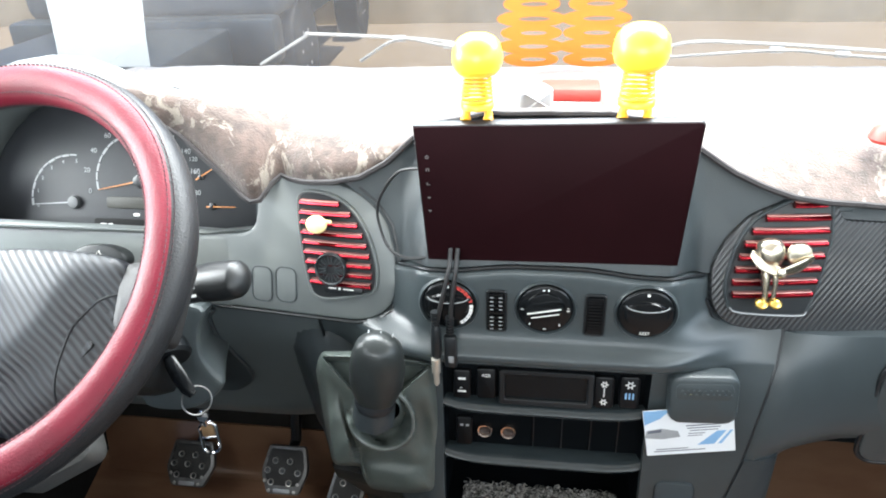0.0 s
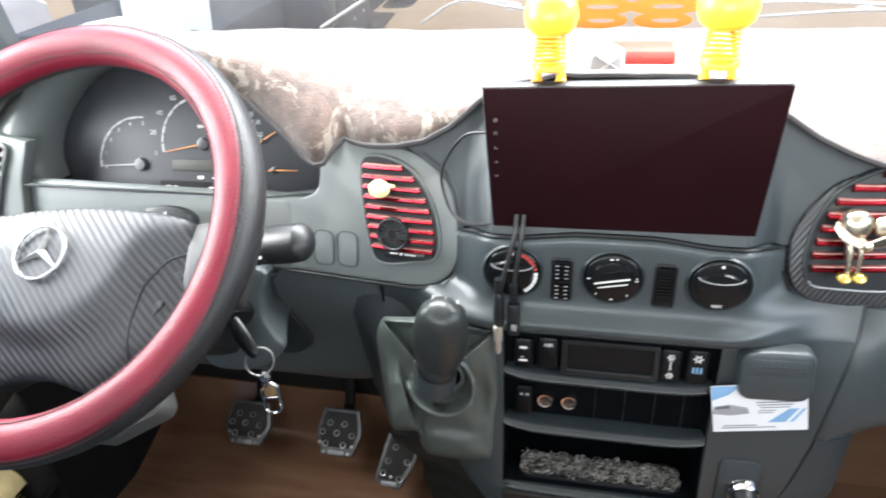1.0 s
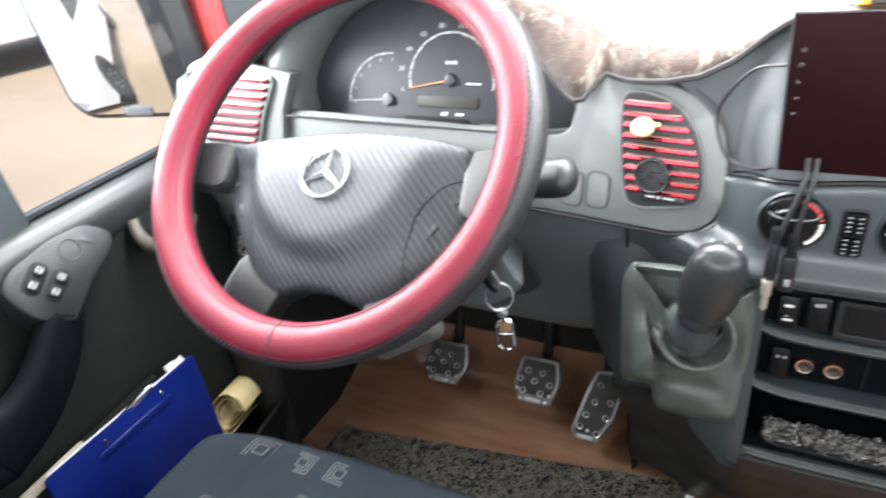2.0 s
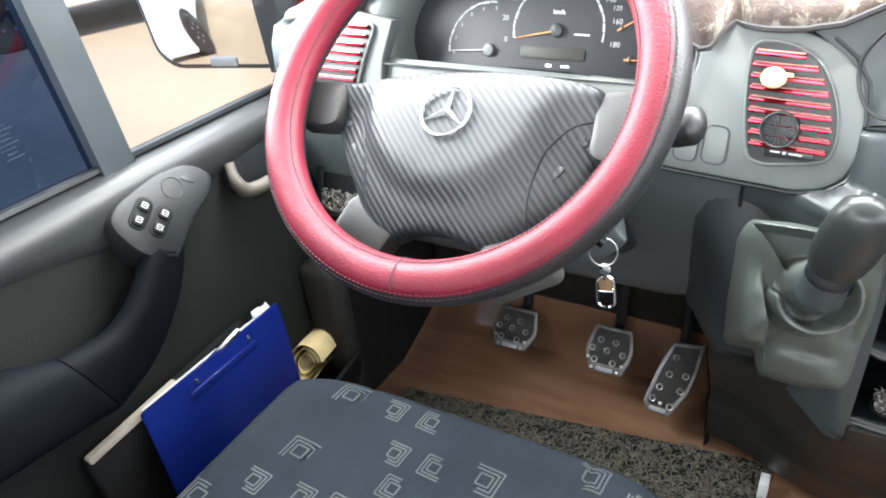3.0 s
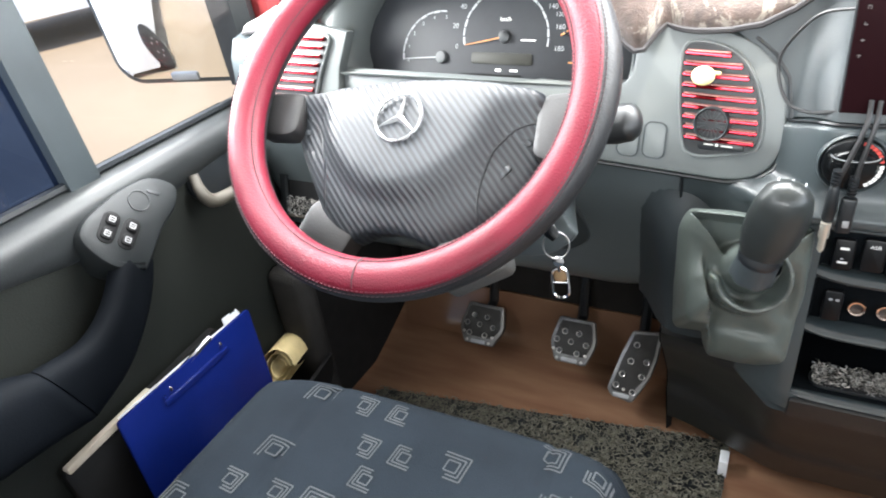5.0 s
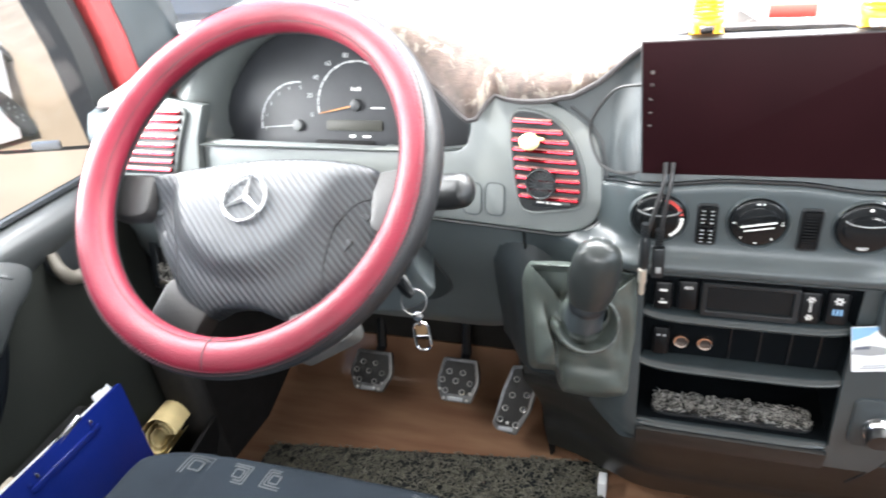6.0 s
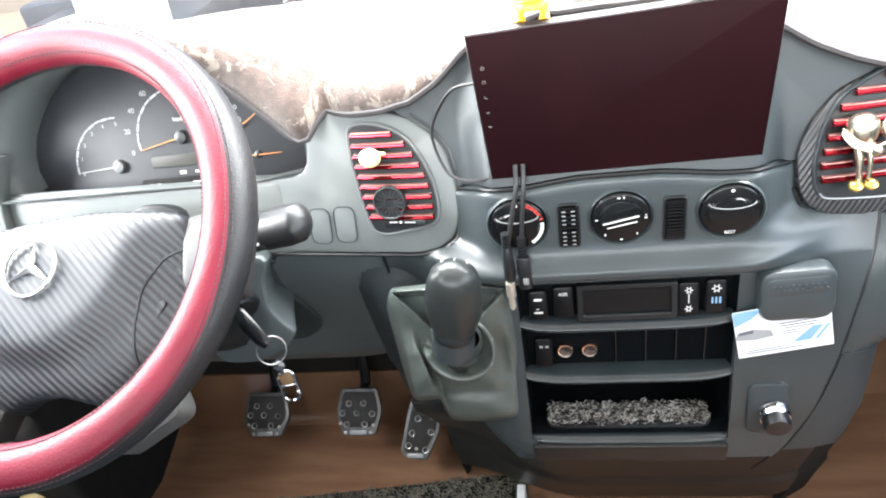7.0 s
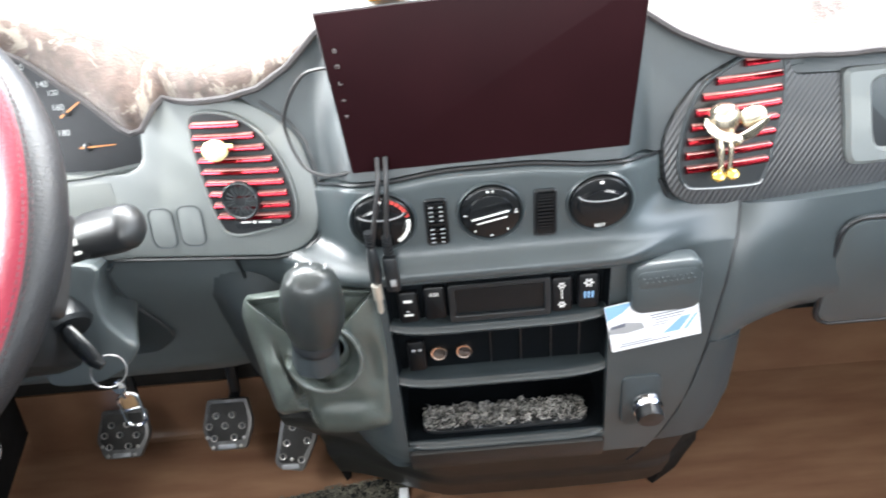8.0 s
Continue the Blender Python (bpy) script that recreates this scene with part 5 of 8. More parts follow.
def gauges():
    g = thing("instrument_cluster", (-0.47, 0.78, 0.76), "black instrument cluster with white-marked dials and orange needles", "instrument cluster")
    bm = bmesh.new()
    outline = [(-0.27, -0.075)]
    for x, z in HOOD_ARCH:
        k = 1.02 - 0.15 * (0.22 + 0.78 * smooth01(-0.36, -0.52, x))
        outline.append(((-0.48 + (x + 0.48) * k + 0.4545) / 0.967, (0.80 + (z - 0.80) * k - 0.8345) / 0.91))
    outline.append((0.205, -0.075))
    prism(bm, outline[::-1], GAUGE, 0.01, 0.001)
    # black lifted a little: the haze of the cluster glass is in the colour
    part("face", bm, material("gauge_hazed_black", (0.023, 0.025, 0.029), 0.5, var=0.15, spec=0.3), g)

    def dial(name, cx, cy, r, a0, a1, steps, numbers, size, reach, needle, paint, label):
        """A segmented white arc with its numerals, a needle and a hub; reach: where the numerals stand, from the centre."""
        bm = bmesh.new()
        lathe(bm, [(0.15 * r, 0.0), (0.15 * r, 0.0015), (0.12 * r, 0.0022), (0.001, 0.0024)], GAUGE @ T(cx, cy, 0), 20)
        d = part(name, bm, BLACK, g, label)
        bm = bmesh.new()
        for k in range(steps):
            w0, w1 = a0 + (a1 - a0) * (k + 0.06) / steps, a0 + (a1 - a0) * (k + 0.94) / steps
            arc = [radians(w0 + (w1 - w0) * j / 4) for j in range(5)]
            wide = 0.0030 if k % 2 == 0 else 0.0022
            prism(bm, [(cx + r * math.cos(w), cy + r * math.sin(w)) for w in arc] + [(cx + (r - wide) * math.cos(w), cy + (r - wide) * math.sin(w)) for w in arc[::-1]], GAUGE, 0.0008, 0, 0.0007)
        if steps:
            tagged(part("scale", bm, GAUGE_WHITE, d, "white segmented dial arc"), kind="stuff")
        else:
            bm.free()
        for k, txt in enumerate(numbers):
            if txt:
                a = radians(a0 + (a1 - a0) * k / (len(numbers) - 1))
                writing("numeral", txt, GAUGE @ T(cx + (r * reach + size * 0.28 * len(txt) * (reach > 1)) * math.cos(a), cy + r * reach * math.sin(a), 0.0008), size, GAUGE_WHITE, d)
        bm = bmesh.new()
        S = GAUGE @ T(cx, cy, 0.004) @ Matrix.Rotation(radians(needle), 4, "Z")
        prism(bm, [(-0.008, -0.0011), (r * 0.95, -0.0005), (r * 0.95, 0.0005), (-0.008, 0.0011)], S, 0.001, 0)
        part("needle", bm, paint, d, "thin needle")
        bm = bmesh.new()
        lathe(bm, [(0.009, -0.003), (0.008, 0.002), (0.003, 0.003)] if r > 0.05 else [(0.002, -0.003), (0.0016, 0.001), (0.001, 0.0012)], S, 18)
        part("hub", bm, HUB_GREY if paint is GAUGE_WHITE else BLACK, d)

    bm = bmesh.new()
    rows = [[Vector((x, y, z + 0.008 * smooth01(-0.33, -0.27, x) * (y < 0.7))) for x in (-0.70, -0.6, -0.5, -0.4, -0.33, -0.27)] for y, z in ((0.676, 0.8060), (0.694, 0.8020), (0.716, 0.787), (0.742, 0.772))]
    sheet(bm, rows, (0, 0.002, -0.004))
    part("lower_ledge", bm, BEZEL, g, "light grey ledge under the dials")
    dial("speedometer", 0.0, 0.004, 0.066, 192, -11, 18, ["0", "20", "40", "60", "80", "100", "120", "140", "160", "180"], 0.0098, 1.13, 192, ORANGE, "speedometer dial")
    dial("tachometer", -0.100, -0.0275, 0.067, 186, 84, 10, ["0", "1", "2", "3", "4", "5"], 0.0075, 0.86, 184, GAUGE_WHITE, "tachometer dial")
    dial("temperature_gauge", 0.090, 0.012, 0.030, 150, 40, 0, [""], 0.008, 1.0, 32, ORANGE, "temperature gauge")
    dial("fuel_gauge", 0.105, -0.0285, 0.036, 12, -14, 0, [""], 0.007, 1.1, 1, ORANGE, "fuel gauge")
    writing("numeral", "120", GAUGE @ T(0.079, 0.0355, 0.0008), 0.0085, GAUGE_WHITE, g)
    writing("unit_mark", "km/h", GAUGE @ T(0.0, 0.028, 0.0008), 0.0085, WHITE, g)
    bm = bmesh.new()
    prism(bm, rrect(0.094, 0.016, 0.004, 4, -0.004, -0.0265), GAUGE, 0.002, 0.0005, 0.002)
    part("trip_display", bm, LCD, g, "olive trip display")
    for x, y, w, h in ((-0.008, -0.043, 0.009, 0.004), (0.016, -0.043, 0.012, 0.003), (0.035, 0.0, 0.022, 0.0018)):
        bm = bmesh.new()
        bars(bm, GAUGE, [(x, y, w, h)])
        part("print_mark", bm, WHITE, g)
    bm = bmesh.new()
    prism(bm, rrect(0.100, 0.017, 0.004, 4, -0.020, -0.0575), GAUGE, 0.002, 0.0006, 0.004)
    strip = part("lamp_strip", bm, MATT_BLACK, g, "black strip of warning lamps")
    for x, w in ((-0.056, 0.009), (-0.045, 0.007), (0.012, 0.012)):
        bm = bmesh.new()
        prism(bm, rrect(w, 0.005, 0.001, 2, x, -0.058), GAUGE, 0.0006, 0, 0.0045)
        part("lamp_symbol", bm, WHITE, strip)


gauges()


# ---- air vents ----
def air_vent(name, M, outline, zlines, label, knob=None, group="dashboard air vents", rim=BEZEL, strip=0.78):
    """Rim, dark duct, and one red chrome slat under another, cut to the outline."""
    o = M @ Vector((sum(p[0] for p in outline) / len(outline), min(p[1] for p in outline), 0))
    v = thing(name, o, label, "air vent", group)
    outline = rounded(outline, 0.012)
    bm = bmesh.new()
    prism(bm, outline, M, 0.006, 0, 0.0042)
    part("duct", bm, BLACK, v)
    bm = bmesh.new()
    frame_ring(bm, inset(outline, -0.004), outline, M, 0.006, 0.0015, 0.005)
    part("rim", bm, rim, v)
    for y in zlines:
        xs = []
        for i in range(len(outline)):
            (x0, y0), (x1, y1) = outline[i - 1], outline[i]
            if (y0 - y) * (y1 - y) < 0:
                xs.append(x0 + (x1 - x0) * (y - y0) / (y1 - y0))
        if len(xs) < 2:
            continue
        a, b = min(xs) + 0.003, max(xs) - 0.003
        bm = bmesh.new()
        prof = [(0.002, -0.0042), (0.0075, -0.0036), (0.0095, -0.0008), (0.0095, 0.001), (0.008, 0.0018), (0.002, 0.0022)]
        rings(bm, [[M @ Vector((x, y + q, h - 0.002 * (2 * t - 1) ** 2)) for h, q in prof] for x, t in ((a + (b - a) * k / 6, k / 6) for k in range(7))])
        s = part("slat", bm, BLACK, v)
        bm = bmesh.new()
        rings(bm, [[M @ Vector((x, y + 0.0024 + (q - 0.0024) * strip, h - 0.002 * (2 * t - 1) ** 2)) for h, q in ((0.006, -0.0056), (0.0100, -0.0052), (0.0128, -0.0036), (0.0128, -0.0022), (0.0108, 0.0006), (0.0085, 0.0024), (0.005, 0.0026))] for x, t in ((a + (b - a) * k / 6, k / 6) for k in range(7))])
        part("trim_strip", bm, RED_CHROME, s, "red chrome strip")
        # thin pale bar that paints the slat's upper highlight
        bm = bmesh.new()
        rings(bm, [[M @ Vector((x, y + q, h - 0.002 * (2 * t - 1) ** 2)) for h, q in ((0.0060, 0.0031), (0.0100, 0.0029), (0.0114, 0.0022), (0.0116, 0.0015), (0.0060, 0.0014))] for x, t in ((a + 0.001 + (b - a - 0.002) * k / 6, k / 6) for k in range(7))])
        part("glint_line", bm, SLAT_GLINT, s, "pale line painted as the slat's highlight")
    if knob:
        K = M @ T(*knob, 0.008)
        bm = bmesh.new()
        lathe(bm, [(0.020, 0), (0.020, 0.006), (0.0185, 0.0085), (0.0165, 0.006), (0.0165, 0.004), (0.002, 0.0045)], K, 30)
        vd = part("vent_dial", bm, BLACK, v, "black ribbed vent dial")
        for k in range(18):
            bm = bmesh.new()
            block(bm, K @ Matrix.Rotation(k * math.pi / 9, 4, "Z") @ T(0.0105, 0, 0.0058), 0.010, 0.0009, 0.003, 0)
            part("rib", bm, DARK, vd)
        bm = bmesh.new()
        tube(bm, [K @ Vector((0.0183 * math.cos(q), 0.0183 * math.sin(q), 0.0082)) for q in (j * math.pi / 18 for j in range(36))], 0.0007, 5, True)
        part("dial_edge", bm, LIP, vd)
    return v


lv = [on_left(*p) for p in [(-0.205, 0.862), (-0.2045, 0.83), (-0.199, 0.79), (-0.190, 0.750), (-0.184, 0.744), (-0.170, 0.742), (-0.120, 0.753), (-0.112, 0.758), (-0.110, 0.775), (-0.114, 0.80), (-0.124, 0.825), (-0.14, 0.848), (-0.16, 0.860), (-0.185, 0.865)]]
vent_a = air_vent("air_vent", LEFT, lv, [(-0.018 + 0.0118 * k) for k in range(9)], "red chrome slatted air vent with a black ribbed dial", on_left(-0.162, 0.780))
bm = bmesh.new()
x, y = on_left(-0.150, 0.7555)
prism(bm, rrect(0.05, 0.011, 0.004, 4, x, y), LEFT @ Matrix.Rotation(radians(3), 4, "Z"), 0.006, 0.001, 0.009)
slide = part("shut_slide", bm, BLACK, vent_a)
bm = bmesh.new()
bars(bm, LEFT @ T(0, 0, 0.009), [(x - 0.012, y + 0.001, 0.010, 0.0015), (x - 0.003, y + 0.001, 0.003, 0.003), (x + 0.008, y + 0.001, 0.013, 0.0015)])
part("slide_mark", bm, WHITE, slide)
rv = [(-0.0467, -0.023), (-0.051, -0.0019), (-0.049, 0.015), (-0.0435, 0.0396), (-0.0357, 0.0578), (-0.0251, 0.0726), (-0.0054, 0.0834), (0.0142, 0.0924), (0.0515, 0.0921), (0.0538, 0.0511), (0.0488, 0.0239), (0.0435, -0.0043), (0.0358, -0.0298), (0.030, -0.0335), (-0.002, -0.0325), (-0.038, -0.0285)][::-1]
vent_b = air_vent("air_vent", RIGHT, rv, [-0.0085 + 0.0140 * k for k in range(8)], "red chrome slatted air vent in the carbon-look strip", rim=DARK, strip=0.9)
bm = bmesh.new()
tube(bm, curve_points([RIGHT @ Vector((x, y, 0.0062)) for x, y in ((-0.0475, -0.0235), (-0.039, -0.0295), (-0.001, -0.0335), (0.030, -0.0345), (0.036, -0.0305))], 5), 0.0011, 6)
part("lower_trim", bm, STEEL, vent_b, "pale metal lower edge")
FARV = basis((-0.775, 0.672, 0.815), (1, -0.05, 0), (0.0, -1, 0.3))
fv = [(-0.052, -0.055), (0.050, -0.052), (0.060, -0.01), (0.080, 0.045), (0.02, 0.05), (-0.030, 0.03), (-0.05, -0.01)]
air_vent("air_vent", FARV, fv, [(-0.045 + 0.0122 * k) for k in range(8)], "red chrome slatted air vent beside the driver's door")
bm = bmesh.new()
prism(bm, [(-0.10, -0.10), (0.088, -0.10), (0.092, 0.00), (0.106, 0.052), (0.03, 0.064), (-0.06, 0.047), (-0.10, 0.02)], FARV, 0.02, 0.006, -0.003)
part("vent_surround", bm, BEZEL, dash)

# scent clip on the driver-side vent
bm = bmesh.new()
x, y = on_left(-0.178, 0.831)
lathe(bm, [(0.009, 0), (0.0125, 0.003), (0.0125, 0.007), (0.010, 0.010), (0.004, 0.0115)], LEFT @ T(x, y, 0.011), 24, 0.85)
block(bm, LEFT @ T(x + 0.012, y + 0.004, 0.014), 0.012, 0.004, 0.003, 0.001)
single("vent_clip", bm, PALE_YELLOW, LEFT @ Vector((x, y, 0.011)), "small round pale yellow clip on the vent slats", "scent clip")


def vent_figure():
    """Gilt propeller ornament with a scent pad, hung on the passenger vent."""
    M = RIGHT @ T(0, 0, 0.020)
    o = thing("vent_ornament", M @ Vector((-0.014, -0.02, 0)), "gilt propeller figurine clipped to the vent slats", "ornament")
    bm = bmesh.new()
    head = M @ T(-0.0157, 0.033, 0) @ pose(0, 0, 0, -88)
    lathe(bm, [(0.002, -0.010), (0.010, -0.007), (0.0135, 0.000), (0.0148, 0.004), (0.0150, 0.010), (0.0138, 0.016), (0.0108, 0.0205), (0.006, 0.0228), (0.002, 0.0234)], head, 28, 0.85)
    part("helmet", bm, GOLD, o)
    for tip_x, tip_y, lift in ((-0.0375, 0.0425, 0.006), (0.0300, 0.0350, 0.002)):
        bm = bmesh.new()
        a, b = Vector((-0.0077, 0.0225, 0.012)), Vector((tip_x, tip_y, lift))
        side = Vector((-(b - a).y, (b - a).x, 0)).normalized()
        n = 9
        loops = []
        for k in range(n):
            f = k / (n - 1)
            c = a + (b - a) * f + side * (-0.003 * math.sin(math.pi * f) * (1 if tip_x > 0 else -1))
            w = 0.0022 + 0.0042 * math.sin(math.pi * min(1, 0.08 + 0.86 * f)) ** 0.8
            loops.append([M @ (c + side * w * math.cos(q) + Vector((0, 0, 0.0014 * math.sin(q) + 0.002 * math.cos(q)))) for q in (2 * math.pi * j / 12 for j in range(12))])
        rings(bm, loops)
        part("propeller_blade", bm, GOLD, o)
    bm = bmesh.new()
    lathe(bm, [(0.0052, -0.004), (0.0058, 0.001), (0.0045, 0.005), (0.002, 0.0075)], M @ T(-0.0077, 0.0215, 0.011), 16)
    part("hub", bm, GOLD, o)
    bm = bmesh.new()
    lathe(bm, [(0.004, -0.003), (0.0132, -0.002), (0.0136, 0.001), (0.0120, 0.0035), (0.003, 0.0045)], M @ T(0.0155, 0.0385, -0.001), 24, 0.92)
    part("scent_pad", bm, GOLD, o, "round pale scent pad")
    for x0, x1, r in ((-0.0205, -0.0175, 0.0042), (-0.0095, -0.0085, 0.0036)):
        bm = bmesh.new()
        tube(bm, curve_points([M @ Vector(p) for p in ((x0, 0.026, 0.000), ((x0 + x1) / 2 + 0.001, 0.010, 0.002), (x1, -0.010, 0.001))], 5), [r - 0.0013 * k / 10 for k in range(11)], 10)
        part("leg", bm, GOLD, o)
    bm = bmesh.new()
    for k in range(11):
        lathe(bm, [(0.0003, -0.0009), (0.0009, 0), (0.0003, 0.0009)], M @ T(-0.0235 + 0.0006 * k, 0.017 - 0.0026 * k, 0.005), 6)
    part("chain", bm, GOLD, o)
    for x in (-0.0212, -0.0068):
        bm = bmesh.new()
        lathe(bm, [(0.003, -0.004), (0.0068, -0.0015), (0.0072, 0.0015), (0.0045, 0.0045), (0.001, 0.0055)], M @ T(x, -0.0145, 0.003) @ pose(0, 0, 0, -60), 14)
        part("foot", bm, GILT, o, "bright yellow gilt foot")
    bm = bmesh.new()
    block(bm, M @ T(-0.0145, 0.012, -0.008), 0.008, 0.022, 0.012, 0.002)
    part("clip", bm, BLACK, o)


vent_figure()

# ---- steering wheel ----
WH = basis((-0.4546, 0.464, 0.8707), (math.cos(radians(-3)), math.sin(radians(-3)), 0),
           (math.sin(radians(-3)) * math.cos(radians(49)), -math.cos(radians(-3)) * math.cos(radians(49)), math.sin(radians(49))))


def steering_wheel():
    w = thing("steering_wheel", WH.translation, "four-spoke steering wheel in a red and black leather cover", "steering wheel")
    R, n = 0.2025, 120

    def thick(t):
        """The cover swells at the two grips."""
        d = math.degrees(t)
        near = lambda c, w: math.exp(-(((d - c + 180) % 360 - 180) / w) ** 2)
        return 0.0208 + 0.0016 * near(12, 26) + 0.0012 * near(170, 24), 131 - 17 * near(10, 34) - 10 * near(172, 26) + 13 * near(-62, 44)

    def on_rim(t, a, lift=0.0):
        r = thick(t)[0] + lift
        b = radians(180 - a)
        return WH @ Vector(((R + r * math.cos(b)) * math.cos(t), (R + r * math.cos(b)) * math.sin(t), r * math.sin(b)))

    for name, mat, lab in (("rim_cover_red", RED_LEATHER, "red leather band facing the driver"), ("rim_cover_black", BLACK_LEATHER, "black leather outer half")):
        bm = bmesh.new()
        V = []
        for i in range(n):
            t = 2 * math.pi * i / n
            seam = thick(t)[1]
            if "red" in name:
                V.append([bm.verts.new(on_rim(t, -12 + (seam + 12) * k / 14, 0.0009 * min(1, k, 14 - k) - 0.0007 * (k == 5) + 0.0004 * noise.noise((i * 0.7, k * 0.3, 0)))) for k in range(15)])
            else:
                V.append([bm.verts.new(on_rim(t, seam + (348 - seam) * k / 18, 0.0006 * min(1, k, 18 - k))) for k in range(19)])
        for i in range(n):
            A, B = V[i], V[(i + 1) % n]
            for j in range(len(A) - 1):
                bm.faces.new((A[j], A[j + 1], B[j + 1], B[j]))
        part(name, bm, mat, w, lab, sharp=60)
    for which, mat, lab in (("inner", THREAD, "dark stitched seam"), ("red_side", PALE_THREAD, "pale stitches beside the seam"), ("black_side", THREAD, "dark stitches beside the seam")):
        bm = bmesh.new()
        for i in range(260):
            t0 = 2 * math.pi * i / 260
            seam = thick(t0)[1]
            a = {"inner": -12 + (seam + 12) * 5 / 14, "red_side": seam - 7, "black_side": seam + 7}[which]
            tube(bm, [on_rim(t0 + 2 * math.pi * f / 260, a, 0.0012) for f in (0.0, 0.62)], 0.0006, 3)
        tagged(part("stitching", bm, mat, w, lab), kind="stuff")
    bm = bmesh.new()
    tube(bm, [on_rim(2 * math.pi * i / n, -12 + (thick(2 * math.pi * i / n)[1] + 12) * 5 / 14, 0.0002) for i in range(n)], 0.0005, 4, True)
    part("seam_line", bm, THREAD, w)
    bm = bmesh.new()
    tube(bm, [on_rim(radians(-84), a, 0.0007) for a in range(-8, 130, 9)], 0.0011, 5)
    part("joint_seam", bm, THREAD, w)
    # padded hub
    out = [(-0.1755, -0.016), (-0.168, -0.005), (-0.122, 0.003), (-0.081, 0.0105), (-0.015, 0.0236), (0.048, 0.0302), (0.108, 0.0296), (0.1447, 0.0236), (0.151, 0.006), (0.153, -0.03), (0.150, -0.06), (0.135, -0.095), (0.110, -0.124),
           (0.077, -0.147), (0.055, -0.146), (0.020, -0.140), (-0.015, -0.145), (-0.042, -0.158), (-0.066, -0.154), (-0.0845, -0.140), (-0.1005, -0.115), (-0.126, -0.086), (-0.150, -0.055)]
    sm = [(p.x, p.y) for p in curve_points([(x, y, 0) for x, y in out], 4, True)]
    bm = bmesh.new()
    loops = []
    c = (0.0, -0.05)

    def fall(x, y):
        """Below the round shield the pad bends away from the driver, and so do the button wings."""
        d = math.hypot(x / 1.06, (y + 0.008) / 1.0)
        low = smooth01(0.083, 0.113, d) * smooth01(0.02, -0.03, y)
        wing = smooth01(0.092, 0.150, abs(x)) * smooth01(0.0, -0.05, y)
        return 0.017 * low + 0.030 * smooth01(0.10, 0.20, d) * smooth01(-0.06, -0.14, y) + 0.010 * wing + 0.05 * max(0, abs(x) - 0.10) * smooth01(-0.02, 0.02, y)

    ks = ((0.93, -0.05), (0.985, -0.04), (1.0, -0.024), (0.99, -0.0175), (0.97, -0.0145), (0.93, -0.0125), (0.88, -0.0117), (0.84, -0.0108), (0.8, -0.010), (0.75, -0.0095), (0.7, -0.0091), (0.65, -0.0087), (0.6, -0.0083), (0.55, -0.0079), (0.5, -0.0075), (0.43, -0.0073), (0.35, -0.0072), (0.2, -0.007))
    for k, h in ks:
        loops.append([WH @ Vector((c[0] + (x - c[0]) * k, c[1] + (y - c[1]) * k, h - fall(c[0] + (x - c[0]) * k, c[1] + (y - c[1]) * k))) for x, y in sm])
    rings(bm, loops)
    pad = part("airbag_pad", bm, CARBON_PAD, w, "carbon-look foil hub pad")
    # grooves that part the button wings from the pad
    shape = [(0.2, -0.007), (0.5, -0.0075), (0.8, -0.010), (0.95, -0.0135), (0.985, -0.017), (1.0, -0.024)]

    def pad_height(x, y):
        k = 1.0
        d = Vector((x - c[0], y - c[1]))
        for (x0, y0), (x1, y1) in zip(sm, sm[1:] + sm[:1]):
            e = Vector((x1 - x0, y1 - y0))
            den = d.x * e.y - d.y * e.x
            if abs(den) < 1e-12:
                continue
            px, py = x0 - c[0], y0 - c[1]
            t, u = (px * e.y - py * e.x) / den, (px * d.y - py * d.x) / den
            if t > 0 and -0.001 <= u <= 1.001:
                k = min(1.0, 1 / t)
        return table(k, shape)[0] - fall(x, y)

    for pts in ([(0.1495, -0.005), (0.1227, -0.0164), (0.1074, -0.0392), (0.1021, -0.0663), (0.102, -0.095), (0.1063, -0.122)], [(-0.1690, -0.0245), (-0.139, -0.0280), (-0.1133, -0.0438), (-0.097, -0.0685), (-0.0856, -0.0997), (-0.0812, -0.128)]):
        bm = bmesh.new()
        tube(bm, [WH @ Vector((p.x, p.y, pad_height(p.x, p.y) - 0.0002)) for p in curve_points([(x, y, 0) for x, y in pts], 6)], 0.0014, 6)
        part("pad_groove", bm, BLACK, pad)
    for x, y, a in ((0.134, -0.024, -25), (-0.132, -0.043, 25), (0.121, -0.060, 60), (-0.112, -0.074, -55)):
        bm = bmesh.new()
        B = WH @ T(x, y, pad_height(x, y) - 0.0004) @ Matrix.Rotation(radians(a), 4, "Z")
        prism(bm, rrect(0.017, 0.007, 0.003), B, 0.003, 0.001, 0.0012)
        part("button", bm, CARBON_PAD, pad)
    bm = bmesh.new()
    bars(bm, WH @ T(0.004, -0.078, -0.0092), [(-0.016, 0.006, 0.009, 0.003), (-0.002, 0.006, 0.012, 0.003), (0.013, 0.006, 0.010, 0.003), (-0.013, -0.004, 0.02, 0.0035), (0.01, -0.004, 0.018, 0.0035)])
    part("embossed_mark", bm, DARK, pad, "faint embossed lettering")
    # badge: a ring with three arms
    E = WH @ T(-0.001, -0.025, -0.0075)
    bm = bmesh.new()
    tube(bm, [E @ Vector((0.027 * math.cos(a), 0.027 * math.sin(a), 0.003)) for a in (k * math.pi / 20 for k in range(40))], 0.0017, 8, True)
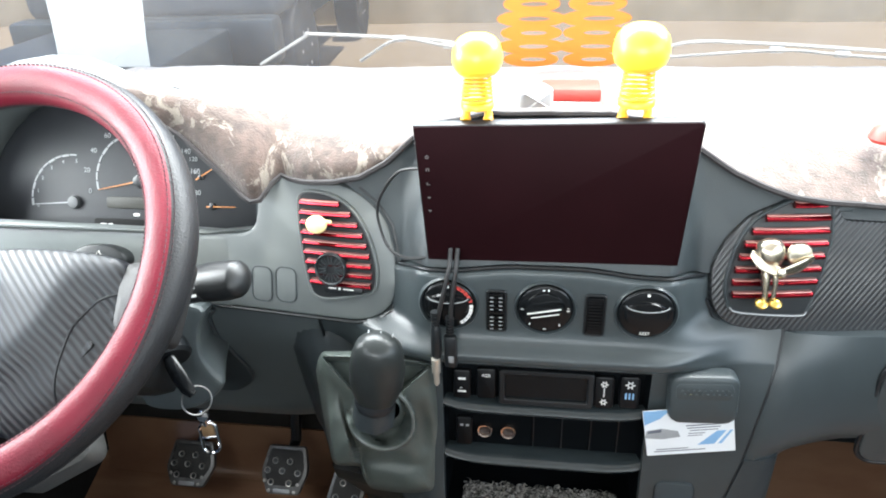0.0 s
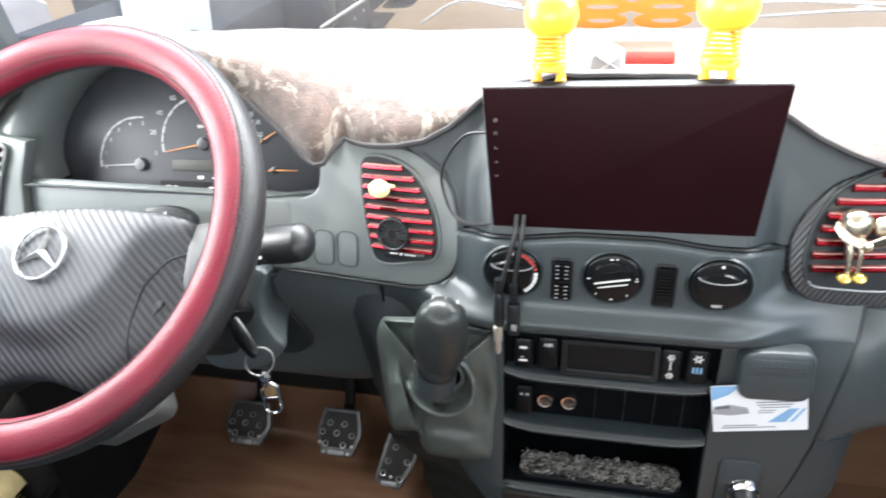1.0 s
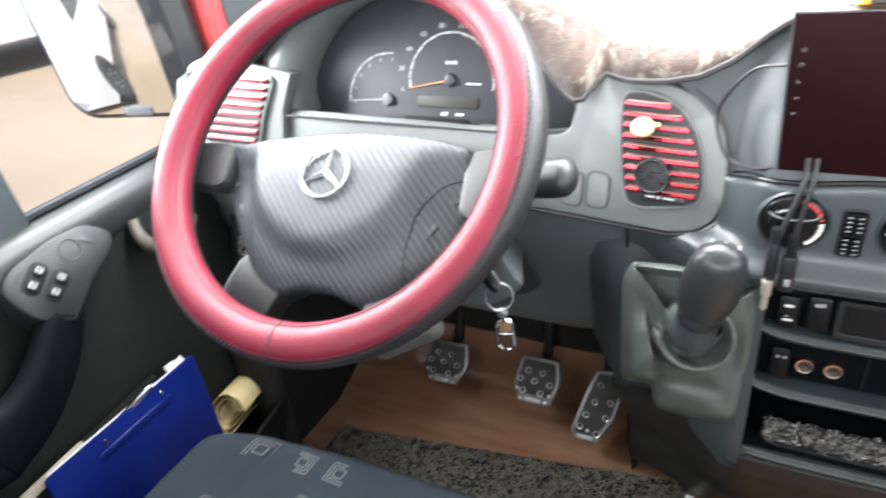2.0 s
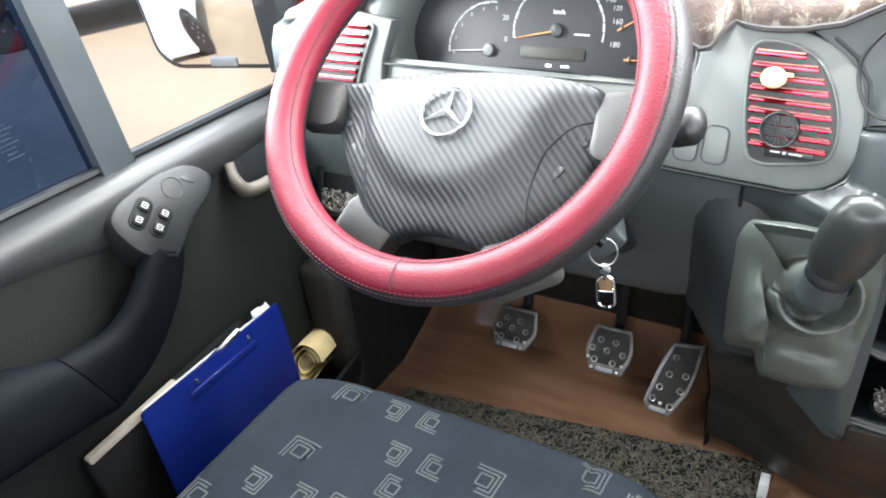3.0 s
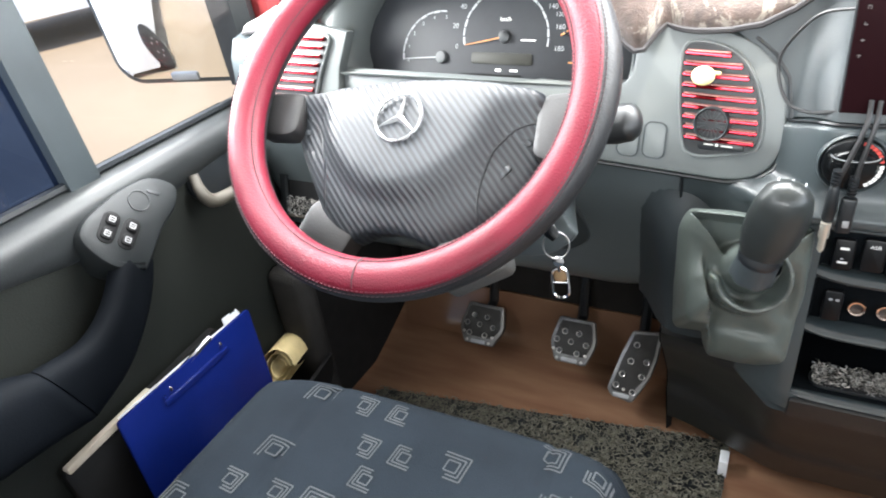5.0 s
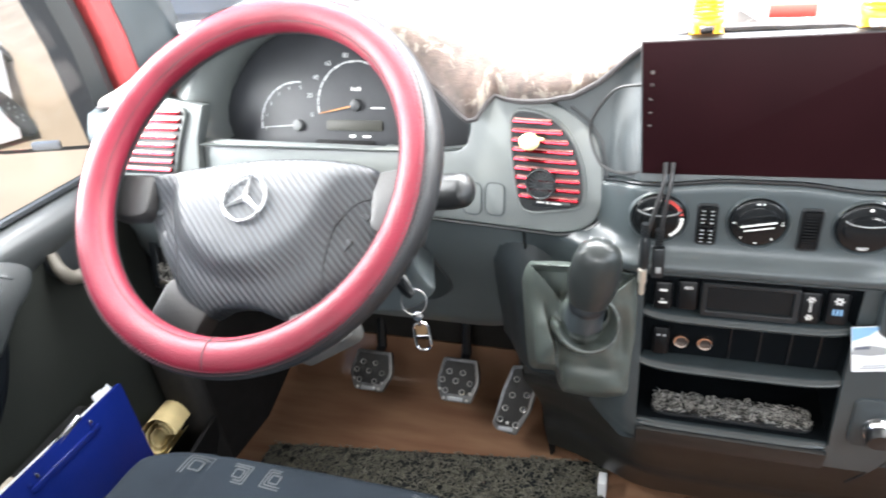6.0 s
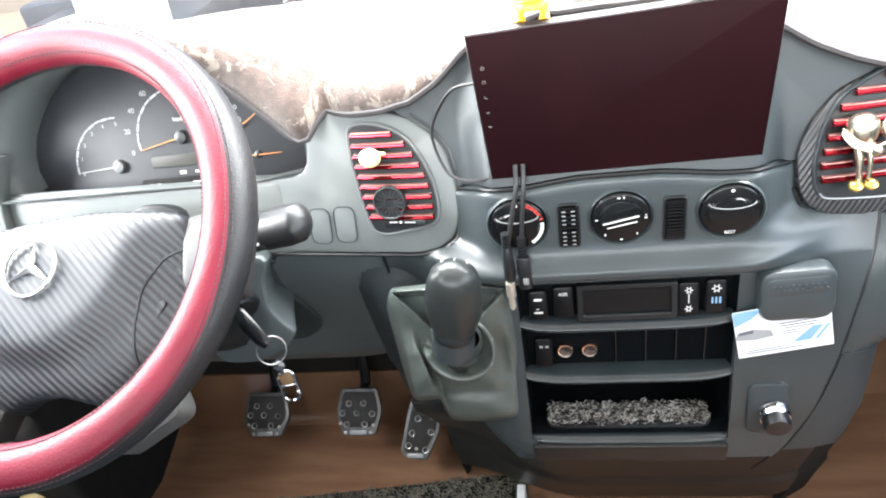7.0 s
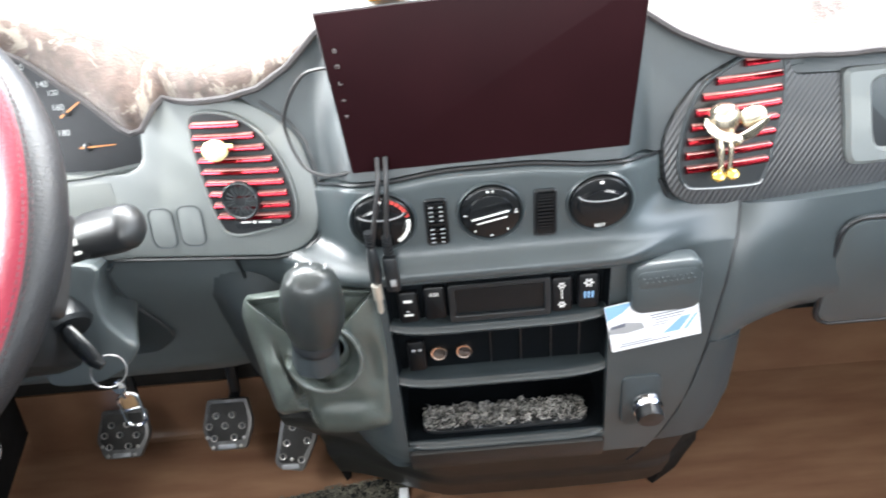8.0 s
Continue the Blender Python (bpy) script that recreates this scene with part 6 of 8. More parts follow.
    for k in range(3):
        Rm = E @ Matrix.Rotation(radians(90 + 120 * k), 4, "Z")
        vs = [Rm @ Vector(p) for p in ((0, -0.0042, 0.002), (0.024, -0.0006, 0.002), (0.024, 0.0006, 0.002), (0, 0.0042, 0.002), (0, 0, 0.0055), (0.024, 0, 0.003))]
        q = [bm.verts.new(v) for v in vs]
        for f in ((0, 1, 5, 4), (4, 5, 2, 3), (1, 2, 5), (0, 4, 3), (0, 3, 2, 1)):
            bm.faces.new([q[i] for i in f])
    part("badge", bm, SATIN, pad, "chrome ring badge")
    # spokes
    for pts in ([(-0.07, -0.11), (-0.035, -0.145), (-0.052, -0.197), (-0.118, -0.168), (-0.105, -0.12)], [(0.06, -0.14), (0.10, -0.105), (0.128, -0.115), (0.15, -0.150), (0.088, -0.192)],
                [(-0.205, -0.004), (-0.145, 0.000), (-0.140, -0.048), (-0.152, -0.056), (-0.200, -0.060)], [(0.14, 0.022), (0.204, 0.036), (0.205, -0.052), (0.148, -0.044)]):
        bm = bmesh.new()
        prism(bm, rounded(pts, 0.012), WH, 0.026, 0.006, -0.044 if pts[0][1] < -0.1 else -0.019)
        # the lower right spoke is paler than the other three
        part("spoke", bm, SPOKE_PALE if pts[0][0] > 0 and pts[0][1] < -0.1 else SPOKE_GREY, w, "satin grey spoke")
    bm = bmesh.new()
    lathe(bm, [(0.075, -0.05), (0.07, -0.075), (0.05, -0.09)], WH @ T(0, -0.05, 0), 28)
    part("hub_shell", bm, BLACK, w)


steering_wheel()


def column():
    c = thing("steering_column", (-0.45, 0.62, 0.6), "dark plastic steering column shroud with stalks", "steering column")
    bm = bmesh.new()
    loops = []
    for d, hw, up, dn, right in ((-0.085, 0.06, 0.045, 0.06, 0.062), (-0.12, 0.07, 0.055, 0.075, 0.078), (-0.19, 0.078, 0.06, 0.075, 0.078), (-0.27, 0.08, 0.06, 0.07, 0.08), (-0.33, 0.072, 0.05, 0.055, 0.072)):
        loops.append([WH @ Vector((x, y, d)) for x, y, _ in curve_points([(x, y, 0) for x, y in ((-hw, -dn * 0.6), (-hw * 0.8, -dn), (right * 0.7, -dn), (right, -dn * 0.6), (right, up * 0.5), (right * 0.7, up), (-hw * 0.7, up), (-hw, up * 0.5))], 3, True)])
    rings(bm, loops)
    part("shroud", bm, STALK, c)
    bm = bmesh.new()
    pts = curve_points([(-0.38, 0.585, 0.772), (-0.33, 0.575, 0.785), (-0.302, 0.567, 0.797), (-0.276, 0.561, 0.806), (-0.252, 0.557, 0.812), (-0.235, 0.554, 0.817), (-0.226, 0.552, 0.820)], 4)
    rad = [(0, 0.011), (7, 0.012), (9, 0.019), (12, 0.0215), (16, 0.022), (20, 0.0205), (22, 0.016), (24, 0.006)]
    tube(bm, pts, [table(i, rad)[0] for i in range(len(pts))], 14, flat=0.86)
    block(bm, basis((-0.288, 0.552, 0.803), (1, -0.22, 0.36), (0, -1, 0.45)), 0.030, 0.030, 0.018, 0.005)
    st = part("stalk", bm, STALK, c, "black wiper and lamp stalk")
    bm = bmesh.new()
    S = basis((-0.286, 0.5425, 0.8075), (1, -0.22, 0.36), (0, -1, 0.45))
    bars(bm, S, [(0.002, 0.003, 0.009, 0.006), (-0.010, 0.004, 0.004, 0.004), (-0.010, -0.006, 0.005, 0.004), (0.003, -0.007, 0.006, 0.003)])
    part("stalk_symbols", bm, WHITE, st)
    # hazard switch standing on the shroud
    bm = bmesh.new()
    HZ = basis((-0.452, 0.632, 0.790), (1, -0.02, 0), (0, -1, 0.55))
    lathe(bm, [(0.036, -0.02), (0.036, -0.004), (0.033, -0.0005), (0.027, 0.0008), (0.002, 0.001)], HZ, 36, 0.48)
    hz = part("hazard_switch", bm, SILL, c, "oval hazard lamp switch")
    bm = bmesh.new()
    for k in range(3):
        a0, a1 = (radians(90 + 120 * (k + j)) for j in (0, 1))
        tube(bm, [HZ @ Vector((0.005 * math.cos(q) + 0.002, 0.005 * math.sin(q) + 0.004, 0.0014)) for q in (a0, a1)], 0.0005, 5)
    part("triangle_mark", bm, WHITE, hz)
    # ignition lock
    bm = bmesh.new()
    LK = basis((-0.360, 0.592, 0.676), (1, 0.3, 0), (0.45, -0.66, -0.42))
    lathe(bm, [(0.024, -0.03), (0.024, -0.004), (0.020, 0), (0.012, 0.001)], LK, 24)
    part("ignition_lock", bm, BLACK, c)
    bm = bmesh.new()
    H = basis((-0.36, 0.606, 0.67), (1, 0, 0), (0, -1, 0.1))
    flare = [(p.x, p.y) for p in curve_points([(x + 0.36, z - 0.67, 0) for x, z in ((-0.428, 0.640), (-0.424, 0.600), (-0.412, 0.587), (-0.376, 0.586), (-0.350, 0.593), (-0.328, 0.607), (-0.309, 0.630), (-0.320, 0.645), (-0.333, 0.670), (-0.331, 0.705), (-0.324, 0.738), (-0.40, 0.74), (-0.43, 0.70))], 4, True)]
    rings(bm, [[H @ Vector((-0.02 + (x + 0.02) * k, y * k, d)) for x, y in inset(flare, e)] for k, e, d in ((0.62, 0, -0.085), (0.80, 0, -0.045), (0.93, 0, -0.020), (0.99, 0, -0.009), (1.0, 0, -0.005), (1.0, 0.002, -0.0015), (1.0, 0.006, 0.0))])
    part("lock_housing", bm, KNEE, c, "grey flared lock housing")
    bm = bmesh.new()
    hole = [(p.x, p.z) for p in curve_points([(x, 0, z) for x, z in ((-0.50, 0.60), (-0.48, 0.548), (-0.42, 0.530), (-0.36, 0.528), (-0.336, 0.540), (-0.318, 0.562), (-0.320, 0.590), (-0.331, 0.622), (-0.341, 0.655), (-0.340, 0.690), (-0.34, 0.708), (-0.48, 0.708), (-0.50, 0.66))], 4, True)]
    rings(bm, [[Vector((x, 0.656 + 0.090 * (0.712 - z) / 0.28 - d, z)) for x, z in inset(hole, e)] for e, d in ((0, -0.01), (0, 0.003), (0.002, 0.005), (0.012, 0.004))])
    part("column_gaiter", bm, DARK, c, "dark opening round the column")
    k = thing("key", (-0.345, 0.57, 0.66), "key in the ignition with a hanging chrome ring and fob", "key")
    bm = bmesh.new()
    tube(bm, [(-0.366, 0.592, 0.686), (-0.356, 0.580, 0.679), (-0.344, 0.570, 0.669), (-0.330, 0.561, 0.657), (-0.323, 0.558, 0.651)], [0.006, 0.0095, 0.0105, 0.0095, 0.006], 10, flat=0.6)
    part("key_head", bm, GLOSS, k, "black key head")
    bm = bmesh.new()
    C = Vector((-0.3255, 0.566, 0.6355))
    u = Vector((0.85, 0.5, -0.05)).normalized()
    v = Vector((0.37, -0.58, 0.51)).cross(u).normalized()
    tube(bm, [C + (u * math.cos(a) + v * math.sin(a)) * 0.0170 for a in (i * math.pi / 14 for i in range(28))], 0.0012, 6, True)
    part("ring", bm, ALU, k, "dull steel split ring")
    bm = bmesh.new()
    lathe(bm, [(0.003, -0.004), (0.0075, -0.003), (0.0075, 0.003), (0.003, 0.004)], basis((-0.3222, 0.566, 0.6125), (1, 0, 0), (0, -1, 0.3)), 16)
    lathe(bm, [(0.003, 0), (0.003, 0.009), (0.002, 0.010)], T(-0.3215, 0.566, 0.5965), 10)
    F = basis((-0.3205, 0.566, 0.5765), (1, 0.1, 0.12), (0.1, -1, 0.25))
    tube(bm, [F @ Vector((x, y, 0)) for x, y in rrect(0.021, 0.041, 0.009, 5)], 0.0021, 7, True)
    block(bm, F @ T(0, 0.001, 0), 0.019, 0.003, 0.004, 0.001)
    part("fob", bm, CHROME, k, "chrome oval fob")
    bm = bmesh.new()
    prism(bm, rrect(0.016, 0.016, 0.004, 3, 0, 0.0105), F, 0.003, 0.0008, 0.0015)
    part("fob_leather", bm, material("tan_leather", (0.20, 0.12, 0.055), 0.6), k, "tan leather inlay")


column()


# ---- pedals ----
STUD = material("polished_stud_ring", (0.42, 0.41, 0.39), 0.3, 0.8, var=0.2, scale=80)
PEDAL_RUBBER = material("worn_pedal_field", (0.018, 0.017, 0.016), 0.6, var=0.3, scale=60, grain=0.4)


def pedal(at, out, turn, studs, screws, bar, label, lean=0.9):
    """An aluminium pad with grooved shoulders over a dark field with ringed holes, on its arm."""
    M = basis(at, (math.cos(radians(turn)), math.sin(radians(turn)) * 0.6, math.sin(radians(turn)) * -0.6), (0, -1, lean))
    low, high = min(y for _, y in out), max(y for _, y in out)
    p = thing("pedal", M @ Vector((0, low, -0.02)), label, "pedal", "driver's pedals")
    bm = bmesh.new()
    prism(bm, rounded(out, 0.006, 3), M, 0.010, 0.003)
    plate = part("pad", bm, ALU, p, "brushed aluminium pad")
    bm = bmesh.new()
    field = [(x, max(y, low + 0.017)) for x, y in inset(out, 0.0075)]
    prism(bm, rounded(field, 0.004, 2), M, 0.002, 0.0006, 0.0014)
    part("rubber_field", bm, PEDAL_RUBBER, plate, "dark worn field")
    for x, y in studs:
        bm = bmesh.new()
        lathe(bm, [(0.0066, 0.0005), (0.0066, 0.0030), (0.0060, 0.0038), (0.0047, 0.0034), (0.0045, 0.0012)], M @ T(x, y, 0), 16)
        stud = part("stud", bm, STUD, plate, "polished ring")
        bm = bmesh.new()
        lathe(bm, [(0.0048, 0.0012), (0.0045, 0.0018), (0.0005, 0.0018)], M @ T(x, y, 0), 12)
        part("stud_core", bm, BLACK, stud)
    for x, y in screws:
        bm = bmesh.new()
        lathe(bm, [(0.0036, 0.001), (0.0036, 0.0024), (0.0022, 0.0032), (0.0004, 0.0030)], M @ T(x, y, 0), 10)
        part("screw", bm, STUD, plate)
    bm = bmesh.new()
    prism(bm, rrect(bar[2], 0.0085, 0.002, 3, bar[0], bar[1]), M, 0.001, 0.0003, 0.0012)
    part("maker_bar", bm, STEEL, plate)
    top = [q for q in out if q[1] > high - 0.03]
    for sx in (-1, 1):
        x1, y1 = max(top, key=lambda q: q[0] * sx)
        for k in range(3):
            bm = bmesh.new()
            tube(bm, [M @ Vector((x1 - sx * (0.005 + 0.0045 * k), y1 - 0.004, 0.0004)), M @ Vector((x1 - sx * (0.001 + 0.004 * k) , y1 - 0.026 + 0.005 * k, 0.0004))], 0.0007, 4)
            part("groove", bm, BLACK, plate)
    bm = bmesh.new()
    tube(bm, [M @ Vector((0, 0.01, -0.012)), M @ Vector((0, 0.06, -0.05)), Vector((at[0], at[1] + 0.14, at[2] + 0.2)), Vector((at[0], at[1] + 0.16, at[2] + 0.36))], 0.011, 8)
    part("arm", bm, BLACK, p)


SEVEN = [(-0.020, 0.020), (0.010, 0.020), (-0.034, 0.001), (-0.004, 0.001), (0.028, -0.001), (-0.025, -0.021), (0.012, -0.021)]
PAIR = [(-0.038, -0.019), (0.030, -0.023), (-0.028, -0.0375), (0.024, -0.0375)]
pedal((-0.622, 0.932, 0.13), [(-0.0355, -0.0435), (0.0335, -0.0435), (0.0500, -0.010), (0.0530, 0.004), (0.0440, 0.048), (-0.0400, 0.048), (-0.0500, 0.002), (-0.0500, -0.012)], 6, SEVEN, PAIR, (-0.002, -0.0375, 0.034), "aluminium clutch pedal pad with ringed holes")
pedal((-0.405, 0.908, 0.158), [(-0.0325, -0.0437), (0.0325, -0.0432), (0.0450, -0.008), (0.0470, 0.010), (0.0375, 0.050), (-0.0375, 0.050), (-0.0470, 0.004), (-0.0465, -0.010)], 4, [(x, y) for x, y in SEVEN], PAIR, (-0.002, -0.0375, 0.034), "aluminium brake pedal pad with ringed holes")
pedal((-0.275, 0.90, 0.14), [(-0.0470, -0.056), (-0.0374, -0.069), (0.0054, -0.0756), (0.0318, -0.021), (0.0392, 0.020), (0.0420, 0.076), (-0.0169, 0.068), (-0.0330, 0.016)], 16, [(-0.030, -0.046), (0.004, -0.054), (-0.022, -0.022), (0.016, -0.020), (-0.010, 0.006), (0.020, 0.010), (-0.004, 0.040)], [(-0.014, -0.052)], (-0.017, -0.0655, 0.032), "long aluminium throttle pedal pad with ringed holes")


# ---- gear lever ----
def gear_lever():
    g = thing("gear_lever", (-0.11, 0.6, 0.48), "gear lever with a grey knob in a folded dark vinyl boot", "gear lever")
    # boot: a square bag with a side lobe, drawn in round the collar in a bowl-shaped fold
    tip = Vector((-0.0905, 0.523, 0.696))
    axis = Vector((0.165, -0.165, 0.97)).normalized()
    ct = basis(tip, (1, 0, 0), axis)
    out = [(-0.1816, 0.6743), (-0.1745, 0.6884), (-0.1313, 0.692), (-0.0696, 0.6882), (-0.0415, 0.6814), (-0.0379, 0.6352), (-0.0355, 0.5871), (-0.0389, 0.5267), (-0.0433, 0.4845), (-0.0503, 0.4704), (-0.096, 0.4651), (-0.134, 0.4679),
           (-0.1419, 0.4883), (-0.1440, 0.5075), (-0.1764, 0.5050), (-0.1817, 0.5148), (-0.1844, 0.5748), (-0.1852, 0.6586)]
    rim = [p.xz for p in curve_points([(u, 0, v) for u, v in rounded(out, 0.006, 2)], 4, True)]
    D = Vector((0.27, -1, 0.9))                    # the way the bag stands out from the console

    def rise(u, v, d):
        """How far the bag stands out; d: the distance in from its sewn edge."""
        du, dv = (u + 0.1110) / 0.0385, (v - 0.5915) / 0.0460
        rho = math.hypot(du, dv)
        psi = (math.degrees(math.atan2(dv, du)) - 110) % 360
        lip = smooth01(58, 84, psi) * smooth01(338, 305, psi)
        bag = 0.004 + 0.026 * (1 - math.exp(-d / 0.010))
        crease = -0.1522 + (0.5744 - v) * 0.165
        bag += 0.025 * smooth01(crease + 0.0034, crease - 0.0034, u) * smooth01(0.640, 0.545, v) * smooth01(0.0, 0.014, d)
        bag += 0.009 * math.exp(-((u + 0.074) / 0.030) ** 2 - ((v - 0.482) / 0.016) ** 2)
        bag -= 0.010 * math.exp(-((u + 0.060) / 0.014) ** 2 - ((v - 0.575) / 0.05) ** 2)
        bag -= 0.008 * math.exp(-((u + 0.098) / 0.040) ** 2 - ((v - 0.5215) / 0.013) ** 2)
        bag += 0.005 * noise.noise((u * 28, v * 28, 4)) * smooth01(0, 0.02, d)
        side = (v - 0.6795) + 1.457 * (u + 0.1752)
        other = (v - 0.6814) - 1.14 * (u + 0.0415)
        hollow = smooth01(0.0, 0.005, side) * smooth01(-0.002, 0.005, other) * smooth01(0.681, 0.674, v)
        bag *= 1 - 0.8 * hollow
        core = 0.074 * (1 - smooth01(0.44, 1.0, math.hypot((u + 0.108) / 0.041, (v - 0.6090) / 0.047)))
        plain_rise = max(bag, core) + 0.004 * math.exp(-abs(bag - core) / 0.006)
        if rho <= 1:
            cup = max(core, 0.032 + 0.030 * smooth01(0.50, 1.0, rho) ** 1.4)
        else:
            cup = bag + (0.062 - bag) * (1 - smooth01(1.0, 1.14, rho) ** 0.8)
        return plain_rise + (cup - plain_rise) * lip

    bm = bmesh.new()
    loops = []
    steps = [0.0, 0.01, 0.025, 0.045, 0.07] + [0.1 + 0.9 * k / 62 for k in range(63)]
    loops.append([Vector((-0.11 + (u + 0.11) * 0.97, 0.650, 0.565 + (v - 0.6) * 0.85)) for u, v in rim])
    for f in steps:
        lp = []
        for u, v in rim:
            a = math.atan2(v - 0.6067, u + 0.108)
            cu, cv = -0.108 + 0.021 * math.cos(a), 0.6067 + 0.018 * math.sin(a)
            x, z = u + (cu - u) * f, v + (cv - v) * f
            lp.append(Vector((x, 0.606, z)) + D * rise(x, z, f * math.hypot(cu - u, cv - v)))
        loops.append(lp)
    rings(bm, loops, cap=False)
    part("boot", bm, VINYL, g, "dark folded vinyl boot", sharp=80)
    bm = bmesh.new()
    cl = []
    for h, rr in ((-0.034, 0.0230), (-0.028, 0.0227), (-0.022, 0.0224), (-0.014, 0.0220), (-0.006, 0.0212)):
        gather = 0.0010 * smooth01(-0.010, -0.045, h)
        cl.append([ct @ Vector(((rr + gather * math.sin(7 * w + h * 60)) * math.cos(w), (rr + gather * math.sin(7 * w + h * 60)) * math.sin(w), h)) for w in (2 * math.pi * j / 48 for j in range(48))])
    rings(bm, cl)
    # same vinyl as the boot; DARK paints in the shadow below the knob
    part("collar", bm, DARK, g, "gathered vinyl collar", sharp=75)
    bm = bmesh.new()
    lathe(bm, [(0.0215, -0.008), (0.0222, -0.007), (0.0222, -0.003), (0.0215, 0.000), (0.020, 0.004)], ct, 36)
    part("sleeve", bm, BLACK, g, "black sleeve under the knob")
    bm = bmesh.new()
    turn = [radians(110 + q) for q in range(82, 326, 6)]
    tube(bm, [Vector((u, 0.606, v)) + D * rise(u, v, 0.04) for u, v in ((-0.1110 + 0.0385 * math.cos(q), 0.5915 + 0.0460 * math.sin(q)) for q in turn)], [0.0023 * min(1, 0.25 + 0.2 * k, 0.25 + 0.2 * (40 - k)) for k in range(len(turn))], 8)
    # paler colour paints the highlight along the fold
    part("lip_roll", bm, VINYL_EDGE, g, "rolled edge of the bowl-shaped fold", sharp=75)
    # knob
    bm = bmesh.new()
    kn = []
    for h, rx, ry, sh in ((-0.012, 0.021, 0.019, 0), (0.0, 0.0255, 0.0225, 0), (0.012, 0.0295, 0.0255, -0.001), (0.03, 0.0330, 0.028, -0.003), (0.052, 0.0336, 0.0285, -0.005), (0.072, 0.0312, 0.0272, -0.006), (0.086, 0.0265, 0.0235, -0.006), (0.094, 0.018, 0.016, -0.006), (0.098, 0.007, 0.006, -0.006)):
        kn.append([ct @ Vector((0.85 * rx * math.cos(a), 0.82 * ry * math.sin(a) + sh, h)) for a in (2 * math.pi * i / 32 for i in range(32))])
    rings(bm, kn)
    knob = part("knob", bm, KNOB, g, "rounded grey gear knob", sharp=70)
    # shift pattern
    bm = bmesh.new()
    KP = ct @ T(0, -0.006, 0.0965) @ pose(0, 0, 0, 20)
    for a, b in (((-0.012, 0.009), (-0.012, -0.009)), ((0, 0.009), (0, -0.009)), ((0.012, 0.009), (0.012, 0.0)), ((-0.012, 0), (0.012, 0))):
        tube(bm, [KP @ Vector((*a, -0.0015 - 14 * (a[0] ** 2 + a[1] ** 2))), KP @ Vector((*b, -0.0015 - 14 * (b[0] ** 2 + b[1] ** 2)))], 0.0008, 5)
    part("shift_pattern", bm, GREY_PRINT, knob)


gear_lever()


# ---- display ----
JACK = material("pale_jack_metal", (0.72, 0.68, 0.6), 0.3, 0.7)
DIM_PRINT = material("dim_print", (0.12, 0.11, 0.11), 0.6)


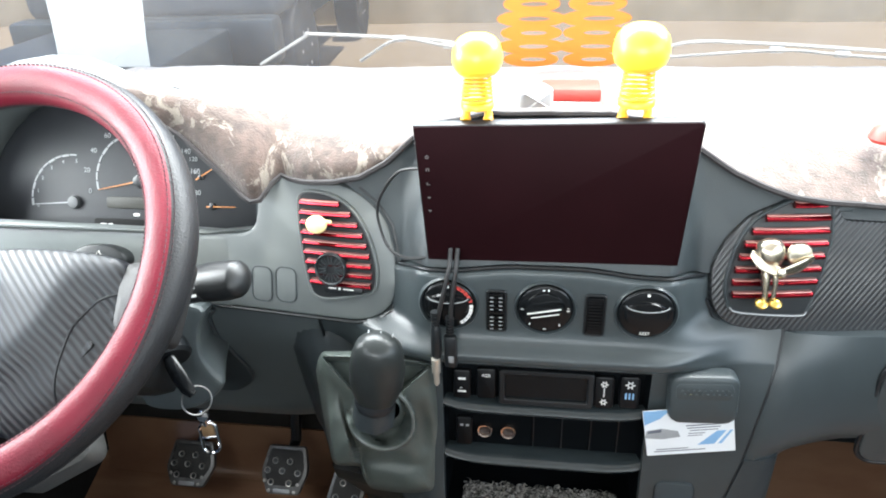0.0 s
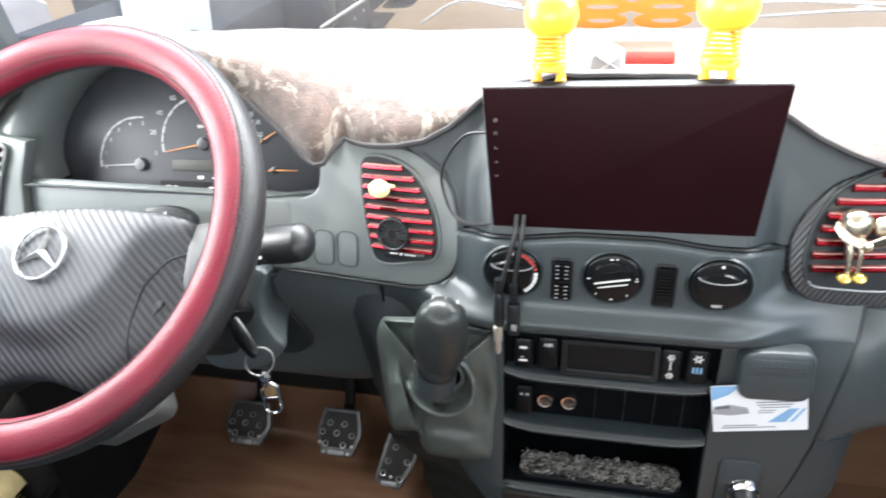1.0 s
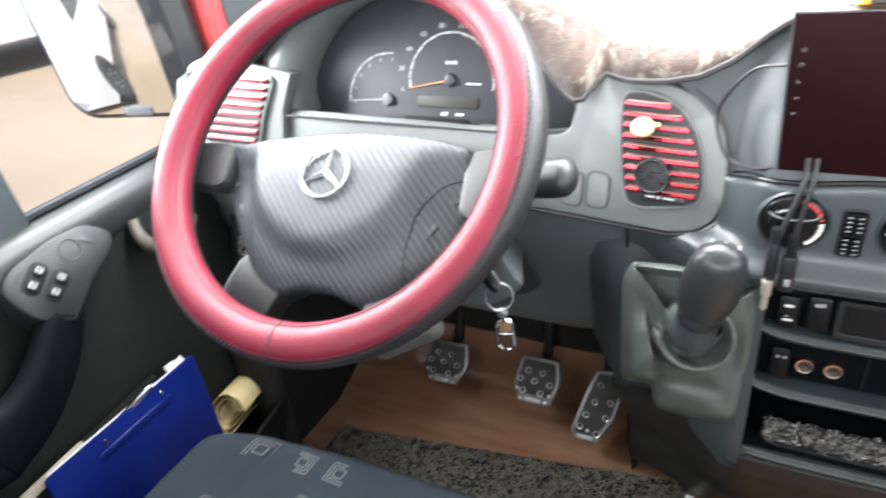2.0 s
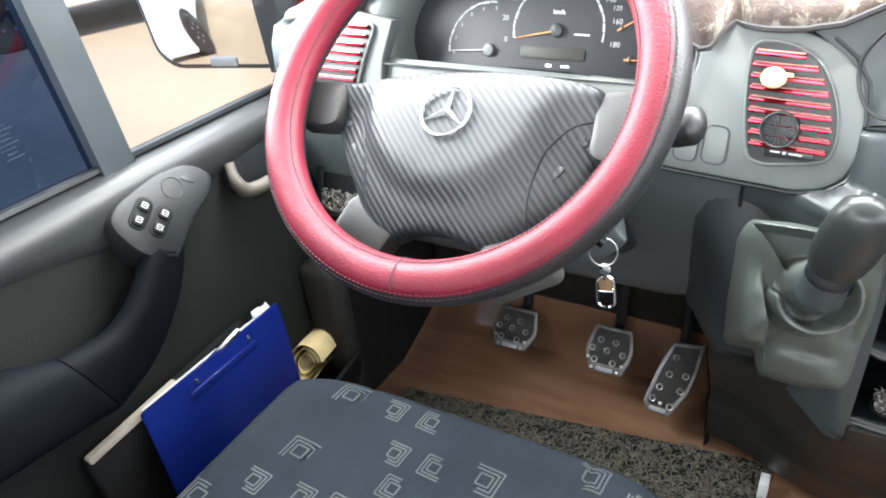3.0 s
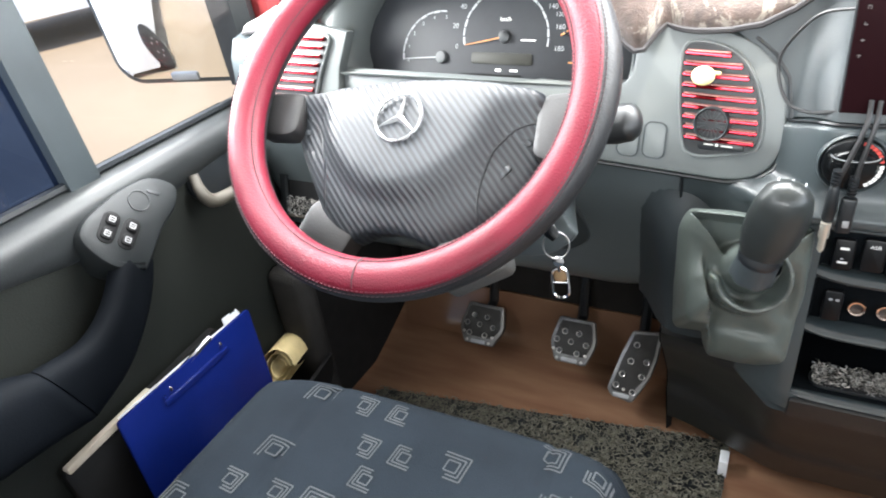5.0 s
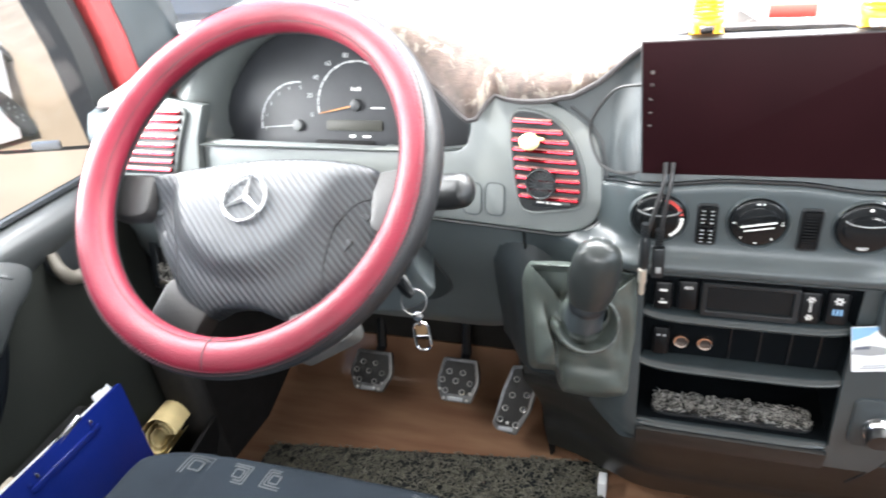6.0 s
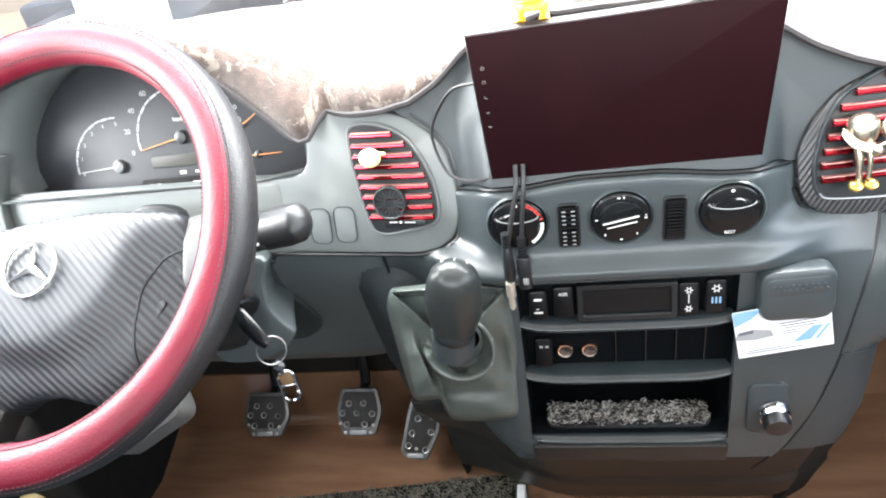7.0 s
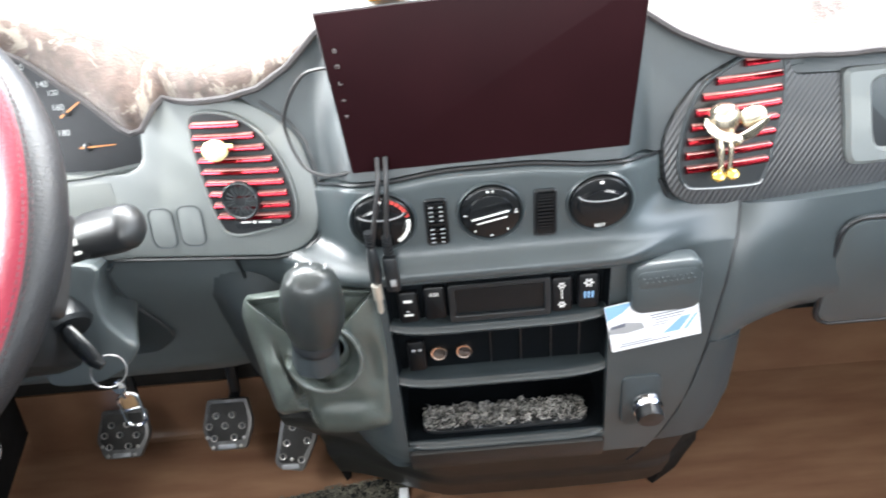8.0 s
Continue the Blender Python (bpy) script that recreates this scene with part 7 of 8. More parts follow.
def display():
    d = thing("car_display", (0.089, 0.62, 0.82), "large black touch display fixed before the dashboard", "display")
    M = basis((0.089, 0.602, 0.896), (1, -0.015, 0), (0, -1, -0.08))
    bm = bmesh.new()
    prism(bm, [(-0.1385, 0.0765), (-0.1315, -0.0775), (0.1290, -0.0745), (0.1330, 0.080), (0.1300, 0.0835)], M, 0.012, 0.002)
    b = part("housing", bm, BLACK, d)
    bm = bmesh.new()
    prism(bm, [(-0.1370, 0.0750), (-0.1302, -0.0763), (0.1278, -0.0732), (0.1317, 0.079), (0.1290, 0.0822)], M, 0.002, 0.0006, 0.0012)
    part("screen", bm, SCREEN, b, "switched-off glossy screen")
    bm = bmesh.new()
    bars(bm, M @ T(-0.1255, 0, 0.0012), [(0, 0.045, 0.0008, 0.0022), (-0.0014, 0.0440, 0.0007, 0.0022), (0.0014, 0.0440, 0.0007, 0.0022), (0, 0.0425, 0.003, 0.0006), (0, 0.0315, 0.003, 0.0006), (-0.0014, 0.0298, 0.0006, 0.003), (0.0012, 0.0298, 0.0006, 0.003), (0, 0.0138, 0.0034, 0.0007), (-0.0012, 0.0152, 0.0008, 0.0022), (0, -0.001, 0.0036, 0.0008), (0.0, -0.001, 0.0008, 0.0026), (0, -0.016, 0.0036, 0.0008), (0.0, -0.0165, 0.0008, 0.0030)])
    part("touch_marks", bm, DIM_PRINT, b)
    bm = bmesh.new()
    block(bm, T(0.089, 0.645, 0.885), 0.17, 0.07, 0.09, 0.006)
    part("bracket", bm, BLACK, d)
    # thin loop of wire at the side
    bm = bmesh.new()
    tube(bm, curve_points([(-0.045, 0.622, 0.918), (-0.075, 0.634, 0.908), (-0.100, 0.645, 0.872), (-0.103, 0.645, 0.845), (-0.090, 0.632, 0.818), (-0.068, 0.622, 0.812), (-0.042, 0.615, 0.818)], 7), 0.0018, 6)
    single("wire_loop", bm, WIRE, (-0.04, 0.62, 0.82), "thin black wire looping out from the display", "cable")
    for x0, x1, z1, nm, lab, mt in ((-0.0165, -0.033, 0.676, "aux_cable", "black cable with a metal jack plug hanging from the display", GOLD), (-0.009, -0.017, 0.694, "usb_cable", "black cable with a plug hanging from the display", BLACK)):
        c = thing(nm, (x1, 0.588, z1), lab, "cable", "hanging cables")
        bm = bmesh.new()
        pts = curve_points([(x0, 0.605, 0.835), (x0 - 0.001, 0.591, 0.815), (x0 * 0.5 + x1 * 0.5 - 0.002, 0.584, 0.775), (x1, 0.584, 0.745)], 6)
        tube(bm, pts, 0.0025, 8)
        part("lead", bm, WIRE, c)
        bm = bmesh.new()
        if nm == "aux_cable":
            lathe(bm, [(0.004, 0.0), (0.0055, -0.004), (0.0062, -0.02), (0.0062, -0.038), (0.0045, -0.044)], T(x1, 0.584, 0.75), 14)
            for k in range(5):
                lathe(bm, [(0.0048, 0), (0.0048, -0.002), (0.003, -0.0022)], T(x1, 0.584, 0.768 - 0.0038 * k), 12)
        else:
            for k in range(6):
                lathe(bm, [(0.0046, 0), (0.0046, -0.002), (0.003, -0.0022)], T(x1, 0.584, 0.762 - 0.0038 * k), 12)
            block(bm, T(x1, 0.584, 0.717), 0.0145, 0.009, 0.042, 0.003)
        part("plug", bm, BLACK, c)
        bm = bmesh.new()
        if nm == "aux_cable":
            lathe(bm, [(0.0052, 0), (0.0052, -0.018), (0.0036, -0.020), (0.0036, -0.034), (0.001, -0.038)], T(x1 - 0.0005, 0.580, 0.708), 12)
            part("jack", bm, JACK, c, "metal jack")
        else:
            block(bm, T(x1 + 0.001, 0.5785, 0.709), 0.006, 0.002, 0.008, 0.0005)
            part("tab", bm, STEEL, c)


display()


# ---- heater and radio controls ----
FACE = basis((0, 0.6015, 0), (1, 0, 0), (0, -1, 0))
controls = thing("climate_controls", (X0, 0.61, 0.73), "row of black rotary heater knobs and thumb wheels", "controls")


def rotary(x, z, kind, label):
    M = FACE @ T(x, z, 0)
    bm = bmesh.new()
    lathe(bm, [(0.0335, -0.006), (0.0335, 0.001), (0.032, 0.003), (0.0305, 0.001), (0.030, -0.004), (0.001, -0.004)], M, 44)
    k = part("dial_well", bm, PANEL, controls, label)
    bm = bmesh.new()
    lathe(bm, [(0.030, -0.004), (0.030, 0.001), (0.0285, 0.0035), (0.027, 0.0042), (0.001, 0.0046)], M, 44)
    cap = part("dial", bm, GLOSS, k, "black dial")
    bm = bmesh.new()
    if kind == "grip":
        R = M @ T(0, 0.001, 0.004) @ Matrix.Rotation(radians(12), 4, "Z")
        lathe(bm, [(0.0215, 0), (0.0205, 0.003), (0.019, 0.0035)], R, 30)
        block(bm, R @ T(0, 0.003, 0.008), 0.041, 0.010, 0.012, 0.003)
    else:
        pts = [M @ Vector((0.024 * math.cos(a), 0.011 - 0.005 * math.sin(a * 1.0), 0.0052 + 0.004 * math.sin(a))) for a in (math.pi * i / 14 for i in range(15))]
        tube(bm, pts, 0.0016, 6)
        lathe(bm, [(0.024, 0), (0.021, 0.005), (0.006, 0.006)], M @ T(0, 0, 0.003), 30, 0.75)
    part("grip", bm, GLOSS, k, "black knob grip")
    bm = bmesh.new()
    if kind == "grip":
        R = M @ T(0, 0.001, 0.004) @ Matrix.Rotation(radians(12), 4, "Z")
        bars(bm, R @ T(0, 0.003, 0.0139), [(0, 0.0028, 0.036, 0.0016), (0, -0.0028, 0.030, 0.0012)])
        bars(bm, M @ T(0, 0, 0.0042), [(0.013, -0.008, 0.004, 0.0014), (-0.012, -0.010, 0.005, 0.001), (-0.002, 0.0245, 0.003, 0.0016), (0.003, 0.0248, 0.0016, 0.0022), (0.0245, 0.0, 0.003, 0.0014), (0.0245, 0.003, 0.0016, 0.0012), (-0.0245, 0.0, 0.003, 0.0012), (0, -0.0245, 0.0028, 0.0012), (0.016, -0.0185, 0.0012, 0.0025), (-0.016, -0.0185, 0.0012, 0.0025)])
    else:
        bars(bm, M @ T(0, 0, 0.0046), [(0, 0.024, 0.003, 0.003)])
    part("marks", bm, WHITE, k)
    if kind != "grip":
        bm = bmesh.new()
        tube(bm, [M @ Vector((0.022 * math.cos(a), 0.0118 - 0.005 * math.sin(a), 0.0064 + 0.004 * math.sin(a))) for a in (math.pi * i / 14 for i in range(15))], 0.0006, 5)
        part("grip_line", bm, GREY_PRINT, k)
    if kind == "temp":
        for nm, a0, a1, mt in (("warm_scale", 78, 10, RED_PRINT), ("cool_scale", 5, -60, WHITE)):
            bm = bmesh.new()
            for i in range(6):
                a, b = radians(a0 + (a1 - a0) * i / 6), radians(a0 + (a1 - a0) * (i + 0.8) / 6)
                vs = [(q * math.cos(t), q * math.sin(t)) for q, t in ((0.0235, a), (0.0272, a), (0.0272, b), (0.0235, b))]
                prism(bm, vs, M, 0.0006, 0, 0.0049)
            part(nm, bm, mt, k)
    return k


rotary(-0.020, 0.768, "temp", "black temperature dial with a red scale")
rotary(0.085, 0.768, "grip", "black air distribution knob with a bar grip")
k3 = rotary(0.191, 0.768, "fan", "black fan dial")
writing("rest_mark", "REST", FACE @ T(0.191, 0.7445, 0.0052), 0.005, WHITE, k3)
for x, n, lab in ((0.0325, 9, "black thumb wheel with pale marks"), (0.138, 14, "black ribbed thumb wheel")):
    bm = bmesh.new()
    frame_ring(bm, rrect(0.0225, 0.053, 0.004, 4, x, 0.762), rrect(0.0175, 0.048, 0.003, 4, x, 0.762), FACE, 0.006, 0.0008, 0.0025)
    fr = part("wheel_frame", bm, BLACK, controls, lab)
    bm = bmesh.new()
    for k in range(n):
        a = radians(-62 + 124 * k / (n - 1))
        block(bm, FACE @ T(x, 0.762 + 0.0245 * math.sin(a), 0.0042 * math.cos(a) - 0.001), 0.0165, 0.046 / n * 0.6, 0.005, 0)
    prism(bm, rrect(0.0172, 0.047, 0.002, 2, x, 0.762), FACE, 0.002, 0, 0.0005)
    part("thumb_wheel", bm, GLOSS, fr)
    if n == 9:
        bm = bmesh.new()
        bars(bm, FACE @ T(x, 0.762, 0.0064), [(s * 0.0048, -0.02 + 0.005 * k, 0.0038, 0.0010) for k in range(9) for s in (-1, 1) if k != 4])
        part("wheel_marks", bm, GREY_PRINT, fr)


def button(x, z, w, h, marks, label, y=0.602, parent=None, mt=WHITE):
    M = basis((x, y, z), (1, 0, 0), (0, -1, 0.12))
    bm = bmesh.new()
    prism(bm, rrect(w, h, 0.004, 4), M, 0.012, 0.0022)
    b = part("push_button", bm, BUTTON, parent, label)
    if marks:
        bm = bmesh.new()
        bars(bm, M, marks)
        part("symbol", bm, mt, b)
    return b, M


unit = thing("switch_unit", (X0, 0.62, 0.63), "black switch row with a small dark display in the console", "switches")
button(-0.0075, 0.656, 0.021, 0.038, [(0, 0.008, 0.009, 0.003), (0, -0.009, 0.010, 0.0025), (-0.001, -0.0045, 0.003, 0.001)], "double rocker switch", parent=unit)
b2, M2 = button(0.021, 0.659, 0.023, 0.040, [], "traction control switch", parent=unit)
writing("lettering", "ASR", M2 @ T(0, 0.011, 0.0004), 0.0062, WHITE, b2)
b3, M3 = button(0.156, 0.656, 0.022, 0.042, [(0, 0.001, 0.001, 0.012)], "air conditioning rocker", parent=unit)
b4, M4 = button(0.1845, 0.658, 0.022, 0.042, [], "rear heater rocker", parent=unit)


def snow(parent, M, r):
    bm = bmesh.new()
    for k in range(6):
        R = M @ Matrix.Rotation(k * math.pi / 3, 4, "Z")
        prism(bm, rrect(r * 0.55, r * 0.28, r * 0.05, 1, r * 0.75, 0), R, 0.0004, 0, 0.0004)
    frame_ring(bm, [(r * 0.62 * math.cos(a), r * 0.62 * math.sin(a)) for a in (k * math.pi / 8 for k in range(16))], [(r * 0.38 * math.cos(a), r * 0.38 * math.sin(a)) for a in (k * math.pi / 8 for k in range(16))], M, 0.0004, 0.0001, 0.0004)
    part("symbol", bm, WHITE, parent)


snow(b3, M3 @ T(0, 0.0115, 0), 0.0042)
snow(b3, M3 @ T(0, -0.012, 0), 0.0042)
snow(b4, M4 @ T(0, 0.0105, 0), 0.0052)
bm = bmesh.new()
bars(bm, M4, [(-0.004, -0.004, 0.002, 0.008), (0, -0.004, 0.002, 0.008), (0.004, -0.004, 0.002, 0.008)])
part("symbol", bm, BLUE_PRINT, b4)
bm = bmesh.new()
DM = basis((0.090, 0.599, 0.6585), (1, 0, 0), (0, -1, 0.08))
frame_ring(bm, rrect(0.108, 0.047, 0.004, 4), rrect(0.094, 0.034, 0.002, 4, 0, 0.001), DM, 0.012, 0.001, 0.001)
part("display_frame", bm, BLACK, unit)
bm = bmesh.new()
prism(bm, rrect(0.096, 0.036, 0.002, 4, 0, 0.001), DM, 0.004, 0, -0.003)
part("display_window", bm, GLOSS, unit, "small dark display window")
bm = bmesh.new()
tube(bm, [DM @ Vector((-0.046, -0.0175, 0.0)), DM @ Vector((0.046, -0.0175, 0.0))], 0.0009, 5)
part("display_edge", bm, STEEL, unit)

sockets = thing("socket_panel", (X0, 0.62, 0.55), "dark panel with a switch and two copper-rimmed sockets", "sockets")
button(-0.006, 0.584, 0.020, 0.040, [(-0.003, 0.009, 0.004, 0.003), (0.004, 0.009, 0.004, 0.003)], "rocker switch", parent=sockets, mt=GREY_PRINT)
for x in (0.019, 0.0475):
    S = basis((x, 0.6065, 0.584), (1, 0, 0), (0, -1, 0.1))
    bm = bmesh.new()
    lathe(bm, [(0.0098, -0.012), (0.0098, 0.001), (0.0088, 0.003), (0.0070, 0.0025), (0.0066, -0.004)], S, 26)
    s = part("socket_rim", bm, BRASS, sockets, "copper-coloured socket rim")
    bm = bmesh.new()
    lathe(bm, [(0.0076, -0.004), (0.0074, -0.002), (0.002, -0.0016)], S, 22)
    bars(bm, S @ T(0, 0, -0.0010), [(-0.002, 0.002, 0.004, 0.002), (0.002, -0.002, 0.005, 0.0018)])
    part("socket_cap", bm, material("socket_cap", (0.03, 0.025, 0.024), 0.35), s)
for x in (0.078, 0.112, 0.146, 0.178):
    bm = bmesh.new()
    block(bm, T(x, 0.6105, 0.587), 0.0012, 0.003, 0.054, 0)
    part("blank_joint", bm, BLACK, sockets)

# ends short of the tray's back, which stays dark in place of shade
coil_mat("tray_mat", -0.011, 0.190, 0.592, 0.626, 0.463, COIL_LIGHT, "black and white looped vinyl mat lining the open tray", 1300, 0.0042, thick=0.017)


def ashtray():
    M = basis((0.2610, 0.588, 0.6675), (1, 0, 0.05), (0, -1, 0.10))
    a = thing("ashtray", (0.266, 0.6, 0.625), "closed dark ashtray lid with raised dots", "ashtray")
    bm = bmesh.new()
    prism(bm, rrect(0.0745, 0.0625, 0.014, 6), M, 0.02, 0.006, 0.004)
    lid = part("lid", bm, PANEL, a)
    bm = bmesh.new()
    prism(bm, rrect(0.060, 0.020, 0.006, 5, 0.0, 0.012), M, 0.001, 0.0005, 0.0046)
    part("grip_field", bm, PANEL, lid)
    bm = bmesh.new()
    for r in range(2):
        for k in range(9):
            lathe(bm, [(0.0014, 0), (0.001, 0.001), (0.0003, 0.0013)], M @ T(-0.024 + 0.006 * k + 0.003 * r, 0.014 - 0.005 * r, 0.0046), 6)
    part("dots", bm, PANEL, lid)
    c = thing("business_card", (0.26, 0.597, 0.59), "white and blue card with a printed coach tucked under the ashtray", "card")
    C = basis((0.2515, 0.5865, 0.6225), (1, 0, 0.18), (0, -1, 0.06))
    bm = bmesh.new()
    prism(bm, rrect(0.097, 0.0635, 0.001, 2), C, 0.0006, 0)
    s = part("card_stock", bm, PAPER, c)
    for pts in ([(-0.048, 0.031), (-0.018, 0.031), (-0.030, 0.020), (-0.048, 0.012)], [(0.008, -0.020), (0.026, -0.020), (0.040, -0.002), (0.030, -0.002)], [(0.030, -0.020), (0.034, -0.020), (0.047, -0.002), (0.044, -0.002)]):
        bm = bmesh.new()
        prism(bm, pts, C, 0.0004, 0, 0.0003)
        part("blue_shape", bm, BLUE_PRINT, s)
    bm = bmesh.new()
    prism(bm, [(-0.049, -0.006), (-0.046, 0.004), (-0.030, 0.006), (-0.012, 0.001), (-0.010, -0.007), (-0.03, -0.009)], C, 0.0004, 0, 0.0003)
    part("coach_picture", bm, GREY_PRINT, s)
    bm = bmesh.new()
    prism(bm, [(-0.046, 0.0), (-0.044, 0.0035), (-0.030, 0.005), (-0.03, 0.001)], C, 0.0004, 0, 0.0006)
    bars(bm, C, [(0.018, 0.0075, 0.042, 0.0012), (0.016, 0.0040, 0.036, 0.0011), (0.016, 0.0005, 0.030, 0.0009), (0.008, -0.0035, 0.018, 0.0008), (0.006, -0.0065, 0.016, 0.0008), (-0.012, -0.0265, 0.056, 0.0010), (-0.020, -0.0235, 0.035, 0.0009)])
    part("print_block", bm, material("print_dark", (0.1, 0.11, 0.14), 0.6), s)


ashtray()


def lighter():
    M = basis((0.246, 0.581, 0.507), (1, 0, 0), (0, -1, 0.15))
    li = thing("cigarette_lighter", (0.252, 0.59, 0.455), "black cigarette lighter with a chrome band in a square plate", "lighter")
    bm = bmesh.new()
    prism(bm, rrect(0.046, 0.070, 0.010, 5), M, 0.01, 0.002, 0.002)
    p = part("plate", bm, DARK, li)
    bm = bmesh.new()
    B = M @ T(0.006, -0.004, 0) @ pose(0, 0, 0, 18)
    lathe(bm, [(0.018, 0), (0.018, 0.010), (0.0165, 0.012), (0.0155, 0.012)], B, 28)
    part("band", bm, CHROME, p, "chrome band")
    bm = bmesh.new()
    lathe(bm, [(0.0155, 0.002), (0.0155, 0.020), (0.014, 0.024), (0.002, 0.025)], B, 28)
    part("button", bm, BLACK, p)


lighter()


# ---- driver's seat ----
def seat():
    s = thing("driver_seat", (-0.46, 0.1, 0.02), "blue-grey driver's seat cushion woven with pale square spirals", "seat")
    x0, x1, y0, y1 = -0.728, -0.165, -0.36, 0.462

    def top(u, v):
        """u, v in 0..1 across and along; a soft pillow with a raised outer bolster."""
        x, y = x0 + (x1 - x0) * u, y0 + (y1 - y0) * v
        z = 0.463 + 0.012 * smooth01(0.3, 0.0, u) + 0.012 * smooth01(0.72, 1.0, u) + 0.012 * math.sin(math.pi * v)
        edge = min(u, 1 - u) * (x1 - x0)
        z -= 0.07 * (1 - smooth01(0, 0.06, edge)) ** 1.6
        front = (1 - v) * (y1 - y0)
        z -= 0.085 * (1 - smooth01(0, 0.085, front)) ** 1.5
        seam = math.exp(-((u - 0.255) / 0.008) ** 2) + math.exp(-((u - 0.80) / 0.008) ** 2)
        z -= 0.005 * seam
        # rounded plan corners
        return Vector((x, y - (0.085 if u < 0.5 else 0.05) * (abs(2 * u - 1) ** 5) * smooth01(0.6, 1, v), z))

    bm = bmesh.new()
    rows = [[top(i / 60, j / 60) for i in range(61)] for j in range(61)]
    sheet(bm, rows, (0, 0, -0.09))
    cushion = part("cushion", bm, SEAT, s, "blue-grey woven cushion", sharp=70)
    # woven motifs laid on the cloth
    rng = random.Random(3)
    bm = bmesh.new()

    def strip(c, a, sc, pts):
        ca, sa = math.cos(a), math.sin(a)
        P = []
        for px, py in pts:
            qx, qy = (px * ca - py * sa) * sc, (px * sa + py * ca) * sc
            P.append(((c[0] + qx - x0) / (x1 - x0), (c[1] + qy - y0) / (y1 - y0)))
        for (u0, v0), (u1, v1) in zip(P, P[1:]):
            n = 3
            dx, dy = (u1 - u0) * (x1 - x0), (v1 - v0) * (y1 - y0)
            ln = math.hypot(dx, dy) or 1
            ox, oy = -dy / ln * 0.0011 / (x1 - x0), dx / ln * 0.0011 / (y1 - y0)
            L, R = [], []
            for k in range(n + 1):
                u, v = u0 + (u1 - u0) * k / n, v0 + (v1 - v0) * k / n
                if not (0.01 < u < 0.99 and 0.01 < v < 0.99):
                    return
                L.append(bm.verts.new(top(u + ox, v + oy) + Vector((0, -0.0004, 0.0009))))
                R.append(bm.verts.new(top(u - ox, v - oy) + Vector((0, -0.0004, 0.0009))))
            for k in range(n):
                bm.faces.new((L[k], L[k + 1], R[k + 1], R[k]))

    for j in range(15):
        for i in range(9):
            c = (x0 + 0.035 + 0.064 * i + 0.03 * (j % 2) + rng.uniform(-0.008, 0.008), y0 + 0.03 + 0.054 * j + rng.uniform(-0.008, 0.008))
            if rng.random() < 0.25:
                continue
            a = rng.choice((0, math.pi / 2, math.pi, -math.pi / 2)) + radians(-4)
            sc = rng.choice((0.018, 0.018, 0.015))
            for q in (1.0, 0.72, 0.44):
                strip(c, a, sc, [(-q, -0.9), (-q, q), (q, q), (q, -q * 0.2)] if q > 0.5 else [(-q, -q), (-q, q), (q, q), (q, -q), (-q, -q)])
    part("woven_motif", bm, WEAVE, cushion, "pale woven square spirals")
    bm = bmesh.new()
    block(bm, T(-0.46, 0.03, 0.26), 0.50, 0.72, 0.24, 0.03, 3)
    part("seat_base", bm, CARPET, s, "dark seat base")
    bm = bmesh.new()
    block(bm, T(-0.46, 0.0, 0.08), 0.44, 0.6, 0.16, 0.01)
    part("seat_stand", bm, DARK, s)


seat()


# ---- on the dashboard ----
def spring_doll(at, tilt, label, size=1.0):
    """Round head on a coil spring and a footed base, in one plain shape."""
    M = pose(*at, tilt, 0, 0) @ Matrix.Scale(size, 4)
    bm = bmesh.new()
    for x in (-0.012, 0.012):
        tube(bm, [M @ Vector((x, -0.004, 0.0)), M @ Vector((x, 0, 0.006)), M @ Vector((x * 0.9, 0, 0.013))], [0.0055, 0.004, 0.004], 8)
    lathe(bm, [(0.012, 0.011), (0.0175, 0.013), (0.018, 0.018), (0.016, 0.02)], M, 24)
    coil = []
    for k in range(145):
        a = 2 * math.pi * k / 20
        coil.append(M @ Vector(((0.0165 - 0.00002 * k) * math.cos(a), (0.0165 - 0.00002 * k) * math.sin(a), 0.018 + 0.031 * k / 144)))
    tube(bm, coil, 0.0013, 5)
    n1 = len(bm.faces)
    lathe(bm, [(0.010, 0.047), (0.0185, 0.0485), (0.0240, 0.054), (0.0264, 0.062), (0.0265, 0.069), (0.0240, 0.079), (0.0185, 0.086), (0.011, 0.0895), (0.001, 0.0905)], M, 32)
    bm.faces.ensure_lookup_table()
    for f in bm.faces[n1:]:
        f.material_index = 1
    single("spring_doll", bm, [AMBER, YELLOW], at, label, "doll", "spring dolls", sharp=60)


spring_doll((0.012, 0.612, 0.973), -4, "yellow round-headed spring doll standing on the display", 0.9)
spring_doll((0.160, 0.612, 0.977), 0, "yellow round-headed spring doll standing upright on the display", 0.95)

bm = bmesh.new()
H = pose(0.062, 0.79, 0.945, 0, 0, 25)
block(bm, H, 0.045, 0.03, 0.03, 0.006, 3)
for s in (-1, 1):
    tube(bm, [H @ Vector((-0.018 * s, -0.0155, -0.012)), H @ Vector((0.018 * s, -0.0155, 0.012))], 0.0018, 5)
single("clear_holder", bm, STEEL, (0.062, 0.79, 0.930), "small pale holder with crossed straps on the plush cover", "holder")
bm = bmesh.new()
block(bm, T(0.110, 0.86, 0.936), 0.075, 0.05, 0.018, 0.004, 2)
single("red_box", bm, RED_PRINT, (0.110, 0.86, 0.927), "flat red box lying on the plush cover", "box")
bm = bmesh.new()
block(bm, T(0.115, 0.80, 0.931), 0.06, 0.03, 0.006, 0.002)
single("white_card", bm, PAPER, (0.115, 0.80, 0.928), "white printed card lying on the plush cover", "card")
bm = bmesh.new()
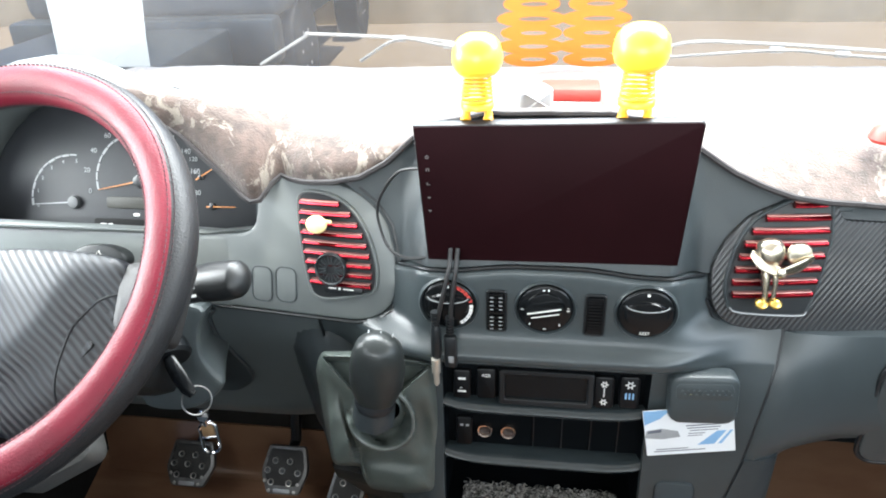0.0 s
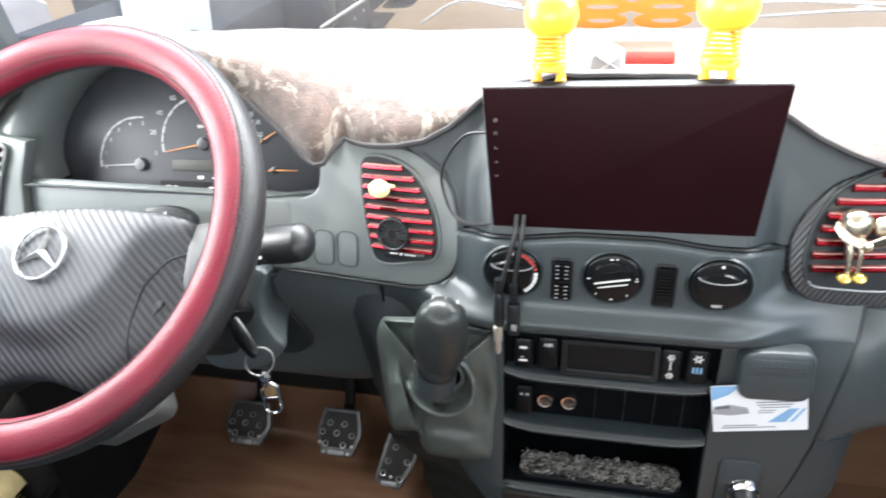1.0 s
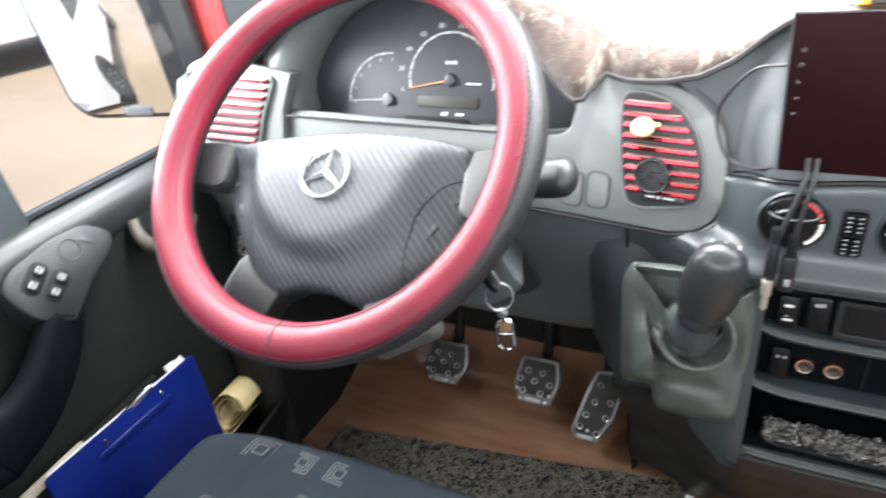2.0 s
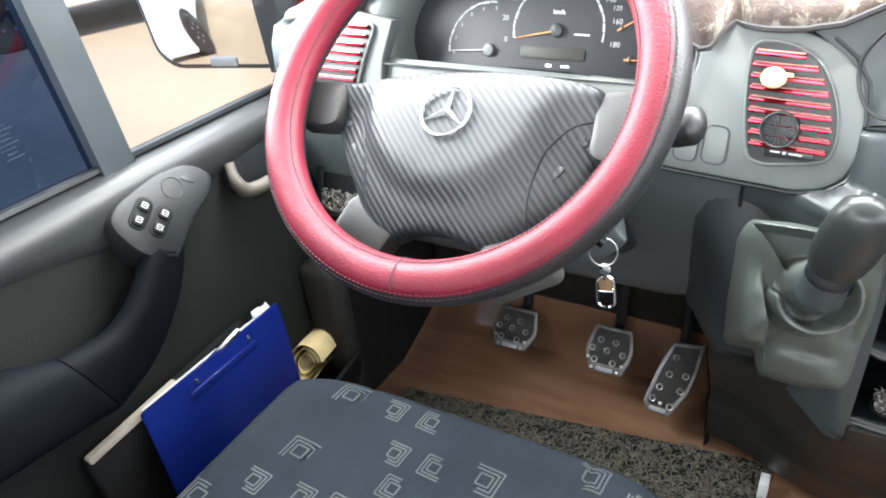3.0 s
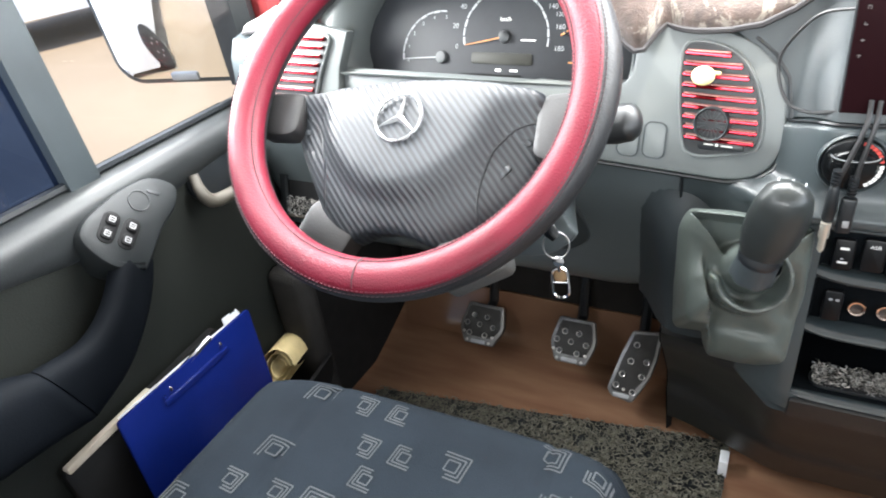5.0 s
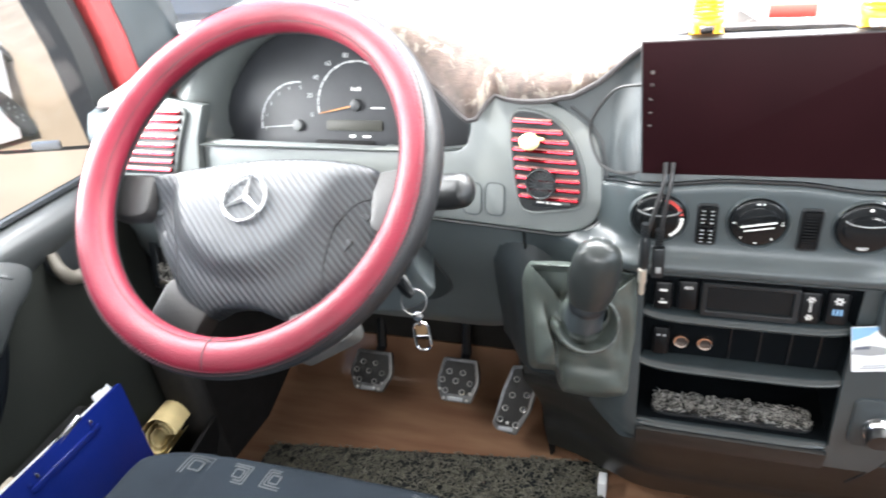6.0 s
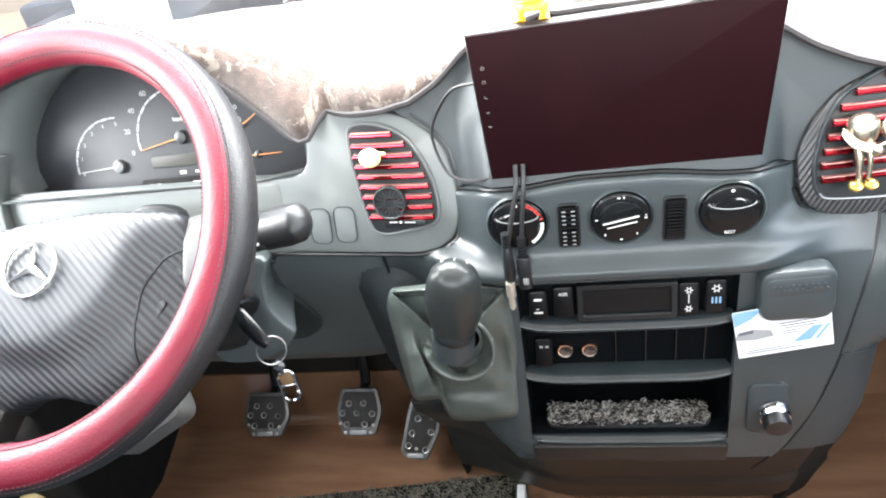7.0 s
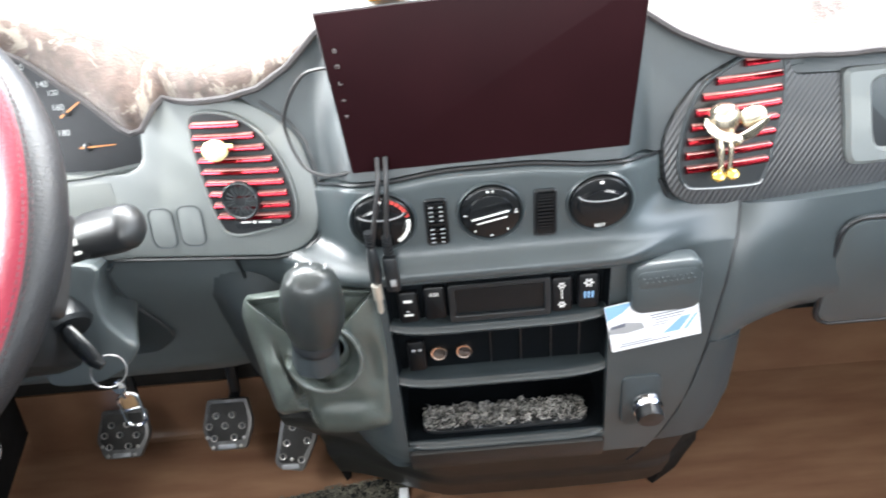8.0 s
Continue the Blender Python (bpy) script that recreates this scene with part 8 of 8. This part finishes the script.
lathe(bm, [(0.014, 0), (0.017, 0.004), (0.013, 0.014), (0.005, 0.02)], T(0.430, 0.71, 0.924), 16)
single("red_trinket", bm, RED_PRINT, (0.430, 0.71, 0.924), "small red trinket on the plush cover", "ornament")

# sheet of paper and orange decal on the windscreen


def on_screen(x, z, off=0.006):
    s = (z - FOOT_Z) / (HEAD_Z - FOOT_Z)
    i = (x - XL) / (XR - XL)
    return Vector((x, FOOT_Y + (HEAD_Y - FOOT_Y) * s - 0.10 * (2 * i - 1) ** 2 * (1 - s) - off, z))


bm = bmesh.new()
sheet(bm, [[Vector((-0.695 + 0.157 * i / 4 + 0.04 * (j / 5), 0.985 - 0.035 * j / 5 + 0.003 * math.sin(i + j), 0.937 + 0.21 * j / 5)) for i in range(5)] for j in range(6)], (0, 0.0006, 0))
single("paper_sheet", bm, THIN_PAPER, (-0.58, 0.98, 0.945), "white paper sheet stuck inside the windscreen", "paper")


def decal():
    d = thing("windscreen_decal", (0.10, 1.0, 0.94), "orange lattice decal on the windscreen", "decal")
    for col in (0.055, 0.145):
        for r in range(8):
            z = 0.938 + 0.022 * r
            bm = bmesh.new()
            w = 0.049 if r % 2 else 0.042
            pts = [(col + (w + 0.003 * math.sin(r)) * math.cos(a), z + 0.0135 * math.sin(a)) for a in (k * math.pi / 8 for k in range(16))]
            inn = [(col + w * 0.45 * math.cos(a) + 0.004, z + 0.0035 * math.sin(a)) for a in (k * math.pi / 8 for k in range(16))]
            lo = [[on_screen(x, zz, 0.004) for x, zz in pts], [on_screen(x, zz, 0.0045) for x, zz in inn]]
            rings(bm, lo, cap=False)
            part("loop", bm, DECAL, d)


decal()


# ---- wipers outside ----
def wiper(pts, blade, label):
    w = thing("wiper", on_screen(*pts[0]), label, "wiper", "windscreen wipers")
    bm = bmesh.new()
    tube(bm, curve_points([on_screen(x, z, -0.03) for x, z in pts], 5), 0.0032, 8, flat=0.7)
    arm = part("arm", bm, WIPER_GREY, w, "pale grey wiper arm")
    bm = bmesh.new()
    tube(bm, curve_points([on_screen(x, z, -0.018) for x, z in blade], 5), 0.0026, 6)
    part("blade", bm, WIPER_GREY, w, "grey wiper blade")
    bm = bmesh.new()
    for x, z in blade[1:-1]:
        block(bm, T(*on_screen(x, z, -0.024)), 0.02, 0.009, 0.009, 0.002)
    part("clamp", bm, STEEL, w)


wiper([(-0.385, 0.925), (-0.295, 0.974), (-0.28, 0.978), (-0.13, 0.968), (-0.065, 0.960)], [(-0.215, 0.932), (-0.147, 0.969), (-0.07, 0.956), (0.06, 0.94)], "pale wiper arm and blade at the foot of the windscreen")
wiper([(0.24, 0.944), (0.295, 0.960), (0.40, 0.957), (0.50, 0.951), (0.75, 0.935)], [(0.24, 0.935), (0.41, 0.949), (0.50, 0.943), (0.75, 0.924)], "pale wiper arm and blade resting low on the windscreen")
bm = bmesh.new()
rows = [[Vector((XL + 0.02 + (XR - XL - 0.04) * i / 20, y - 0.09 * (2 * i / 20 - 1) ** 2, z)) for i in range(21)] for y, z in ((1.04, 0.915), (1.10, 0.905), (1.24, 0.86), (1.5, 0.76), (1.6, 0.6))]
sheet(bm, rows, (0, 0, -0.02))
part("bonnet", bm, BODY, cab, "pale painted bonnet and scuttle")
bm = bmesh.new()
block(bm, T(-0.088, 0.812, 0.022), 0.016, 0.03, 0.044, 0.002)
single("floor_bracket", bm, PAPER, (-0.088, 0.812, 0.0), "small pale bracket standing on the floor by the console", "bracket")
